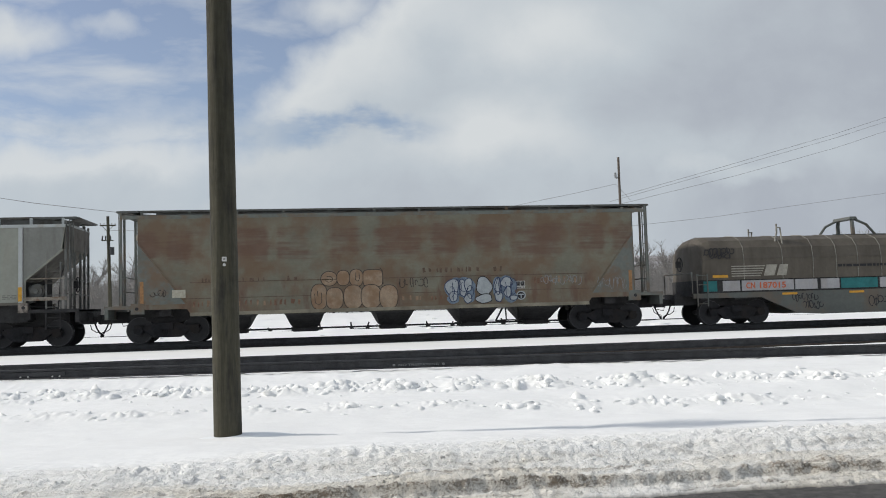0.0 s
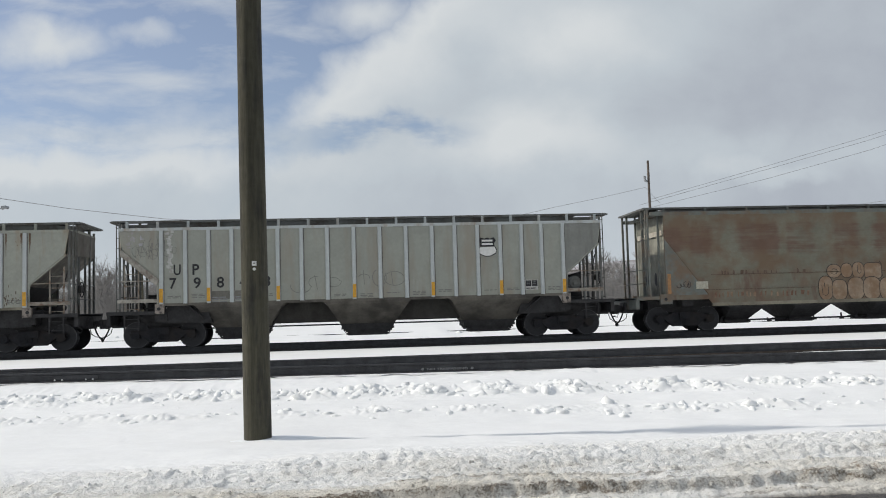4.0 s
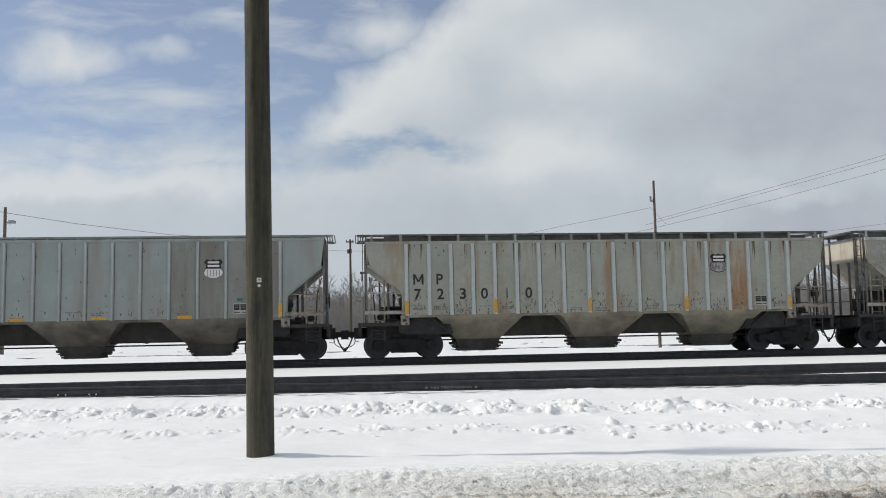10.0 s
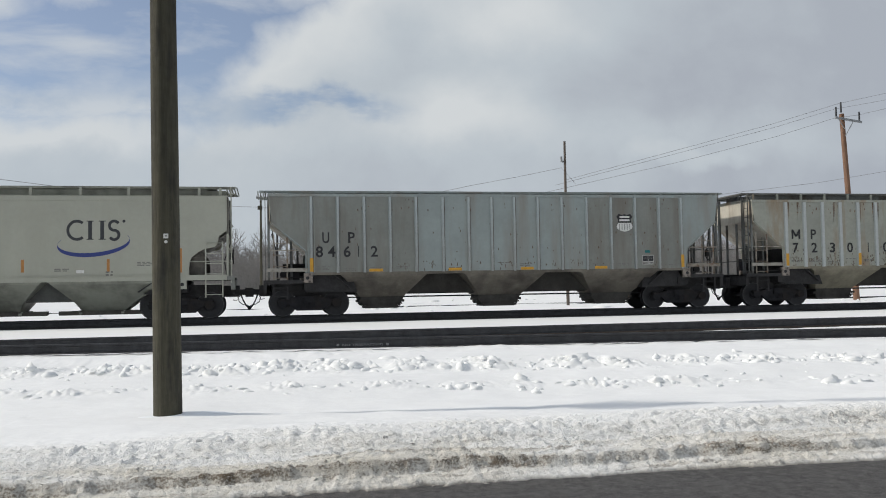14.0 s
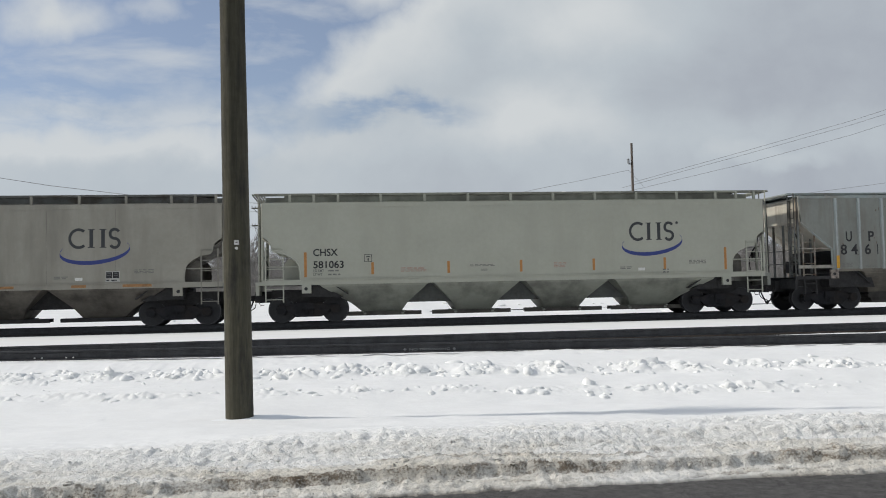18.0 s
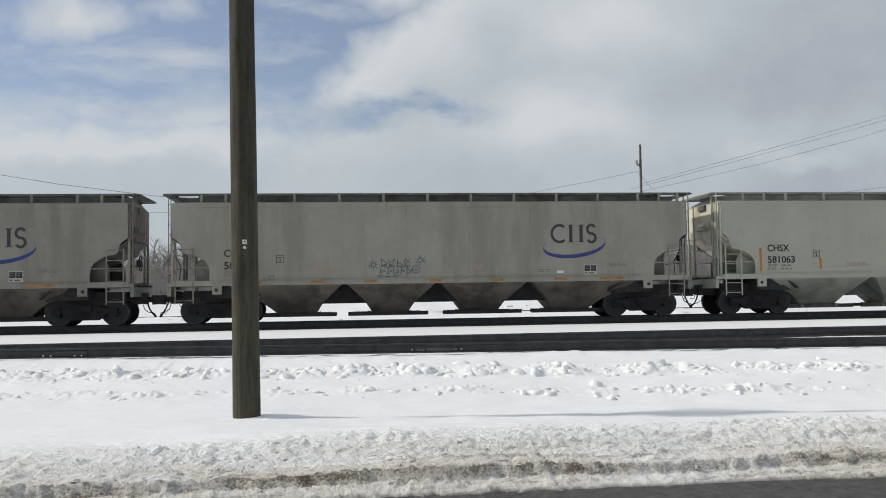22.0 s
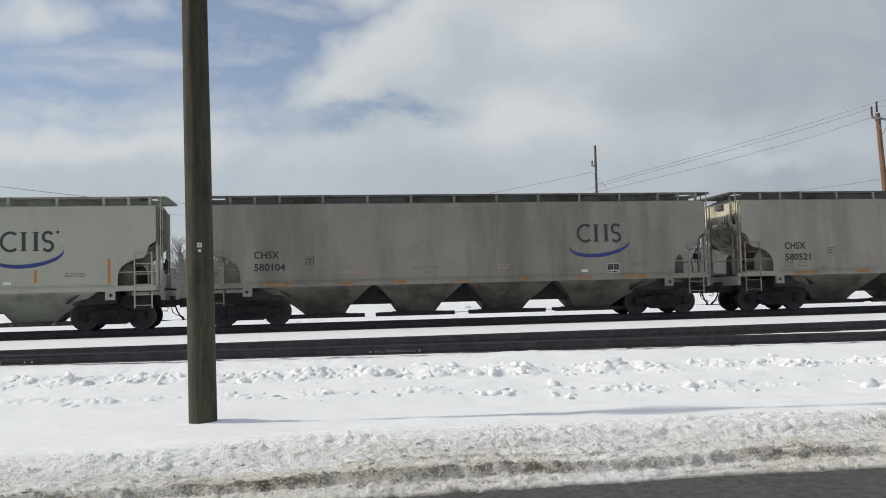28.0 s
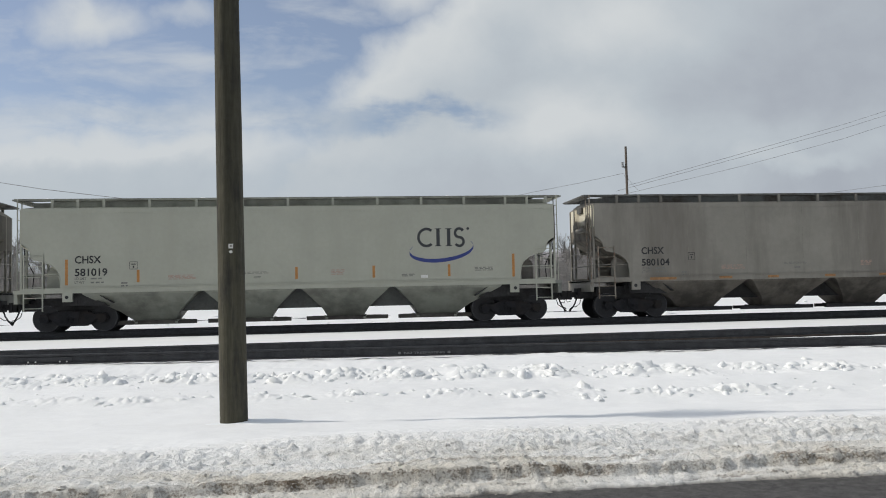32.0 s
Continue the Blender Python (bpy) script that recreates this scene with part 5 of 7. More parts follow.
def rust_hopper():
    car = thing("covered_hopper", "rust-patched olive grey covered hopper with bubble graffiti", "freight car", "cars of the passing train")
    half = 10.23
    zs, ze, zt = 1.00, 4.28, 4.53
    E = 8.70
    poly = [(-7.0, zs), (7.0, zs), (7.1, 1.15), (8.62, 1.15), (E, 1.3), (E, ze), (-E, ze), (-E, 1.3), (-8.62, 1.15), (-7.1, 1.15)]
    for sgn in (-1, 1):
        part("side_sheet", Shape().slab(poly, sgn * 1.57 - 0.03, sgn * 1.57 + 0.03), P_RUSTCAR, car)
        part("side_sill", Shape().box(-7.0, 7.0, sgn * 1.585 - 0.04, sgn * 1.585 + 0.04, zs - 0.10, zs + 0.02), P_TAN_LOW, car)
        part("top_chord", Shape().box(-E - 0.5, E + 0.5, sgn * 1.58 - 0.03, sgn * 1.58 + 0.03, ze - 0.05, ze + 0.08), P_RUSTEND, car)
        part("belt_seam", Shape().box(-7.0, 7.0, sgn * 1.60 - 0.012, sgn * 1.60 + 0.012, 2.02, 2.045), M_GHOST, car)
        part("belt_seam", Shape().box(-7.2, 7.2, sgn * 1.60 - 0.010, sgn * 1.60 + 0.010, 1.48, 1.50), M_GHOST, car)
        for x in (-1, 1):
            tri = [(x * E, 1.32), (x * E, 3.40), (x * 7.15, 1.32)]
            if x < 0:
                tri = [(x * E, 1.32), (x * 7.15, 1.32), (x * E, 3.40)]
            part("end_panel", Shape().slab(tri, sgn * 1.602 - 0.004, sgn * 1.602 + 0.004), P_RUSTEND, car, "blue grey triangular end panel")
            part("slope_flange", Shape().rod([(x * E, sgn * 1.60, 3.42), (x * 7.12, sgn * 1.60, 1.34)], 0.03, 5), P_RUSTCAR, car)
    roof_walk(car, 9.0, ze, zt, 1.36, [-8.6 + 1.59 * k for k in range(12)], P_RUSTEND, P_DARK)
    for cx in (-5.66, -3.15, -0.03, 2.92, 5.26):
        hopper_bay(car, cx, 0.78, 0.40, zs - 0.06, 0.24, M_UNDER, M_UNDER, waist=(0.50, 0.70, 0.46))
    part("discharge_frame", Shape().rod([(3.72, -0.7, 0.40), (3.98, -0.7, 0.86), (4.10, -0.7, 0.86), (4.12, -0.7, 0.42), (4.56, -0.7, 0.42), (4.56, -0.7, 0.90)], 0.035, 5).rod([(3.72, -0.7, 0.40), (4.12, -0.7, 0.42)], 0.035, 5), M_UNDER, car)
    underframe(car, half, 0.34, M_UNDER, 6.6, stub=6.6)
    clutter = random.Random(17)
    for k in range(14):
        x = -6.3 + 0.92 * k + clutter.uniform(-0.2, 0.2)
        part("pipe_hanger", Shape().rod([(x, -0.58, 0.30), (x + clutter.uniform(-0.1, 0.1), -0.60, 0.30 + clutter.uniform(0.10, 0.22))], 0.03, 5).box(x - 0.06, x + 0.08, -0.64, -0.52, 0.28, 0.38), M_UNDER, car)
    for sgn in (-1, 1):
        end_platform(car, sgn * 8.72, sgn * (half - 0.42), 1.25, sgn * 9.27, P_RUSTEND, M_UNDER, zt - 0.05, zt - 0.05, posts=2)
        for y in (-1.28, 1.28):
            part("cage_bar", Shape().box(sgn * 8.82 - 0.03, sgn * 8.82 + 0.03, y - 0.03, y + 0.03, 1.25, zt - 0.05), P_RUSTEND, car)
        wall = part("end_wall", Shape().box(min(sgn * E, sgn * (E - 0.05)), max(sgn * E, sgn * (E - 0.05)), -1.53, 1.53, 1.16, ze), P_ENDWALL, car, "stained beige end wall")
        part("stiffener", Shape().box(min(sgn * E, sgn * (E + 0.07)), max(sgn * E, sgn * (E + 0.07)), -1.5, 1.5, 3.52, 3.70), P_SUNEND, wall)
        for y in (-0.55, 0.45):
            part("wall_hole", Shape().slab([(y + 0.13 * math.cos(t), 1.95 + 0.24 * math.sin(t)) for t in [2 * math.pi * k / 16 for k in range(16)]], -0.006, 0.006), M_INK, wall, at=pose(sgn * (E + 0.006), 0, 0, 0, 0, 90))
        part("end_cap_board", Shape().box(min(sgn * 8.7, sgn * 9.42), max(sgn * 8.7, sgn * 9.42), -1.5, 1.5, zt - 0.06, zt), P_DARK, car)
        end_ladder(car, sgn * 9.34, -1.45, -1.0, 1.2, zt, P_RUSTEND)
        add_truck(car, sgn * 7.85)
        part("reflective_stripe", Shape().box(sgn * 8.58 - 0.06, sgn * 8.58 + 0.06, -1.612, -1.607, 1.35, 2.1), M_DULL_ORANGE, car)
    add_couplers(car, half)
    part("route_board", Shape().box(-7.58, -7.14, -1.63, -1.605, 1.53, 1.80), M_BOARD, car, "pale blank board")
    lube_plate(car, 4.48, 1.68, k=0.65)
    mark = part("round_mark", Shape().slab(blob(4.50, 1.30, 0.17, 0.16), -1.605, -1.601), M_TAGWHITE, car, "round white mark with a black bar")
    part("mark_field", Shape().slab(blob(4.50, 1.30, 0.13, 0.125), -1.607, -1.604), M_INK, mark)
    part("mark_bar", Shape().box(4.40, 4.60, -1.610, -1.606, 1.31, 1.35).box(4.48, 4.52, -1.610, -1.606, 1.20, 1.31), M_TAGWHITE, mark)
    # bubble graffiti: rounded fields with dark outlines
    g = new("graffiti_piece")
    g.parent = car
    g["label"] = "cream bubble graffiti outlined in black"
    # two rows of swollen shapes: lower left corner, upper right corner, squareness
    y = -1.612
    fields = [(-2.58, 1.80, -2.01, 2.31, 2.1), (-2.03, 1.80, -1.58, 2.34, 2.4), (-1.59, 1.76, -1.11, 2.37, 2.4), (-1.12, 1.74, -0.43, 2.34, 4.5),
              (-2.93, 1.00, -2.36, 1.88, 2.6), (-2.41, 1.00, -1.82, 1.74, 3.0), (-1.80, 0.99, -1.14, 1.82, 2.6), (-1.20, 0.99, -0.50, 1.82, 2.6), (-0.56, 0.96, 0.09, 1.79, 2.6)]
    for i, (x0, z0, x1, z1, sq) in enumerate(fields):
        pts = []
        for k in range(26):
            c, q = math.cos(2 * math.pi * k / 26), math.sin(2 * math.pi * k / 26)
            pts.append(((x0 + x1) / 2 + (x1 - x0) / 2 * math.copysign(abs(c) ** (2 / sq), c), (z0 + z1) / 2 + (z1 - z0) / 2 * math.copysign(abs(q) ** (2 / sq), q)))
        part("painted_field", Shape().slab(pts, y - 0.0008 * i, y + 0.004), M_TAGCREAM, g)
        o = Shape()
        ribbon(o, pts + pts[:2], 0.026, y - 0.0008 * i - 0.0006)
        part("outline", o, M_TAGBLACK, g)
    strokes = Shape()
    y2 = y - 0.0085
    ribbon(strokes, [(-2.30 + 0.13 * math.cos(t), 2.04 + 0.10 * math.sin(t)) for t in [2.2 - 0.42 * k for k in range(13)]], 0.022, y2)
    ribbon(strokes, [(-1.36, 2.26), (-1.38, 2.0), (-1.30, 1.94), (-1.24, 2.02), (-1.25, 2.24)], 0.022, y2)
    ribbon(strokes, [(-2.80, 1.55), (-2.78, 1.22), (-2.66, 1.16), (-2.56, 1.24), (-2.56, 1.58)], 0.022, y2)
    ribbon(strokes, [(-2.70, 1.64), (-2.69, 1.46)], 0.022, y2)
    ribbon(strokes, [(-0.52, 2.40), (-0.44, 2.30), (-0.42, 1.82)], 0.024, y2)
    part("inner_strokes", strokes, M_TAGBLACK, g)
    g2 = new("graffiti_piece")
    g2.parent = car
    g2["label"] = "white and blue graffiti letters"
    halo = Shape()
    for k, (cx, cz, rx, rz) in enumerate(((2.10, 1.62, 0.34, 0.38), (2.50, 1.62, 0.34, 0.40), (2.62, 1.30, 0.22, 0.24), (3.72, 1.58, 0.26, 0.40), (4.02, 1.66, 0.30, 0.36), (4.14, 1.26, 0.22, 0.20), (2.06, 1.24, 0.22, 0.18))):
        halo.slab(blob(cx, cz, rx, rz, 20, 0.10, k), y - 0.0006 * k, y + 0.003)
    part("painted_halo", halo, M_TAGSKY, g2)["kind"] = "stuff"
    fields = [(2.02, 1.66, 0.24, 0.30), (2.40, 1.62, 0.14, 0.32), (2.60, 1.72, 0.14, 0.26), (2.06, 1.32, 0.15, 0.20), (2.58, 1.24, 0.14, 0.16), (3.16, 1.66, 0.29, 0.32), (3.16, 1.22, 0.30, 0.16),
              (3.66, 1.68, 0.13, 0.26), (3.68, 1.28, 0.14, 0.20), (3.98, 1.78, 0.22, 0.17), (4.02, 1.44, 0.14, 0.18), (4.22, 1.22, 0.15, 0.10)]
    for i, (cx, cz, rx, rz) in enumerate(fields):
        pts = blob(cx, cz, rx, rz, 20, 0.12, i + 20)
        yy = y - 0.006 - 0.0008 * i
        part("painted_field", Shape().slab(pts, yy, yy + 0.004), M_TAGWHITE, g2)
        o = Shape()
        ribbon(o, pts + pts[:2], 0.030, yy - 0.0006)
        part("outline", o, M_INK if i in (5, 6) else M_TAGNAVY, g2)
    scribble(car, 1.85, 1.16, 0.9, 0.75, M_TAGNAVY, 51, 4, 0.022, y=-1.634)
    scribble(car, 3.55, 1.16, 0.75, 0.75, M_TAGNAVY, 52, 4, 0.022, y=-1.634)
    scribble(car, 0.15, 1.68, 1.0, 0.34, M_TAGBLACK, 11, 6, 0.028)
    scribble(car, 5.2, 1.66, 1.5, 0.36, M_CHALK, 41, 10, 0.022)
    scribble(car, 7.3, 1.45, 1.1, 0.4, M_CHALK, 42, 7, 0.02, y=-1.609)
    scribble(car, -8.3, 1.55, 0.5, 0.3, M_TAGBLACK, 43, 4, 0.025, y=-1.609)
    # ghost lettering in rust along the belt
    rs = random.Random(8)
    for x0, x1, z, h in ((-6.6, -3.4, 2.02, 0.16), (-6.9, -3.2, 1.18, 0.22), (5.0, 6.8, 1.66, 0.3), (1.0, 3.8, 2.16, 0.2), (-0.2, 1.6, 1.2, 0.2)):
        s = Shape()
        x = x0
        while x < x1:
            w = rs.uniform(0.03, 0.11)
            s.slab([(x, z + h * rs.uniform(0, 0.3)), (x + w, z + h * rs.uniform(0, 0.3)), (x + w * rs.uniform(0.5, 1.4), z + h * rs.uniform(0.7, 1.1)), (x + w * rs.uniform(-0.3, 0.3), z + h * rs.uniform(0.7, 1.1))], -1.6035, -1.599)
            x += w + rs.uniform(0.03, 0.20) * (4 if rs.random() < 0.12 else 1)
        part("ghost_lettering", s, M_GHOST if z > 1.9 else P_RUSTPATCH, car, "rusted ghost of old lettering")["kind"] = "stuff"
    return car


M_BAND = mat("worn_hood_band", (0.216, 0.209, 0.187), 0.7, spread=0.4, scale=6, bump=0)
M_FADED = mat("faded_emblem_paint", (0.31, 0.295, 0.255), 0.75, spread=0.2, scale=5, bump=0)


def coil_car():
    car = thing("coil_car", "low coil steel car with a rounded tan hood", "freight car", "cars of the passing train")
    half = 9.0
    # rounded hood
    prof = [(-1.45, 1.66), (-1.47, 2.42), (-1.40, 2.85), (-1.15, 3.13), (-0.70, 3.30), (0.0, 3.36), (0.70, 3.30), (1.15, 3.13), (1.40, 2.85), (1.47, 2.42), (1.45, 1.66)]
    hood = Shape()
    rings = []
    for x, k in ((-7.86, 0.70), (-7.82, 0.86), (-7.70, 0.95), (-7.48, 1.0), (7.48, 1.0), (7.70, 0.95), (7.82, 0.86), (7.86, 0.70)):
        rings.append([(x, y * (0.9 + 0.1 * k), 1.66 + (z - 1.66) * k) for y, z in prof])
    hood.loft(rings)
    part("hood", hood, P_COIL, car)
    for x in (-6.25, -4.72, -3.49, -2.55, -1.68, -0.72, 0.4, 1.5, 2.6, 3.7, 4.9, 6.2):
        r = Shape().rod([(x, y * 1.01, 1.66 + (z - 1.66) * 1.006) for y, z in prof], 0.015, 5)
        part("hood_band", r, M_BAND, car)
    part("hood_seam", Shape().box(-7.5, 7.5, -1.485, -1.46, 2.40, 2.43), P_COIL, car)
    # trough band with coloured plates
    part("trough", Shape().box(-7.9, 7.9, -1.42, 1.42, 1.17, 1.67), M_UNDER, car)
    for a, b, m in ((-7.85, -7.33, M_TEAL), (-7.1, -6.43, M_PANEL), (-6.36, -4.3, M_PANEL), (-4.24, -3.35, M_PANEL), (-3.2, -2.46, M_PANEL), (-2.39, -0.9, M_TEAL), (-0.8, 0.6, M_PANEL), (0.7, 2.2, M_PANEL), (2.3, 3.2, M_TEAL), (3.3, 4.9, M_PANEL), (5.0, 6.6, M_PANEL)):
        part("trough_panel", Shape().box(a, b, -1.455, -1.42, 1.24, 1.62), m, car)
    m_red = mat("orange_red_paint", (0.50, 0.11, 0.04), 0.6, bump=0)
    lettering("CN", -6.20, 1.32, 0.22, m_red, car, width=0.36, y=-1.459)
    lettering("187015", -5.72, 1.32, 0.22, m_red, car, width=1.10, y=-1.459)
    # fish-bellied sill
    poly = [(-8.25, 1.00), (-5.6, 0.98), (-4.2, 0.36), (-3.2, 0.30), (3.2, 0.30), (4.2, 0.36), (5.6, 0.98), (8.25, 1.00), (8.25, 1.18), (-8.25, 1.18)]
    for sgn in (-1, 1):
        part("side_sill", Shape().slab(poly, sgn * 1.40 - 0.05, sgn * 1.40 + 0.05), P_COILSIDE, car)
    part("floor_sill", Shape().box(-8.6, 8.6, -0.5, 0.5, 0.75, 1.18), M_UNDER, car)
    stripes = Shape()
    for k in range(5):
        stripes.box(-6.76, -5.62 + 0.05 * k, -1.492, -1.488, 1.77 + 0.09 * k, 1.81 + 0.09 * k)
    part("emblem_stripes", stripes, M_FADED, car, "faded white speed stripes")
    block = Shape()
    block.slab([(-5.50, 1.78), (-5.08, 1.78), (-4.94, 2.19), (-5.36, 2.19)], -1.492, -1.488)
    block.slab([(-4.98, 1.78), (-4.60, 1.78), (-4.50, 2.19), (-4.84, 2.19)], -1.492, -1.488)
    part("emblem_block", block, M_FADED, car)
    bars(-2.5, 2.05, 2.0, 0.09, 1, M_INK, car, y=-1.488, seed=3)
    scribble(car, -7.8, 2.56, 1.15, 0.30, M_INK, 3, 7, 0.035, y=-1.50)
    scribble(car, -7.6, 2.44, 0.9, 0.26, M_INK, 33, 6, 0.03, y=-1.505)
    scribble(car, -4.4, 0.82, 1.0, 0.26, M_INK, 5, 8, 0.03, y=-1.456)
    scribble(car, -4.0, 0.50, 0.8, 0.30, M_INK, 35, 6, 0.035, y=-1.456)
    scribble(car, -1.3, 0.55, 0.9, 0.4, M_INK, 36, 5, 0.035, y=-1.456)
    for x in (-7.2, -4.5, -1.8, 1.5):
        part("reflective_stripe", Shape().box(x - 0.3, x + 0.3, -1.492, -1.487, 1.74 if x < -7 else 1.05, 1.84 if x < -7 else 1.13), M_YELLOW, car)
    for x in (-4.68, 4.6):
        for y in (-1.12, 1.12):
            s = Shape().rod([(x - 0.16, y * 1.06, 3.02), (x - 0.02, y, 3.42), (x - 0.02, y, 3.74)], 0.035, 5)
            s.rod([(x + 0.10, y * 1.14, 2.95), (x + 0.12, y, 3.62)], 0.03, 5).rod([(x - 0.04, y, 3.60), (x + 0.13, y, 3.60)], 0.025, 5)
            part("lifting_bracket", s, M_BAND, car)
    s = Shape()
    for y, foot in ((-0.50, -0.25), (0.50, -2.05)):
        s.rod([(-1.18, y, 3.26), (-1.20, y, 3.70), (-1.18, y * 0.9, 3.98)], 0.085, 8, 0.07)
        s.rod([(foot, y * 1.1, 3.28), (foot * 0.62 - 0.46, y, 3.72), (-1.18, y * 0.9, 3.98)], 0.05, 6)
    s.loft([[(x, y, z) for x, z in ((-1.36, 3.92), (-1.02, 3.92), (-1.06, 4.03), (-1.32, 4.03))] for y in (-0.58, 0.58)])
    s.box(-2.1, 0.1, -0.66, -0.56, 3.27, 3.34).box(-2.1, 0.1, 0.56, 0.66, 3.27, 3.34)
    part("stacking_frame", s, P_COILSIDE, car)
    for sgn in (-1, 1):
        part("end_deck", Shape().box(min(sgn * 7.8, sgn * 8.32), max(sgn * 7.8, sgn * 8.32), -1.4, 1.4, 1.08, 1.18), M_UNDER, car)
        ladder(car, sgn * 7.72, sgn * 8.12, 0.7, 1.9, -1.5, P_COILSIDE, 0.35)
        rail = Shape().rod([(sgn * 8.25, -1.35, 1.18), (sgn * 8.25, -1.35, 1.95), (sgn * 8.25, 1.35, 1.95), (sgn * 8.25, 1.35, 1.18)], 0.025, 5)
        part("hand_rail", rail, P_COILSIDE, car)
        add_truck(car, sgn * 6.42)
    brake_wheel(car, -8.4, -0.6, 2.3)
    add_couplers(car, half)
    return car


TRAVEL_KEYS = []


def place(car, centre):
    car.matrix_basis = pose(centre, TRACK_Y, RAIL_Z)
    TRAVEL_KEYS.append((car, centre))
    return car


# metres that the train has gone by each second
TRAVEL = [(0.0, 0.01), (0.5, 2.16), (1.0, 4.32), (1.5, 6.51), (2.0, 8.67), (2.5, 10.83), (4.5, 19.73), (5.0, 21.96),
    (5.5, 24.19), (6.0, 26.41), (6.5, 28.63), (7.0, 30.84), (7.5, 33.07), (8.0, 35.30), (8.5, 37.42), (9.0, 39.75),
    (9.5, 41.88), (10.0, 44.19), (10.5, 46.38), (11.0, 48.69), (11.5, 50.84), (12.0, 53.22), (12.5, 55.40), (13.0, 57.72),
    (13.5, 59.80), (15.5, 68.56), (16.0, 70.85), (16.5, 72.88), (17.0, 75.06), (17.5, 77.07), (18.0, 79.29), (18.5, 81.29),
    (19.0, 83.47), (19.5, 85.41), (20.0, 87.55), (20.5, 89.49), (21.0, 91.61), (21.5, 93.51), (22.0, 95.59), (22.5, 97.43),
    (23.0, 99.49), (23.5, 101.32), (24.0, 103.29), (24.5, 105.07), (25.0, 107.02), (25.5, 108.74), (27.5, 115.93), (28.0, 117.80),
    (28.5, 119.43), (29.0, 121.19), (29.5, 122.75), (30.0, 124.44), (30.5, 125.94), (31.0, 127.57), (31.5, 129.00), (32.0, 130.61),
]
place(coil_car(), 21.87)
place(rust_hopper(), 2.58)
RIBS18 = [-7.0, -6.2, -5.42, -4.64, -3.86, -3.07, -2.26, -1.37, -0.45, 0.46, 1.38, 2.30, 3.11, 3.92, 4.73, 5.50, 6.22, 7.0]
RIBS16 = [-6.95, -6.03, -5.10, -4.18, -3.25, -2.28, -1.33, -0.48, 0.37, 1.26, 2.18, 3.14, 4.10, 5.05, 6.0, 6.90]
car, _ = ribbed_hopper("weathered grey ribbed covered hopper with black lettering", P_843, P_RIB, [("U", -6.48, 2.48), ("P", -5.86, 2.48)], [("7", -6.62, 2.02), ("9", -5.81, 2.02), ("8", -5.03, 2.02), ("4", -4.25, 2.02), ("3", -3.46, 2.02)],
    dict(half=9.33, bay=(0.98, 0.68), roof=(4.08, 4.37), low=P_DARKBAY, low_gate=M_UNDER, ridge=P_DIMRIDGE, chord=P_RIB, end=P_SUNEND, roofdark=P_DARK, ribs=RIBS18, post=P_DARK, plate=5.82, stripes=(0, 2, 5, 8, 11, 14, 17), letter=0.36, shield=4.27, truck=7.05, web=True, beam=P_BEAM))
rng = random.Random(14)
patch = Shape()
for k in range(26):
    z = 2.60 + 1.42 * k / 25
    patch.slab(blob(-6.72 + rng.gauss(0, 0.045), z, rng.uniform(0.04, 0.10), rng.uniform(0.03, 0.07), 9, 0.25, k), -1.6000 - 0.0002 * k, -1.591)
part("peeled_patch", patch, M_STENCIL, car, "white strip of peeling paint")["kind"] = "stuff"
patch = Shape()
for k in range(16):
    patch.slab(blob(-8.10 + 0.5 * rng.random() ** 2, rng.uniform(3.35, 4.05), rng.uniform(0.02, 0.08), rng.uniform(0.02, 0.08), 8, 0.3, k + 40), -1.5975 - 0.0001 * k, -1.589)
part("peeled_patch", patch, M_PANEL, car, "flakes of paint gone pale")["kind"] = "stuff"
for k in range(5):
    scribble(car, -8.0 + 0.2 * k, 3.0 + 0.15 * (k % 3), 0.7, 0.5, M_PRINT, 70 + k, 3, 0.012, y=-1.597)
for x0, x1 in ((-5.35, -4.70), (-4.58, -3.92)):
    part("stencil_panel", Shape().box(x0, x1, -1.597, -1.590, 1.62, 1.90), P_DIMGRIME, car, "dark stencil panel")
    bars(x0 + 0.05, 1.66, 0.52, 0.04, 4, M_CHALK, car, y=-1.599, seed=int(x0 * -100))
scribble(car, -2.6, 1.75, 1.7, 0.6, M_PRINT, 21, 3, 0.02, y=-1.597)
scribble(car, -0.4, 1.85, 1.6, 0.6, M_PRINT, 22, 3, 0.02, y=-1.597)
place(car, -16.88)
car, mp_ribs = ribbed_hopper("rust-streaked beige grey ribbed covered hopper", P_MP, P_RIB, [("M", -6.58, 2.58), ("P", -5.84, 2.58)], [("7", -6.62, 2.06), ("2", -5.81, 2.06), ("3", -5.03, 2.06), ("0", -4.25, 2.06), ("1", -3.46, 2.06), ("0", -2.66, 2.06)],
    dict(half=9.2, bay=(0.82, 0.66), roof=(4.08, 4.37), low=P_TAN_LOW, low_gate=P_DIMRIDGE, ridge=P_DIMRIDGE, chord=P_MP, end=P_SUNEND, roofdark=P_DARK, ribs=RIBS18, post=P_DARK, plate=5.92, panels=((4.78, 5.57, P_STREAK), (-6.2, -5.4, P_843), (1.44, 2.35, P_843)), stripes=(0, 4, 8, 12, 17), letter=0.37, shield=4.38, truck=7.08, faded=True))
M_SMUDGE = mat("dark_rust_smudge", (0.12, 0.092, 0.07), 0.85, spread=0.4, scale=12, bump=0)


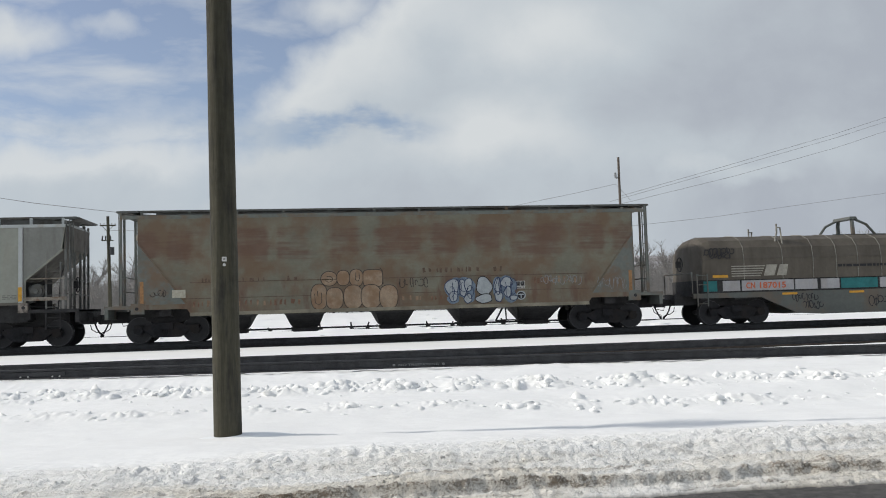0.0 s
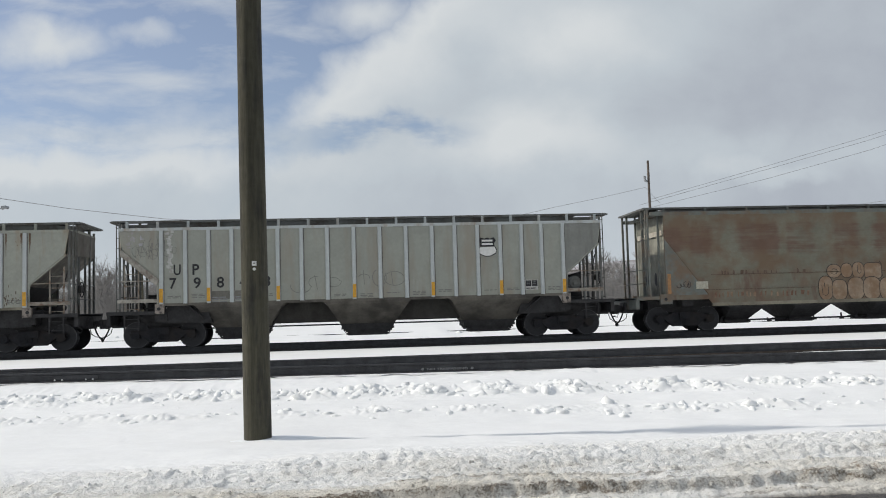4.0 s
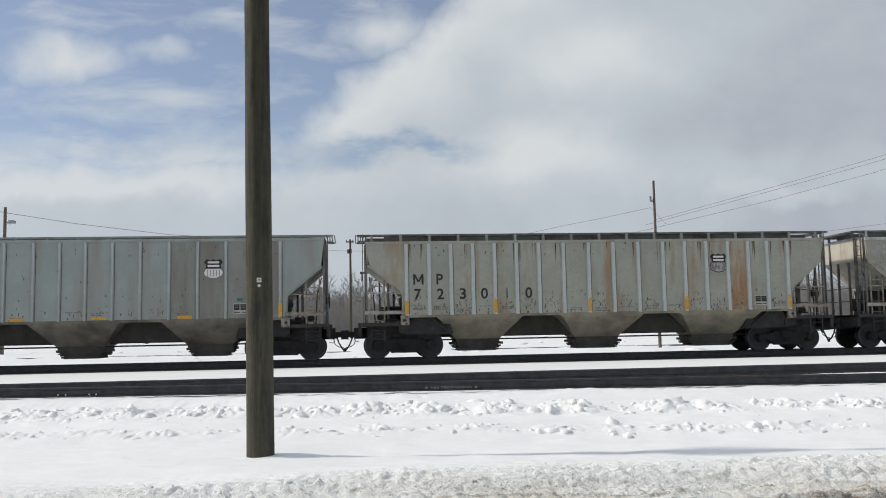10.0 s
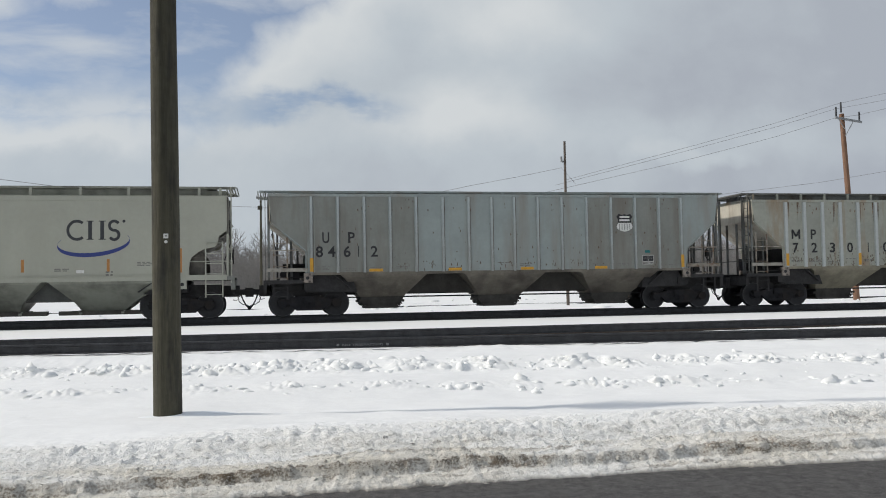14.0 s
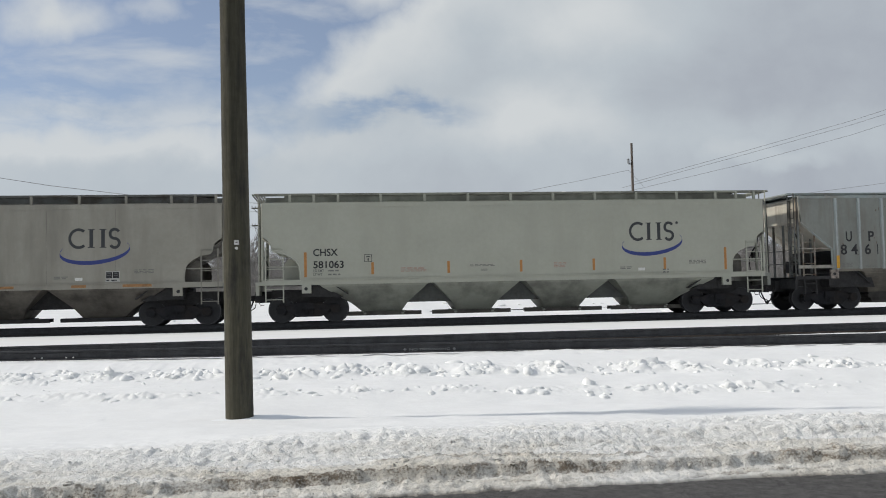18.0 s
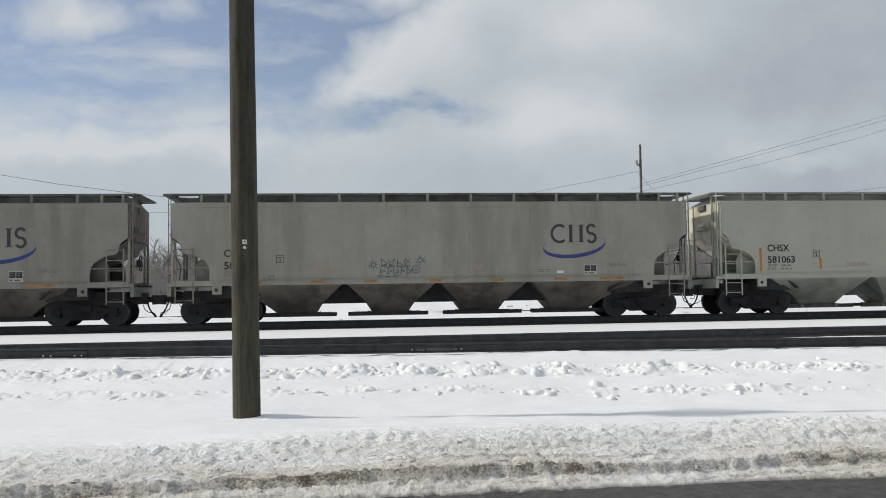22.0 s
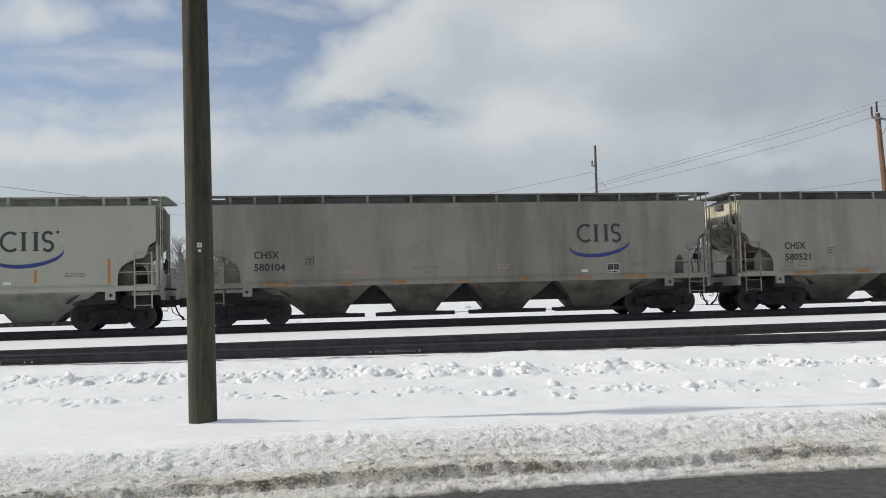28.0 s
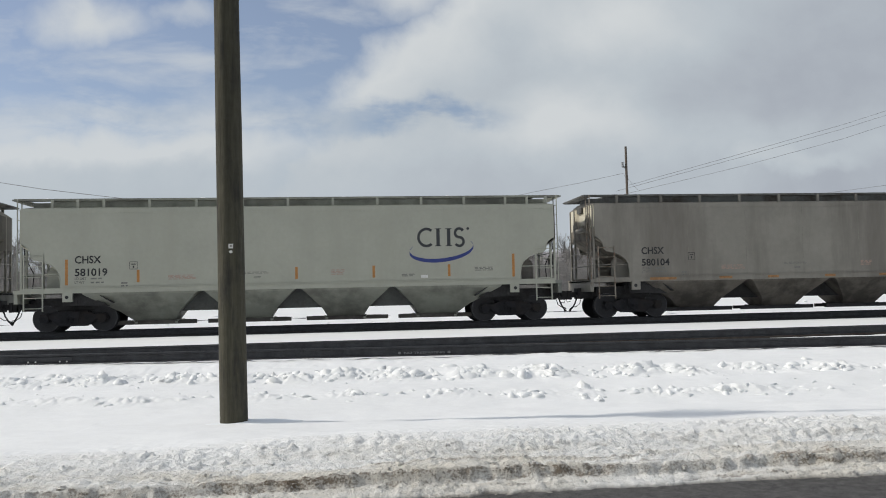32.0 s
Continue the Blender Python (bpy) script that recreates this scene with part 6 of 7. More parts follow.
def paint_chips(car, seed, count, x0, x1, z0, z1, material):
    rng = random.Random(seed)
    s = Shape()
    for k in range(count):
        x, z = rng.uniform(x0, x1), z0 + (z1 - z0) * rng.random() ** 2.2
        w, h = rng.uniform(0.008, 0.028), rng.uniform(0.015, 0.08)
        n = 6
        s.slab([(x + w * math.cos(2 * math.pi * i / n) * rng.uniform(0.6, 1), z + h * math.sin(2 * math.pi * i / n) * rng.uniform(0.6, 1)) for i in range(n)], -1.599, -1.595)
    ob = part("paint_chips", s, material, car, "dark chips where the paint has flaked")
    ob["kind"] = "stuff"


def rust_drips(car, ribs, seed, material):
    """Rust run down from the top chord beside the ribs."""
    rng = random.Random(seed)
    for x in ribs:
        for k in range(rng.choice((0, 1, 1, 2, 3, 4))):
            cx, w, h = x + rng.choice((-1, 1)) * rng.uniform(0.09, 0.30), rng.uniform(0.010, 0.040), rng.uniform(0.15, 0.85)
            n = 5
            left = [(cx - w * (1 - q / n) * rng.uniform(0.5, 1.0), 4.01 - h * q / n) for q in range(n)]
            right = [(cx + w * (1 - q / n) * rng.uniform(0.5, 1.0), 4.01 - h * q / n) for q in range(n)]
            part("rust_drip", Shape().slab(left + [(cx, 4.01 - h)] + right[::-1], -1.5985, -1.590), material, car, "rust run down from the roof edge")


M_DRIP = mat("rust_run", (0.130, 0.080, 0.052), 0.85, spread=0.35, scale=6, bump=0)
rust_drips(car, mp_ribs, 9, M_DRIP)
for k, x in enumerate(mp_ribs[:-1]):
    if k % 4 != 3:
        smudges(car, x + 0.16, 1.62, 0.50, 0.34, M_SMUDGE, 60 + k, 16)
        if k % 3 != 1:
            smudges(car, x + 0.20, 1.90, 0.36, 0.36, M_SMUDGE, 90 + k, 7)
paint_chips(car, 5, 190, -6.8, 6.8, 1.55, 2.3, M_SMUDGE)
paint_chips(car, 6, 60, -6.8, 6.8, 3.6, 4.05, P_RUSTPATCH)
place(car, -35.35)
car, _ = ribbed_hopper("bluish grey ribbed covered hopper with black lettering", P_846, P_RIB846, [("U", -6.46, 2.55), ("P", -5.57, 2.55)], [("8", -6.68, 2.06), ("4", -6.25, 2.06), ("6", -5.72, 2.06), ("1", -5.34, 2.06), ("2", -4.76, 2.06)],
    dict(half=9.1, bay=(0.82, 0.56), roof=(4.24, 4.38), low=P_SOOT_LOW, low_gate=P_DIMRIDGE, ridge=P_DIMRIDGE, chord=P_846, end=P_SUNEND, roofdark=P_846, ribs=RIBS16, rib_w=0.055, post=P_DARK, plate=5.53, panels=((-6.9, -6.03, P_846D), (-6.03, -5.1, P_846D), (-5.1, -4.18, P_846D), (-4.18, -3.25, P_846D), (3.14, 4.10, P_846D), (4.10, 5.05, P_846D), (5.05, 6.0, P_846D), (6.0, 6.88, P_846D)), stripes=(0, 15), flat=(-4.7, -1.85, 0.83, 3.67), letter=0.37, shield=4.63, truck=7.0, dim_end=True, ruled=True))
paint_chips(car, 15, 90, -6.8, 6.8, 1.55, 3.2, M_SMUDGE)
paint_chips(car, 16, 40, -6.8, 6.8, 3.7, 4.1, M_SMUDGE)
for k, x in enumerate((-3.9, -2.9, -0.2, 0.65, 1.5, 2.5)):
    smudges(car, x, 1.62 + 0.06 * (k % 2), 0.46, 0.20, M_SMUDGE, 160 + k, 9)
part("sticker", Shape().box(5.42, 5.62, -1.606, -1.600, 2.10, 2.20), M_TEAL, car, "small green sticker")
place(car, -53.62)
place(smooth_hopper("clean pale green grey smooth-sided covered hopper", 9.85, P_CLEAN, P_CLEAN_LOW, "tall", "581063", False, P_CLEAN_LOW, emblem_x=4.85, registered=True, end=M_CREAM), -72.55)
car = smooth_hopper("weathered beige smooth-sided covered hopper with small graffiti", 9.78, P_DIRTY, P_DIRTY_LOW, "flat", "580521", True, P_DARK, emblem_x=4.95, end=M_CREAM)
spray_tag(car, M_TAGBLUE)
place(car, -92.15)
car = smooth_hopper("dusty beige smooth-sided covered hopper", 9.78, P_DUSTY, P_DIRTY_LOW, "flat", "580104", True, P_DARK, emblem_x=5.02, end=M_CREAM)
scribble(car, 2.9, 1.6, 0.9, 0.3, M_PRINT, 6, 5, 0.02)
place(car, -111.85)
place(smooth_hopper("clean pale green grey smooth-sided covered hopper", 9.85, P_CLEAN, P_CLEAN_LOW, "tall", "581019", False, P_CLEAN_LOW, emblem_x=5.05, registered=True, end=M_CREAM), -131.6)
car = smooth_hopper("dusty beige smooth-sided covered hopper", 9.78, P_DIRTY, P_DIRTY_LOW, "flat", "580", True, P_DARK, end=M_CREAM)
for o in [o for o in car.children if o.name.startswith("lettering")]:
    bpy.data.objects.remove(o)
place(car, -151.2)

# ---- ground ----
def lerp_profile(y, table):
    for (a, za), (b, zb) in zip(table, table[1:]):
        if y <= b:
            t = (y - a) / (b - a)
            t = t * t * (3 - 2 * t)
            return za + (zb - za) * t
    return table[-1][1]


PROFILE = [(-80, -0.35), (7.2, -0.30), (7.34, -0.16), (7.44, -0.115), (7.64, -0.09), (7.71, 0.0), (7.90, 0.015), (8.30, 0.0), (8.42, 0.01), (8.75, 0.10), (9.10, 0.11), (9.7, 0.075), (10.4, 0.025), (12.2, -0.045), (14.0, 0.16), (15.3, 0.33), (16.2, 0.405), (17.4, 0.400), (18.6, 0.38), (21.0, 0.375), (24.0, 0.395), (28.6, 0.40), (30.4, 0.405), (31.4, 0.40), (32.0, 0.34), (34.5, 0.34), (37.0, 0.38), (46.0, 0.40), (54, 0.75), (62, 1.20), (72, 1.42), (110, 1.7), (900, 5.0)]


def snow_z(x, y):
    # the yard's edge follows the near track, which bears away from the others
    shift = 0.0
    if 12.2 < y < 22:
        shift = 0.10 * min(1.0, (y - 12.2) / 3.0) * max(-8.0, min(14.0, x))
        shift *= max(0.0, min(1.0, (22 - y) / 4.0))
    if y < 10.8:
        k = min(1.0, (10.8 - y) / 1.5)
        shift += k * ((0.05 + 0.10 * max(0, y - 7.9)) * noise.noise((x * 0.45, 0.0, 6.0)) + 0.05 * noise.noise((x * 1.6, y * 0.6, 2.0)) + 0.035 * noise.noise((x * 5.0, y * 3.0, 4.0)) + 0.02 * noise.noise((x * 13.0, y * 6.0, 4.0)))
    z = lerp_profile(y + shift, PROFILE)
    if y < 24:
        z += 0.03 * noise.noise((x * 0.35, y * 0.8, 3.0))
        z += 0.012 * noise.noise((x * 1.7, y * 2.3, 8.0)) + 0.007 * noise.noise((x * 3.0, y * 6.0, 18.0))
    if 6.9 < y < 11.2:
        w = math.sin(math.pi * (y - 6.9) / 4.3)
        q = max(0.0, min(1.0, (10.1 - y) / 1.5))
        q = q * q * (3 - 2 * q)
        # the crest stands higher to the right, and melts away in places
        z += 0.045 * noise.noise((x * 0.5, y * 0.9, 1.0)) * w
        z -= 0.07 * max(0.0, min(1.0, (0.6 - x) / 3.0)) * max(0.0, min(1.0, (y - 8.3) / 0.4)) * max(0.0, min(1.0, (10.4 - y) / 1.2))
        lump = abs(noise.noise((x * 6.0, y * 8.5, 2.0))) + 0.70 * abs(noise.noise((x * 13.0, y * 16.0, 7.0))) + 0.38 * noise.noise((x * 24.0, y * 26.0, 9.0))
        z += 0.062 * (0.08 + 0.92 * q) * (0.55 + 0.9 * abs(noise.noise((x * 0.9, y * 1.7, 40.0)))) * (lump - 0.35)
        # ledges left by the blade run along the road
        z += 0.055 * q * max(0.0, noise.noise((x * 0.40, y * 4.6, 13.0)) - 0.05) + 0.012 * q * noise.noise((x * 1.1, y * 9.0, 17.0))
    if 12.3 < y < 16.5 and -14 < x < 22:
        a = 0.105 * max(-8.0, min(14.0, x))
        for row, width, tall, seed in ((14.75 - a, 0.32, 0.15, 3.0), (13.3 - 0.9 * a, 0.18, 0.085, 31.0)):
            d = (y - row - 0.12 * noise.noise((x * 0.9, seed, 0.0))) / width
            if abs(d) < 2.2:
                big = max(0.0, 0.30 + noise.noise((x * 1.5, y * 1.2, seed)) * 0.9)
                broken = 0.35 + 1.5 * abs(noise.noise((x * 4.2, y * 5.0, seed))) + 1.0 * abs(noise.noise((x * 8.5, y * 10.0, seed))) + 0.5 * noise.noise((x * 17, y * 20, seed))
                z += tall * math.exp(-d * d) * min(0.95, big * broken)
    if 9.6 < y < 12.4 and -3 < x < 9:
        line = 11.66 - 0.2 * (x + 1.19)
        w = math.exp(-((y - line) / 0.45) ** 2)
        z += 0.16 * w * (y - line) * (1.6 * math.exp(-((x - 4.35) / 0.55) ** 2) - 0.25 + 0.9 * noise.noise((x * 0.8, 0.0, 21.0)))
    if 15.6 < y < 18.5:
        z += 0.018 * noise.noise((x * 3.0, y * 1.5, 51.0)) + 0.010 * noise.noise((x * 9.0, y * 4.0, 52.0))
    if 36 < y < 72:
        # rough old snow behind the train
        k = min(1.0, (y - 36) / 6, (72 - y) / 6)
        z += k * (0.16 * noise.noise((x * 0.30, y * 0.35, 61.0)) + 0.10 * max(0.0, noise.noise((x * 0.9, y * 0.8, 62.0))))
    if y > 60:
        z += 0.25 * noise.noise((x * 0.02, y * 0.03, 4.0))
    return z


def ramp_lines(a, b, step, grow, limit):
    out, v, s = [], b, step
    while v < limit:
        out.append(v)
        v += s
        s *= grow
    return out + [limit]


def ground_sheet():
    xs = [-6.5 + 0.026 * k for k in range(int(13.5 / 0.026) + 1)]
    xs += [7.05 + 0.05 * k for k in range(140)]
    hi = ramp_lines(0, 14.1, 0.1, 1.14, 900)
    xs = sorted([7.55 - v for v in hi] + xs + hi)
    ys = [-80, -40, -10, 0, 4, 6, 6.6, 6.9] + [7.1 + 0.026 * k for k in range(112)]
    y = ys[-1]
    while y < 17.5:
        y += 0.034 if 12.4 < y < 15.7 else 0.08
        ys.append(y)
    ys += ramp_lines(0, y + 0.15, 0.25, 1.10, 900)
    nx = len(xs)
    v = [(x, y, snow_z(x, y)) for y in ys for x in xs]
    f = [(j * nx + i, j * nx + i + 1, (j + 1) * nx + i + 1, (j + 1) * nx + i) for j in range(len(ys) - 1) for i in range(nx - 1)]
    me = bpy.data.meshes.new("ground")
    me.from_pydata(v, [], f)
    me.polygons.foreach_set("use_smooth", [True] * len(me.polygons))
    return me


def snow_ground_material():
    """Clean snow that turns gritty grey-brown in the ploughed bank along the road."""
    m = mat("yard_snow", (0.862, 0.868, 0.866), 0.75, spread=0.03, scale=0.8, bump=0.0, spec=0.25)
    nt = m.node_tree
    N, Lk = nt.nodes.new, nt.links.new
    bsdf = nt.nodes["Principled BSDF"]
    old = bsdf.inputs["Base Color"].links[0].from_socket
    co = N("ShaderNodeTexCoord").outputs["Object"]
    sep = N("ShaderNodeSeparateXYZ")
    Lk(co, sep.inputs[0])

    def noise_node(s, d, sq=(1, 1, 1)):
        mp = N("ShaderNodeMapping")
        mp.inputs["Scale"].default_value = sq
        Lk(co, mp.inputs[0])
        n = N("ShaderNodeTexNoise")
        n.inputs["Scale"].default_value, n.inputs["Detail"].default_value, n.inputs["Roughness"].default_value = s, d, 0.65
        Lk(mp.outputs[0], n.inputs["Vector"])
        return n.outputs["Fac"]

    def op(o, a, b):
        n = N("ShaderNodeMath")
        n.operation = o
        for i, q in enumerate((a, b)):
            if isinstance(q, (int, float)):
                n.inputs[i].default_value = q
            else:
                Lk(q, n.inputs[i])
        return n.outputs[0]

    def rng(v, lo, hi, a, b):
        n = N("ShaderNodeMapRange")
        n.interpolation_type = "SMOOTHSTEP"
        Lk(v, n.inputs["Value"])
        for k, q in zip(("From Min", "From Max", "To Min", "To Max"), (lo, hi, a, b)):
            n.inputs[k].default_value = q
        return n.outputs[0]

    # grit thrown up by the plough lies in a strip beside the road: a grey sprinkle with painted shade on the steep
    # faces of the crest, a beige film over the shelves, brown dirt and painted shadow in the ledges, brown at the
    # asphalt
    y = op("ADD", sep.outputs[1], op("MULTIPLY", op("SUBTRACT", noise_node(0.9, 4), 0.5), 0.9))
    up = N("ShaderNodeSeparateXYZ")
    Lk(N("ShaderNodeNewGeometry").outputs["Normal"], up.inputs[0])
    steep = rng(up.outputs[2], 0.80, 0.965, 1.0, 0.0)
    strip = rng(y, 8.2, 9.9, 1.0, 0.0)
    low = rng(y, 7.75, 8.55, 1.0, 0.0)
    blotch = rng(noise_node(2.0, 6, (0.28, 1.0, 1)), 0.36, 0.66, 0.0, 1.0)
    fine = rng(op("ADD", op("MULTIPLY", noise_node(11.0, 6, (0.5, 1, 1)), 0.5), op("MULTIPLY", noise_node(48.0, 5), 0.5)), 0.44, 0.60, 0.0, 1.0)

    def layer(under, colour, amount):
        mix = N("ShaderNodeMix")
        mix.data_type = "RGBA"
        Lk(amount, mix.inputs["Factor"])
        Lk(under, mix.inputs[6])
        mix.inputs[7].default_value = (*colour, 1)
        return mix.outputs[2]

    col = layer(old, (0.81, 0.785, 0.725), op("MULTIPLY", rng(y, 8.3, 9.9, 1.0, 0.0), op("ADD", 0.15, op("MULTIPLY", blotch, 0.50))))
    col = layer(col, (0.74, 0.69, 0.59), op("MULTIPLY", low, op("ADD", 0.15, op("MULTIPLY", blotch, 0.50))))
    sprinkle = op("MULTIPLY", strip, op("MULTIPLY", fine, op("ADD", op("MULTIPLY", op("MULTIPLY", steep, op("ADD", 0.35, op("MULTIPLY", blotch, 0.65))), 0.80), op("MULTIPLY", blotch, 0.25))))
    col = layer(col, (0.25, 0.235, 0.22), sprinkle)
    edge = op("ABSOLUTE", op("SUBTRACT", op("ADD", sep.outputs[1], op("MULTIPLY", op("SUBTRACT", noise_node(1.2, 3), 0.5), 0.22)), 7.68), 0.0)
    # brown of the ledge faces: dirt together with the shade below the edge
    ledge_dark = op("MULTIPLY", rng(edge, 0.05, 0.13, 1.15, 0.10), op("MULTIPLY", op("ADD", op("MULTIPLY", op("MULTIPLY", steep, op("ADD", 0.25, op("MULTIPLY", blotch, 0.75))), 0.75), op("MULTIPLY", blotch, 0.18)), op("ADD", 0.40, op("MULTIPLY", fine, 0.60))))
    col = layer(col, (0.17, 0.13, 0.09), ledge_dark)
    # long brown streaks draw the shadows along the ledges
    runs = op("MULTIPLY", rng(noise_node(3.0, 7, (0.08, 1.6, 1)), 0.53, 0.62, 0.0, 0.75), op("MULTIPLY", rng(y, 7.9, 8.6, 1.0, 0.0), op("ADD", 0.35, op("MULTIPLY", fine, 0.65))))
    col = layer(col, (0.20, 0.155, 0.11), runs)
    col = layer(col, (0.085, 0.075, 0.065), rng(sep.outputs[2], -0.15, -0.105, 0.85, 0.0))
    Lk(col, bsdf.inputs["Base Color"])
    b = N("ShaderNodeBump")
    b.inputs["Strength"].default_value, b.inputs["Distance"].default_value = 0.8, 0.05
    Lk(op("ADD", op("ADD", op("MULTIPLY", noise_node(2.2, 5, (0.7, 1.2, 1)), 0.45), op("MULTIPLY", noise_node(6, 5, (0.7, 1.3, 1)), op("ADD", op("MULTIPLY", strip, 0.35), 0.16))), op("MULTIPLY", noise_node(30, 9), op("ADD", op("MULTIPLY", strip, 0.85), 0.012))), b.inputs["Height"])
    Lk(b.outputs[0], bsdf.inputs["Normal"])
    return m


g = new("ground", ground_sheet())
M_BANK = snow_ground_material()
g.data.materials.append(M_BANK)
tagged(g, "snow-covered ground with a gritty ploughed bank", "snow", kind="structure")

road = Shape()
road.loft([[(x, -6, -0.16), (x, 2, -0.10), (x, 7.6, -0.14), (x, 7.6, -0.30), (x, -6, -0.30)] for x in (-300, -60, 0, 60, 300)])
solid("road", road, M_ROAD, "dark wet asphalt road with a bare edge", "road", kind="structure")


def unit_ball(level):
    bm = bmesh.new()
    bmesh.ops.create_icosphere(bm, subdivisions=level, radius=1)
    bm.verts.index_update()
    out = [v.co.normalized() for v in bm.verts], [tuple(v.index for v in f.verts) for f in bm.faces]
    bm.free()
    return out


BALLS = {1: unit_ball(1), 2: unit_ball(2)}


def add_lump(s, rng, x, y, r, level, low=0.1, flat=1.0):
    """One rough lump of snow, sunk a little into the ground."""
    dirs, faces = BALLS[level]
    ph = rng.uniform(0, 50)
    sx, sy, sz = rng.uniform(0.8, 1.6), rng.uniform(0.7, 1.2), rng.uniform(0.6, 1.05) * flat
    turn = rng.uniform(0, math.pi)
    c, q = math.cos(turn), math.sin(turn)
    z0 = snow_z(x, y) - low * r
    # broken faces: the lump is cut by a few planes
    cuts = []
    for i in range(rng.choice((4, 5, 6, 7))):
        n = Vector((rng.gauss(0, 1), rng.gauss(0, 1), rng.gauss(0.3, 0.8))).normalized()
        cuts.append((n, r * rng.uniform(0.50, 0.85)))
    out = []
    for d in dirs:
        k = r * (1.15 + 0.70 * noise.noise(d * 1.6 + Vector((ph, 0, 0))) + 0.55 * noise.noise(d * 3.4 + Vector((0, ph, 0))) - 0.35 * abs(noise.noise(d * 2.6 + Vector((0, 0, ph)))))
        for n, h in cuts:
            f = d.dot(n)
            if f > 0.05:
                k = min(k, h / f * (1 + 0.10 * noise.noise(d * 6.0 + Vector((ph, ph, 0)))))
        px, py = d.x * k * sx, d.y * k * sy
        out.append((x + c * px - q * py, y + q * px + c * py, z0 + d.z * k * sz))
    s.add(out, faces)


def snow_clods():
    """Broken lumps thrown off the plough, in two uneven rows."""
    rng = random.Random(12)
    s = Shape()

    def lump(x, y, r):
        add_lump(s, rng, x, y, r * 1.4, 2, 0.42, 0.85)

    for k in range(1350):
        x = rng.uniform(-11, 17)
        a = -0.105 * max(-8.0, min(14.0, x))
        row = rng.random()
        if row < 0.58:
            y = 14.75 + a + rng.gauss(0, 0.20)
            if noise.noise((x * 0.9, 0, 5)) < -0.38:
                continue
            r = rng.uniform(0.025, 0.085) * (1.6 if rng.random() < 0.09 else 1)
        elif row < 0.88:
            y = 13.3 + a * 0.9 + rng.gauss(0, 0.14)
            if noise.noise((x * 0.8, 9, 5)) < -0.22:
                continue
            if rng.random() > 0.50 + 0.09 * max(-3, min(7, x)):
                continue
            r = rng.uniform(0.025, 0.08) * (1.6 if rng.random() < 0.10 else 1)
        else:
            y = rng.uniform(13.0, 15.2) + a
            r = rng.uniform(0.015, 0.035)
        lump(x, y, r)
    return s


solid("snow_clods", snow_clods(), M_ICE, "broken clods of ploughed snow in rows", "snow", kind="stuff", smooth=True)


def old_heaps():
    """Heaps of old shovelled snow between the tracks beyond the train."""
    rng = random.Random(31)
    s = Shape()
    for k in range(1300):
        x, y = rng.uniform(-38, 62), rng.choice((rng.uniform(37.5, 44), rng.uniform(45, 49), rng.uniform(51, 64)))
        if noise.noise((x * 0.12, y * 0.25, 3.0)) < -0.08:
            continue
        add_lump(s, rng, x, y, rng.uniform(0.08, 0.30) * (1.7 if rng.random() < 0.08 else 1), 1, 0.35, 0.55)
    return s


solid("snow_heaps", old_heaps(), M_ICE, "heaps of old shovelled snow between the far tracks", "snow", kind="stuff", smooth=True)


def bank_crumbs():
    """Gritty crumbs of old snow all over the ploughed bank."""
    rng = random.Random(21)
    s = Shape()
    for k in range(9000):
        x = rng.uniform(-6.3, 8.5)
        y = 7.55 + 2.0 * rng.random() ** 1.3
        if noise.noise((x * 0.8, y * 3.0, 11.0)) < -0.25:
            continue
        r = rng.uniform(0.005, 0.014) * (1.9 if rng.random() < 0.05 else 1)
        add_lump(s, rng, x, y, r, 1, 0.35)
    for k in range(150):
        x, y = rng.uniform(-6.3, 8.5), rng.uniform(7.5, 9.3)
        add_lump(s, rng, x, y, rng.uniform(0.02, 0.045), 2, 0.35, 0.8)
    return s


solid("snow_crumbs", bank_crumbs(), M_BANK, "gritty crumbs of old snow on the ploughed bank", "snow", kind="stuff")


# ---- tracks ----
RAIL_PROF = [(-0.07, -0.18), (0.07, -0.18), (0.07, -0.165), (0.012, -0.145), (0.010, -0.045), (0.036, -0.035), (0.036, -0.004), (0.03, 0.0), (-0.03, 0.0), (-0.036, -0.004), (-0.036, -0.035), (-0.010, -0.045), (-0.012, -0.145), (-0.07, -0.165)]


def rail_run(points, z, track):
    """One rail along points in x and y."""
    s = Shape()
    s.loft([[(x, y + dy, z + dz) for dy, dz in RAIL_PROF] for x, y in points])
    part("rail", s, M_RAIL, track)


def track(label, y_of, z, ties, x0, x1, ballast, buried=0.0):
    t = thing("track", label, "railway track", kind="structure")
    xs = [-300, -60, x0] + [x0 + (x1 - x0) * k / 12 for k in range(1, 13)] + [80, 300]
    for off in (-0.75, 0.75):
        rail_run([(x, y_of(x) + off) for x in xs], z - (buried if off > 0 else 0.0), t)
    if ballast:
        s = Shape()
        rng = random.Random(3)
        n = 360
        rows = []
        for k in range(n):
            x = -60 + 140 * k / (n - 1)
            j = lambda a: rng.uniform(-a, a)
            rows.append([(x, y_of(x) - 1.35 + j(0.1), z - 0.40), (x, y_of(x) - 1.0 + j(0.08), z - 0.185 + j(0.015)), (x, y_of(x) + 1.1, z - 0.18 + j(0.015)), (x, y_of(x) + 1.5, z - 0.34)])
        s.loft(rows, caps=False)
        b = part("ballast", s, M_BALLAST, t, "dark ballast shoulder bare of snow")
        b["kind"] = "stuff"
    return t


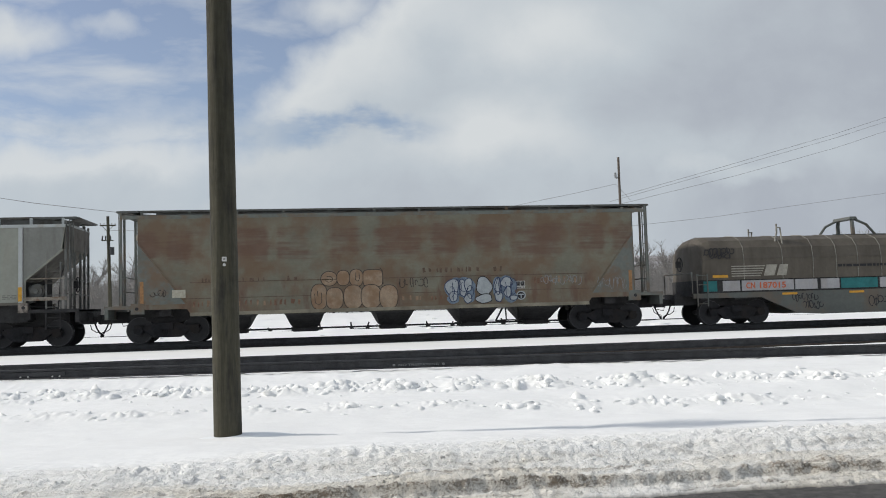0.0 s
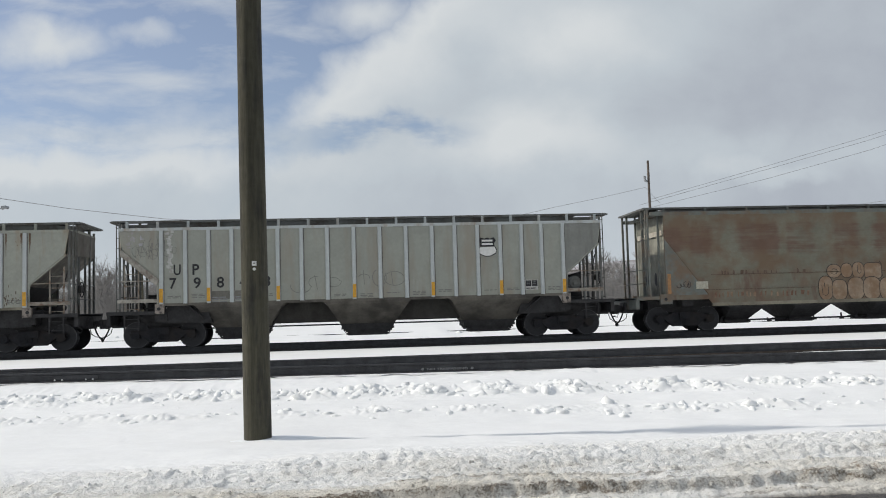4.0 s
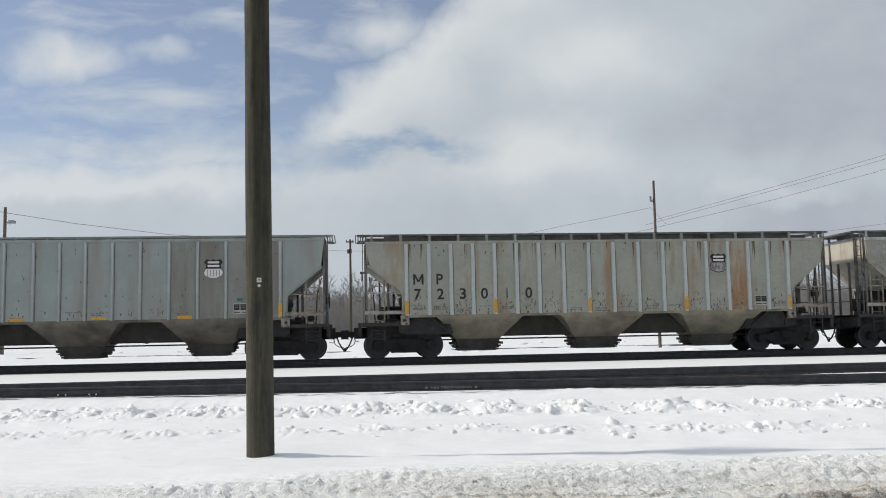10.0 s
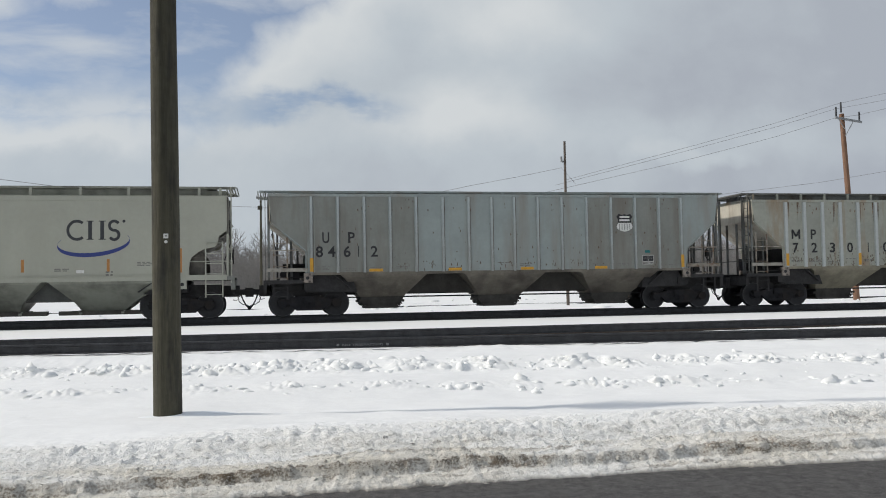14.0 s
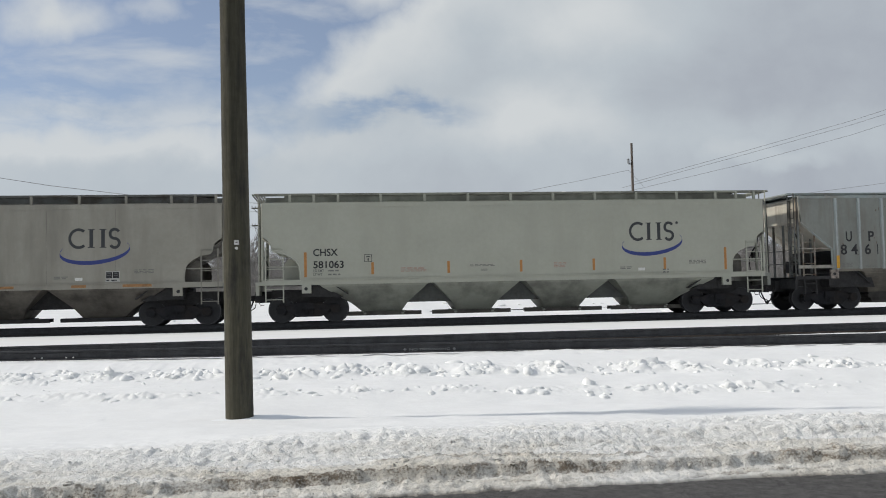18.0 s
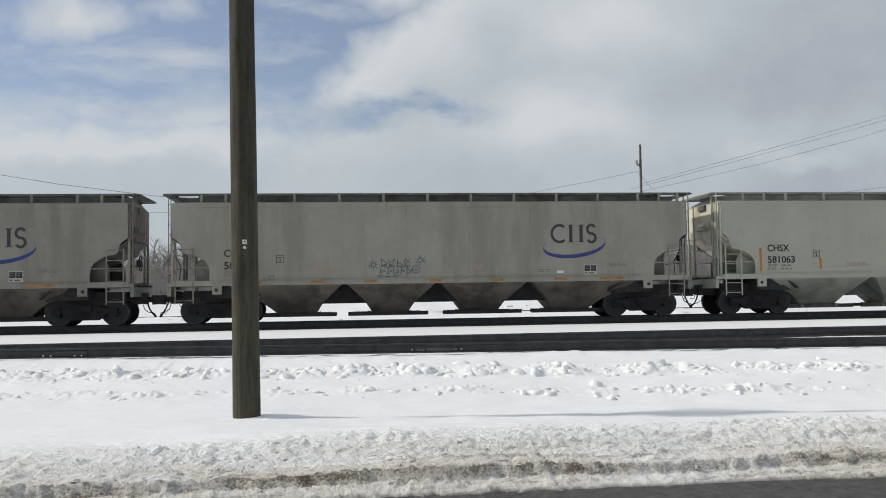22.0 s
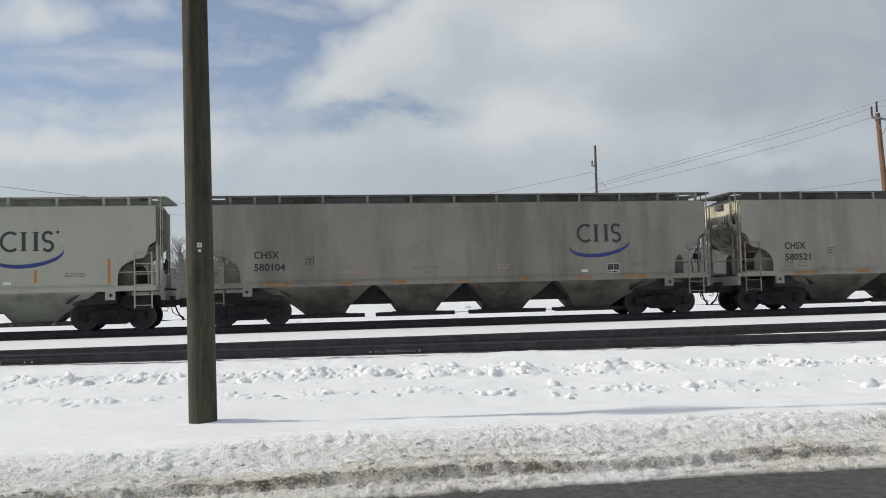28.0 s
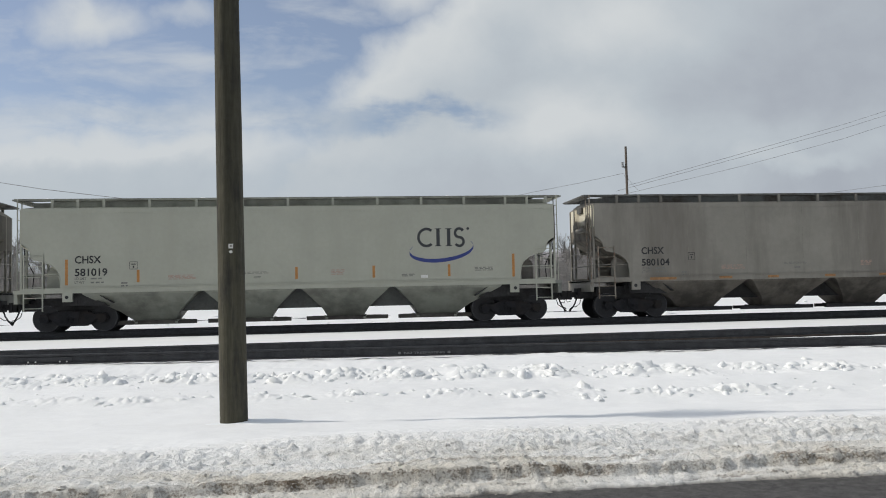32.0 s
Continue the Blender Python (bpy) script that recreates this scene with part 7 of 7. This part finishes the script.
SPARE = lambda x: 16.93 - 0.129 * x if x > -13 else 16.93 + 0.129 * 13 - 0.02 * (x + 13)
t1 = thing("spare_rail", "rusty spare rail lying in the snow beside the tracks", "rail", kind="structure")
rail_run([(x, SPARE(x)) for x in [-60] + [-13 + 2 * k for k in range(16)] + [30]], RAIL_Z, t1)
t2 = track("rusty yard track rails half buried in snow", lambda x: 20.62 + 0.023 * max(-30, min(40, x)), RAIL_Z, True, -13, 18, False, buried=0.17)
beam = Shape()
beam.loft([[(x, 19.87 + 0.023 * max(-30, min(40, x)) + dy, z) for dy, z in ((-0.10, 0.30), (0.16, 0.30), (0.16, 0.421), (-0.10, 0.421))] for x in [-60, -30] + [-24 + 4 * k for k in range(16)] + [40, 80]])
part("timber", beam, M_TIE, t2, "dark timber under the rail")
track("dark running track under the train", lambda x: TRACK_Y, RAIL_Z, True, -22, 32, True)
track("far yard track in the snow behind the train", lambda x: 50.0, 0.56, False, -30, -29, False)

# joint bar with its bolts, and a faded painted line of writing on the near rail
jb = thing("joint_bar", "steel rail joint bar with four pale bolts", "rail joint")
yj = SPARE
part("bar", Shape().slab([(-0.46, -0.13), (0.46, -0.13), (0.46, -0.055), (-0.46, -0.055)], -0.03, -0.012), M_RAIL, jb)
for dx in (-0.36, -0.22, 0.23, 0.36):
    part("bolt", Shape().disc((dx, -0.135), 0.014, -0.052, -0.03, 8), M_WHITE, jb)
jb.matrix_basis = pose(-5.17, yj(-5.17), RAIL_Z, 0, 0, math.degrees(math.atan(-0.129)))
wr = thing("painted_writing", "faded pale writing painted along the rail web", "painted mark")
lettering("NO TRESPASSING", -0.38, -0.140, 0.040, M_CHALK, wr, width=0.76, y=-0.016, name="letters")
for x in (-0.46, 0.46):
    part("round_mark", Shape().slab(blob(x, -0.120, 0.028, 0.024, 12), -0.020, -0.014), M_CHALK, wr)
wr.matrix_basis = pose(1.78, yj(1.78), RAIL_Z, 0, 0, math.degrees(math.atan(-0.129)))


# ---- poles and wires ----
def near_pole():
    p = thing("utility_pole", "thick dark weathered wooden utility pole in snow", "utility pole")
    s = Shape()
    n = 40
    rings = []
    for k in range(60):
        t = k / 59
        z = -0.4 + 10.4 * t
        r = 0.176 - 0.030 * t
        rings.append([((r + 0.004 * noise.noise((3 * math.cos(a), 3 * math.sin(a), z * 0.7))) * math.cos(a) - 0.008 * z, (r + 0.004 * noise.noise((3 * math.cos(a), 3 * math.sin(a), z * 0.7 + 9))) * math.sin(a), z) for a in [2 * math.pi * i / n for i in range(n)]])
    s.loft(rings)
    part("shaft", s, M_POLE, p, smooth=True)
    tag = Shape().box(-0.028, 0.028, -0.185, -0.165, 2.205, 2.262)
    part("tag_plate", tag, M_WHITE, p, "small pale metal tag")
    part("tag_mark", Shape().box(-0.012, 0.014, -0.1885, -0.170, 2.226, 2.242), M_PRINT, p)
    part("tag_plate", Shape().slab(blob(0.0, 2.162, 0.020, 0.019, 10), -0.185, -0.165), M_WHITE, p, "small white tag")
    p.matrix_basis = pose(-1.19, 11.66, snow_z(-1.19, 11.66) + 0.0)
    return p


near_pole()
# packed hump of snow at the pole's foot
hump = Shape()
hn = 24
hump.loft([[(-1.19 + 0.25 + (0.10 + 0.42 * q) * math.cos(a) * 1.3, 11.64 + (0.1 + 0.30 * q) * math.sin(a), snow_z(-1.0, 11.6) + 0.05 * (1 - q * q) - 0.012) for a in [2 * math.pi * i / hn for i in range(hn)]] for q in (0.0, 0.3, 0.55, 0.8, 1.0)])
solid("snow_hump", hump, M_SNOW, "low hump of snow at the foot of the pole", "snow", smooth=True)


def far_pole(x, y, height, label, arm=0, lean=0.0, lamp=False, transformer=False, r=0.15, turn=0, material=None, short=False, knob=False, drop=1.0):
    p = thing("utility_pole", label, "utility pole")
    material = material or M_POLEFAR
    part("shaft", Shape().rod([(0, 0, -0.4), (lean * 0.5, 0, height * 0.5), (lean, 0, height)], r, 10, r * 0.7), material, p)
    if knob:
        part("insulator", Shape().rod([(-0.09, 0, height - 1.15), (-0.20, 0, height - 1.12), (-0.22, 0, height - 0.86)], 0.07, 8), M_METAL, p, "pale insulator")
    if short:
        part("crossarm", Shape().box(-0.30, 0.24, -0.05, 0.05, height - 0.22, height - 0.14), material, p)
        part("crossarm", Shape().box(-0.22, 0.10, -0.14, -0.05, height - 1.0, height - 0.72), material, p)
        for dx in (-0.26, 0.18):
            part("insulator", Shape().rod([(dx, 0, height - 0.14), (dx, 0, height - 0.02)], 0.03, 6), M_SLATE, p)
    for k in range(0 if short else arm):
        z = height - 0.6 - 1.2 * k
        part("crossarm", Shape().box(lean - 0.50, lean + 0.50, -0.05, 0.05, z - 0.04, z + 0.04), material, p)
        for dx in (-0.46, -0.24, 0.24, 0.46):
            part("insulator", Shape().rod([(lean + dx, 0, z + 0.03), (lean + dx, 0, z + 0.15)], 0.03, 6), M_METAL, p)
        part("brace", Shape().rod([(lean - 0.4, -0.08, z), (lean, -0.12, z - 0.4), (lean + 0.4, -0.08, z)], 0.02, 4), material, p)
    if lamp:
        part("lamp_arm", Shape().rod([(lean, 0, height - drop), (lean + 0.28, -0.1, height - drop + 0.14)], 0.04, 6), M_METAL, p)
        part("lamp_head", Shape().rod([(lean + 0.24, -0.1, height - drop + 0.10), (lean + 0.44, -0.1, height - drop + 0.14), (lean + 0.62, -0.1, height - drop + 0.10)], 0.13, 8, 0.08), M_METAL, p)
    if transformer:
        part("crossarm", Shape().box(lean - 0.42, lean + 0.36, -0.05, 0.05, height - 1.62, height - 1.56), material, p)
        for dx in (-0.34, -0.12, 0.20):
            part("cutout_switch", Shape().rod([(lean + dx, -0.1, height - 1.56), (lean + dx * 0.9, -0.12, height - 1.28)], 0.045, 6), M_SLATE, p)
        part("transformer", Shape().rod([(lean + 0.30, -0.2, height - 2.55), (lean + 0.30, -0.2, height - 2.05)], 0.15, 10), M_SLATE, p)
    p.matrix_basis = pose(x, y, snow_z(x, y), 0, 0, turn)
    return p


def power_pole(x, y):
    p = thing("power_pole", "brown wooden power pole with a crossarm and insulators", "utility pole")
    part("shaft", Shape().rod([(0, 0, -0.4), (-0.28, 0, 5.5), (-0.58, 0, 11.25)], 0.19, 12, 0.14), M_POLERED, p)
    part("crossarm", Shape().slab([(-1.15, 10.93), (0.62, 10.68), (0.62, 10.80), (-1.15, 11.05)], -0.24, -0.12), M_METAL, p)
    part("brace", Shape().rod([(0.05, -0.18, 10.75), (-0.5, -0.2, 9.9)], 0.03, 4), M_METAL, p)
    part("brace", Shape().rod([(-0.95, -0.18, 10.95), (-0.55, -0.2, 10.3)], 0.03, 4), M_METAL, p)
    for dx, z in ((-1.08, 11.0), (0.48, 10.75), (-0.74, 11.3)):
        part("insulator", Shape().rod([(dx, -0.18, z), (dx, -0.18, z + 0.2), (dx, -0.18, z + 0.62)], 0.06, 8, 0.05), M_SLATE, p)
    p.matrix_basis = pose(x, y, snow_z(x, y))
    return p


far_pole(16.5, 47.5, 9.2, "plain brown wooden pole in the snow", r=0.09, knob=True)
far_pole(-20.0, 53.6, 8.4, "brown wooden pole with a small street lamp", lamp=True, r=0.12)
far_pole(-13.6, 61.0, 7.0, "dark wooden pole with crossarms, switches and a transformer", arm=1, transformer=True, lean=-0.15, r=0.13, material=M_POLE)
far_pole(5.30, 63.0, 7.853 - snow_z(5.3, 63.0), "reddish wooden pole with a street lamp on a short arm", lamp=True, lean=-0.36, r=0.10, drop=0.42, material=M_POLEFAR)
far_pole(-9.5, 61.5, 7.827 - snow_z(-9.5, 61.5), "dark wooden pole with crossarms, switches and a transformer", arm=1, transformer=True, lean=-0.15, r=0.13, material=M_POLE)
far_pole(-0.22, 63.0, 8.118 - snow_z(-0.22, 63.0), "dark wooden pole with short crossarms", arm=1, short=True, r=0.10, material=M_POLE)
far_pole(-4.8, 62.0, 7.1, "dark wooden pole with two crossarms", arm=2, lean=-0.1, r=0.13, material=M_POLE)
power_pole(34.85, 48.0)


def wire(a, b, sag, r=0.010):
    s = Shape()
    a, b = Vector(a), Vector(b)
    pts = [a.lerp(b, k / 16) - Vector((0, 0, sag * 4 * (k / 16) * (1 - k / 16))) for k in range(17)]
    s.rod(pts, r, 4)
    solid("wire", s, M_WIRE, "thin dark overhead wire", "wire", group="overhead wires")


def switch_frame(x, y):
    """Dark steel frame with a crossbar and hanging insulators."""
    p = thing("switch_frame", "dark steel frame with a crossbar and hanging insulators", "utility frame")
    for dx, h in ((0.0, 5.5), (1.05, 5.85), (2.15, 5.5)):
        part("post", Shape().rod([(dx, 0, -0.3), (dx, 0, h)], 0.075, 8), M_UNDER, p)
    part("crossbar", Shape().box(-0.5, 2.25, -0.08, 0.08, 5.3, 5.45), M_UNDER, p)
    for dx in (-0.35, 0.75, 1.95):
        part("insulator", Shape().rod([(dx, -0.1, 5.3), (dx, -0.1, 4.72)], 0.05, 6), M_UNDER, p)
    part("lower_bar", Shape().box(0.55, 0.95, -0.06, 0.06, 4.72, 4.80), M_UNDER, p)
    part("lower_bar", Shape().box(1.75, 2.4, -0.06, 0.06, 4.66, 4.74), M_UNDER, p)
    p.matrix_basis = pose(x, y, snow_z(x, y) - 0.45)


switch_frame(1.0, 72.0)


# the line over the yard climbs to the tall pole; slopes as seen from the road
def yard_wire(pts, y, r=0.010):
    s = Shape()
    s.rod([(a * y, y, EYE_Z + e * y) for a, e in pts], r, 4)
    solid("wire", s, M_WIRE, "thin dark overhead wire", "wire", group="overhead wires")


yard_wire([(0.347, 0.1245), (0.4912, 0.1624), (0.62, 0.197), (0.7111, 0.2242), (0.7807, 0.2394), (1.1, 0.30)], 48.0)
yard_wire([(0.335, 0.1185), (0.4910, 0.1583), (0.62, 0.192), (0.7043, 0.2168), (0.7801, 0.2306), (1.1, 0.275)], 47.9)
yard_wire([(0.325, 0.1105), (0.4905, 0.1472), (0.62, 0.180), (0.7035, 0.2053), (0.7377, 0.2101), (0.7794, 0.2196), (1.1, 0.25)], 48.1)
yard_wire([(0.34, 0.088), (0.46, 0.0985), (0.5769, 0.1122), (0.68, 0.124), (0.7743, 0.1389), (1.1, 0.19)], 48.2)
yard_wire([(0.17, 0.104), (0.236, 0.118), (0.29, 0.128), (0.343, 0.139), (0.36, 0.120)], 47.5, 0.010)
yard_wire([(-0.60, 0.185), (-0.374, 0.1375), (-0.30, 0.125), (-0.20, 0.112), (-0.08, 0.104)], 53.6, 0.016)
wire((-14.0, 61.0, 7.3), (-9.6, 61.5, 7.4), 0.1, 0.012)
wire((-9.6, 61.5, 7.4), (-4.9, 62.0, 7.4), 0.1, 0.012)
wire((-4.9, 62.0, 7.4), (14, 66, 7.6), 0.2, 0.012)


# ---- far side of the yard ----
def bare_tree_meshes(seed, height):
    rng = random.Random(seed)
    trunk, crown = Shape(), Shape()

    def grow(p, d, length, r, level):
        q = p + d * length
        mid = p.lerp(q, 0.5) + Vector((rng.gauss(0, 1), rng.gauss(0, 1), 0)) * length * 0.05
        (trunk if level < 2 else crown).rod([p, mid, q], r, 5 if level < 2 else 3, r * 0.6)
        if level == 4:
            return
        for k in range(rng.choice((3, 4, 5)) if level else 6):
            t = rng.uniform(0.35, 1.0)
            base = p.lerp(q, t)
            nd = (d + Vector((rng.gauss(0, 0.5), rng.gauss(0, 0.5), rng.uniform(-0.05, 0.45)))).normalized()
            grow(base, nd, length * rng.uniform(0.45, 0.7), r * 0.5, level + 1)

    grow(Vector((0, 0, -0.2)), Vector((0, 0, 1)), height * 0.42, height * 0.02, 0)
    return trunk.mesh("trunk", M_BARK), crown.mesh("crown", M_TWIG)


TREES = []
for k in range(4):
    t = thing("bare_tree", "leafless grey-brown winter tree", "tree", "bare trees behind the yard")
    tm, cm = bare_tree_meshes(30 + k, 6.5 + k * 0.5)
    part("trunk", tm, M_BARK, t)
    part("crown", cm, M_TWIG, t)
    TREES.append(t)
rng = random.Random(77)
for k in range(150):
    x = -58 + 1.0 * k + rng.uniform(-0.6, 0.6)
    y = rng.uniform(76, 100)
    m = pose(x, y, snow_z(x, y), 0, 0, rng.uniform(0, 360))
    src = TREES[k % 4]
    if k < 4:
        src.matrix_basis = m
    else:
        copy_thing(src, m)


def far_thicket():
    """Dense far woods: upright twiggy stems too many to count."""
    rng = random.Random(9)
    s = Shape()
    for k in range(52000):
        x = rng.uniform(-72, 105)
        y = rng.uniform(72, 112)
        z = snow_z(x, y) - 0.1
        h = (2.2 + 3.0 * rng.random() ** 1.3) * (0.85 + 0.45 * noise.noise((x * 0.06, 0, 7)) + 0.22 * noise.noise((x * 0.45, y * 0.2, 17)))
        dx, dy = rng.gauss(0, 0.14) * h, rng.gauss(0, 0.10) * h
        w = rng.uniform(0.010, 0.030)
        s.add([(x - w, y, z), (x + w, y, z), (x, y + w, z), (x + dx, y + dy, z + h * 0.94)], [(0, 1, 3), (1, 2, 3), (2, 0, 3)])
        # fine twigs fan out towards a rounded crown
        for j in range(9):
            t = rng.uniform(0.22, 0.92)
            p = Vector((x + dx * t, y + dy * t, z + h * t))
            side = rng.gauss(0, 0.22) * h * (1.1 - 0.6 * t)
            e = p + Vector((side, rng.gauss(0, 0.1) * h, rng.uniform(0.02, 0.22) * h - abs(side) * 0.12))
            v = 0.003 + w * rng.uniform(0.25, 0.5)
            s.add([(p.x - v, p.y, p.z - v), (p.x + v, p.y, p.z + v), tuple(e)], [(0, 1, 2)])
    return s


solid("far_thicket", far_thicket(), M_TWIG, "dense leafless thicket behind the rail yard", "woods", kind="stuff")


def hill():
    s = Shape()
    rows = []
    for k in range(120):
        x = -700 + 1400 * k / 119
        h = 13 + 9 * noise.noise((x * 0.004, 1.0, 0)) + 3 * noise.noise((x * 0.02, 4.0, 0)) + (10 if x > 60 else 0) * min(1, max(0, (x - 60) / 90))
        rows.append([(x, 360, 0), (x, 400, h * 0.6), (x, 470, h), (x, 560, h * 0.8)])
    s.loft(rows, caps=False)
    return s


solid("far_hill", hill(), M_HILL, "low snowy wooded hill far behind", "hill", kind="structure", smooth=True)


# ---- movement ----
def travelled(t):
    ts, ss = zip(*[q for q in TRAVEL if q[0] == int(q[0])])
    return float(np.interp(t, ts, ss))


def motions():
    walk(clouds, [(t, pose(SKY_FAR * drift, SKY_FAR, EYE_Z)) for t, drift in ((0.0, -0.026), (8.0, -0.016), (16.0, 0.0), (24.0, 0.022), (32.0, 0.048))])
    for car, centre in TRAVEL_KEYS:
        walk(car, [(t, pose(centre + s, TRACK_Y, RAIL_Z)) for t, s in TRAVEL if t == int(t)])
    ticks = [k / 10 for k in range(321)]
    turns = [math.degrees(travelled(t) / WHEEL_R) for t in ticks]
    for w, x in WHEELSETS:
        walk(w, [(t, pose(x, 0, WHEEL_R, 0, a, 0)) for t, a in zip(ticks, turns)])


motions()
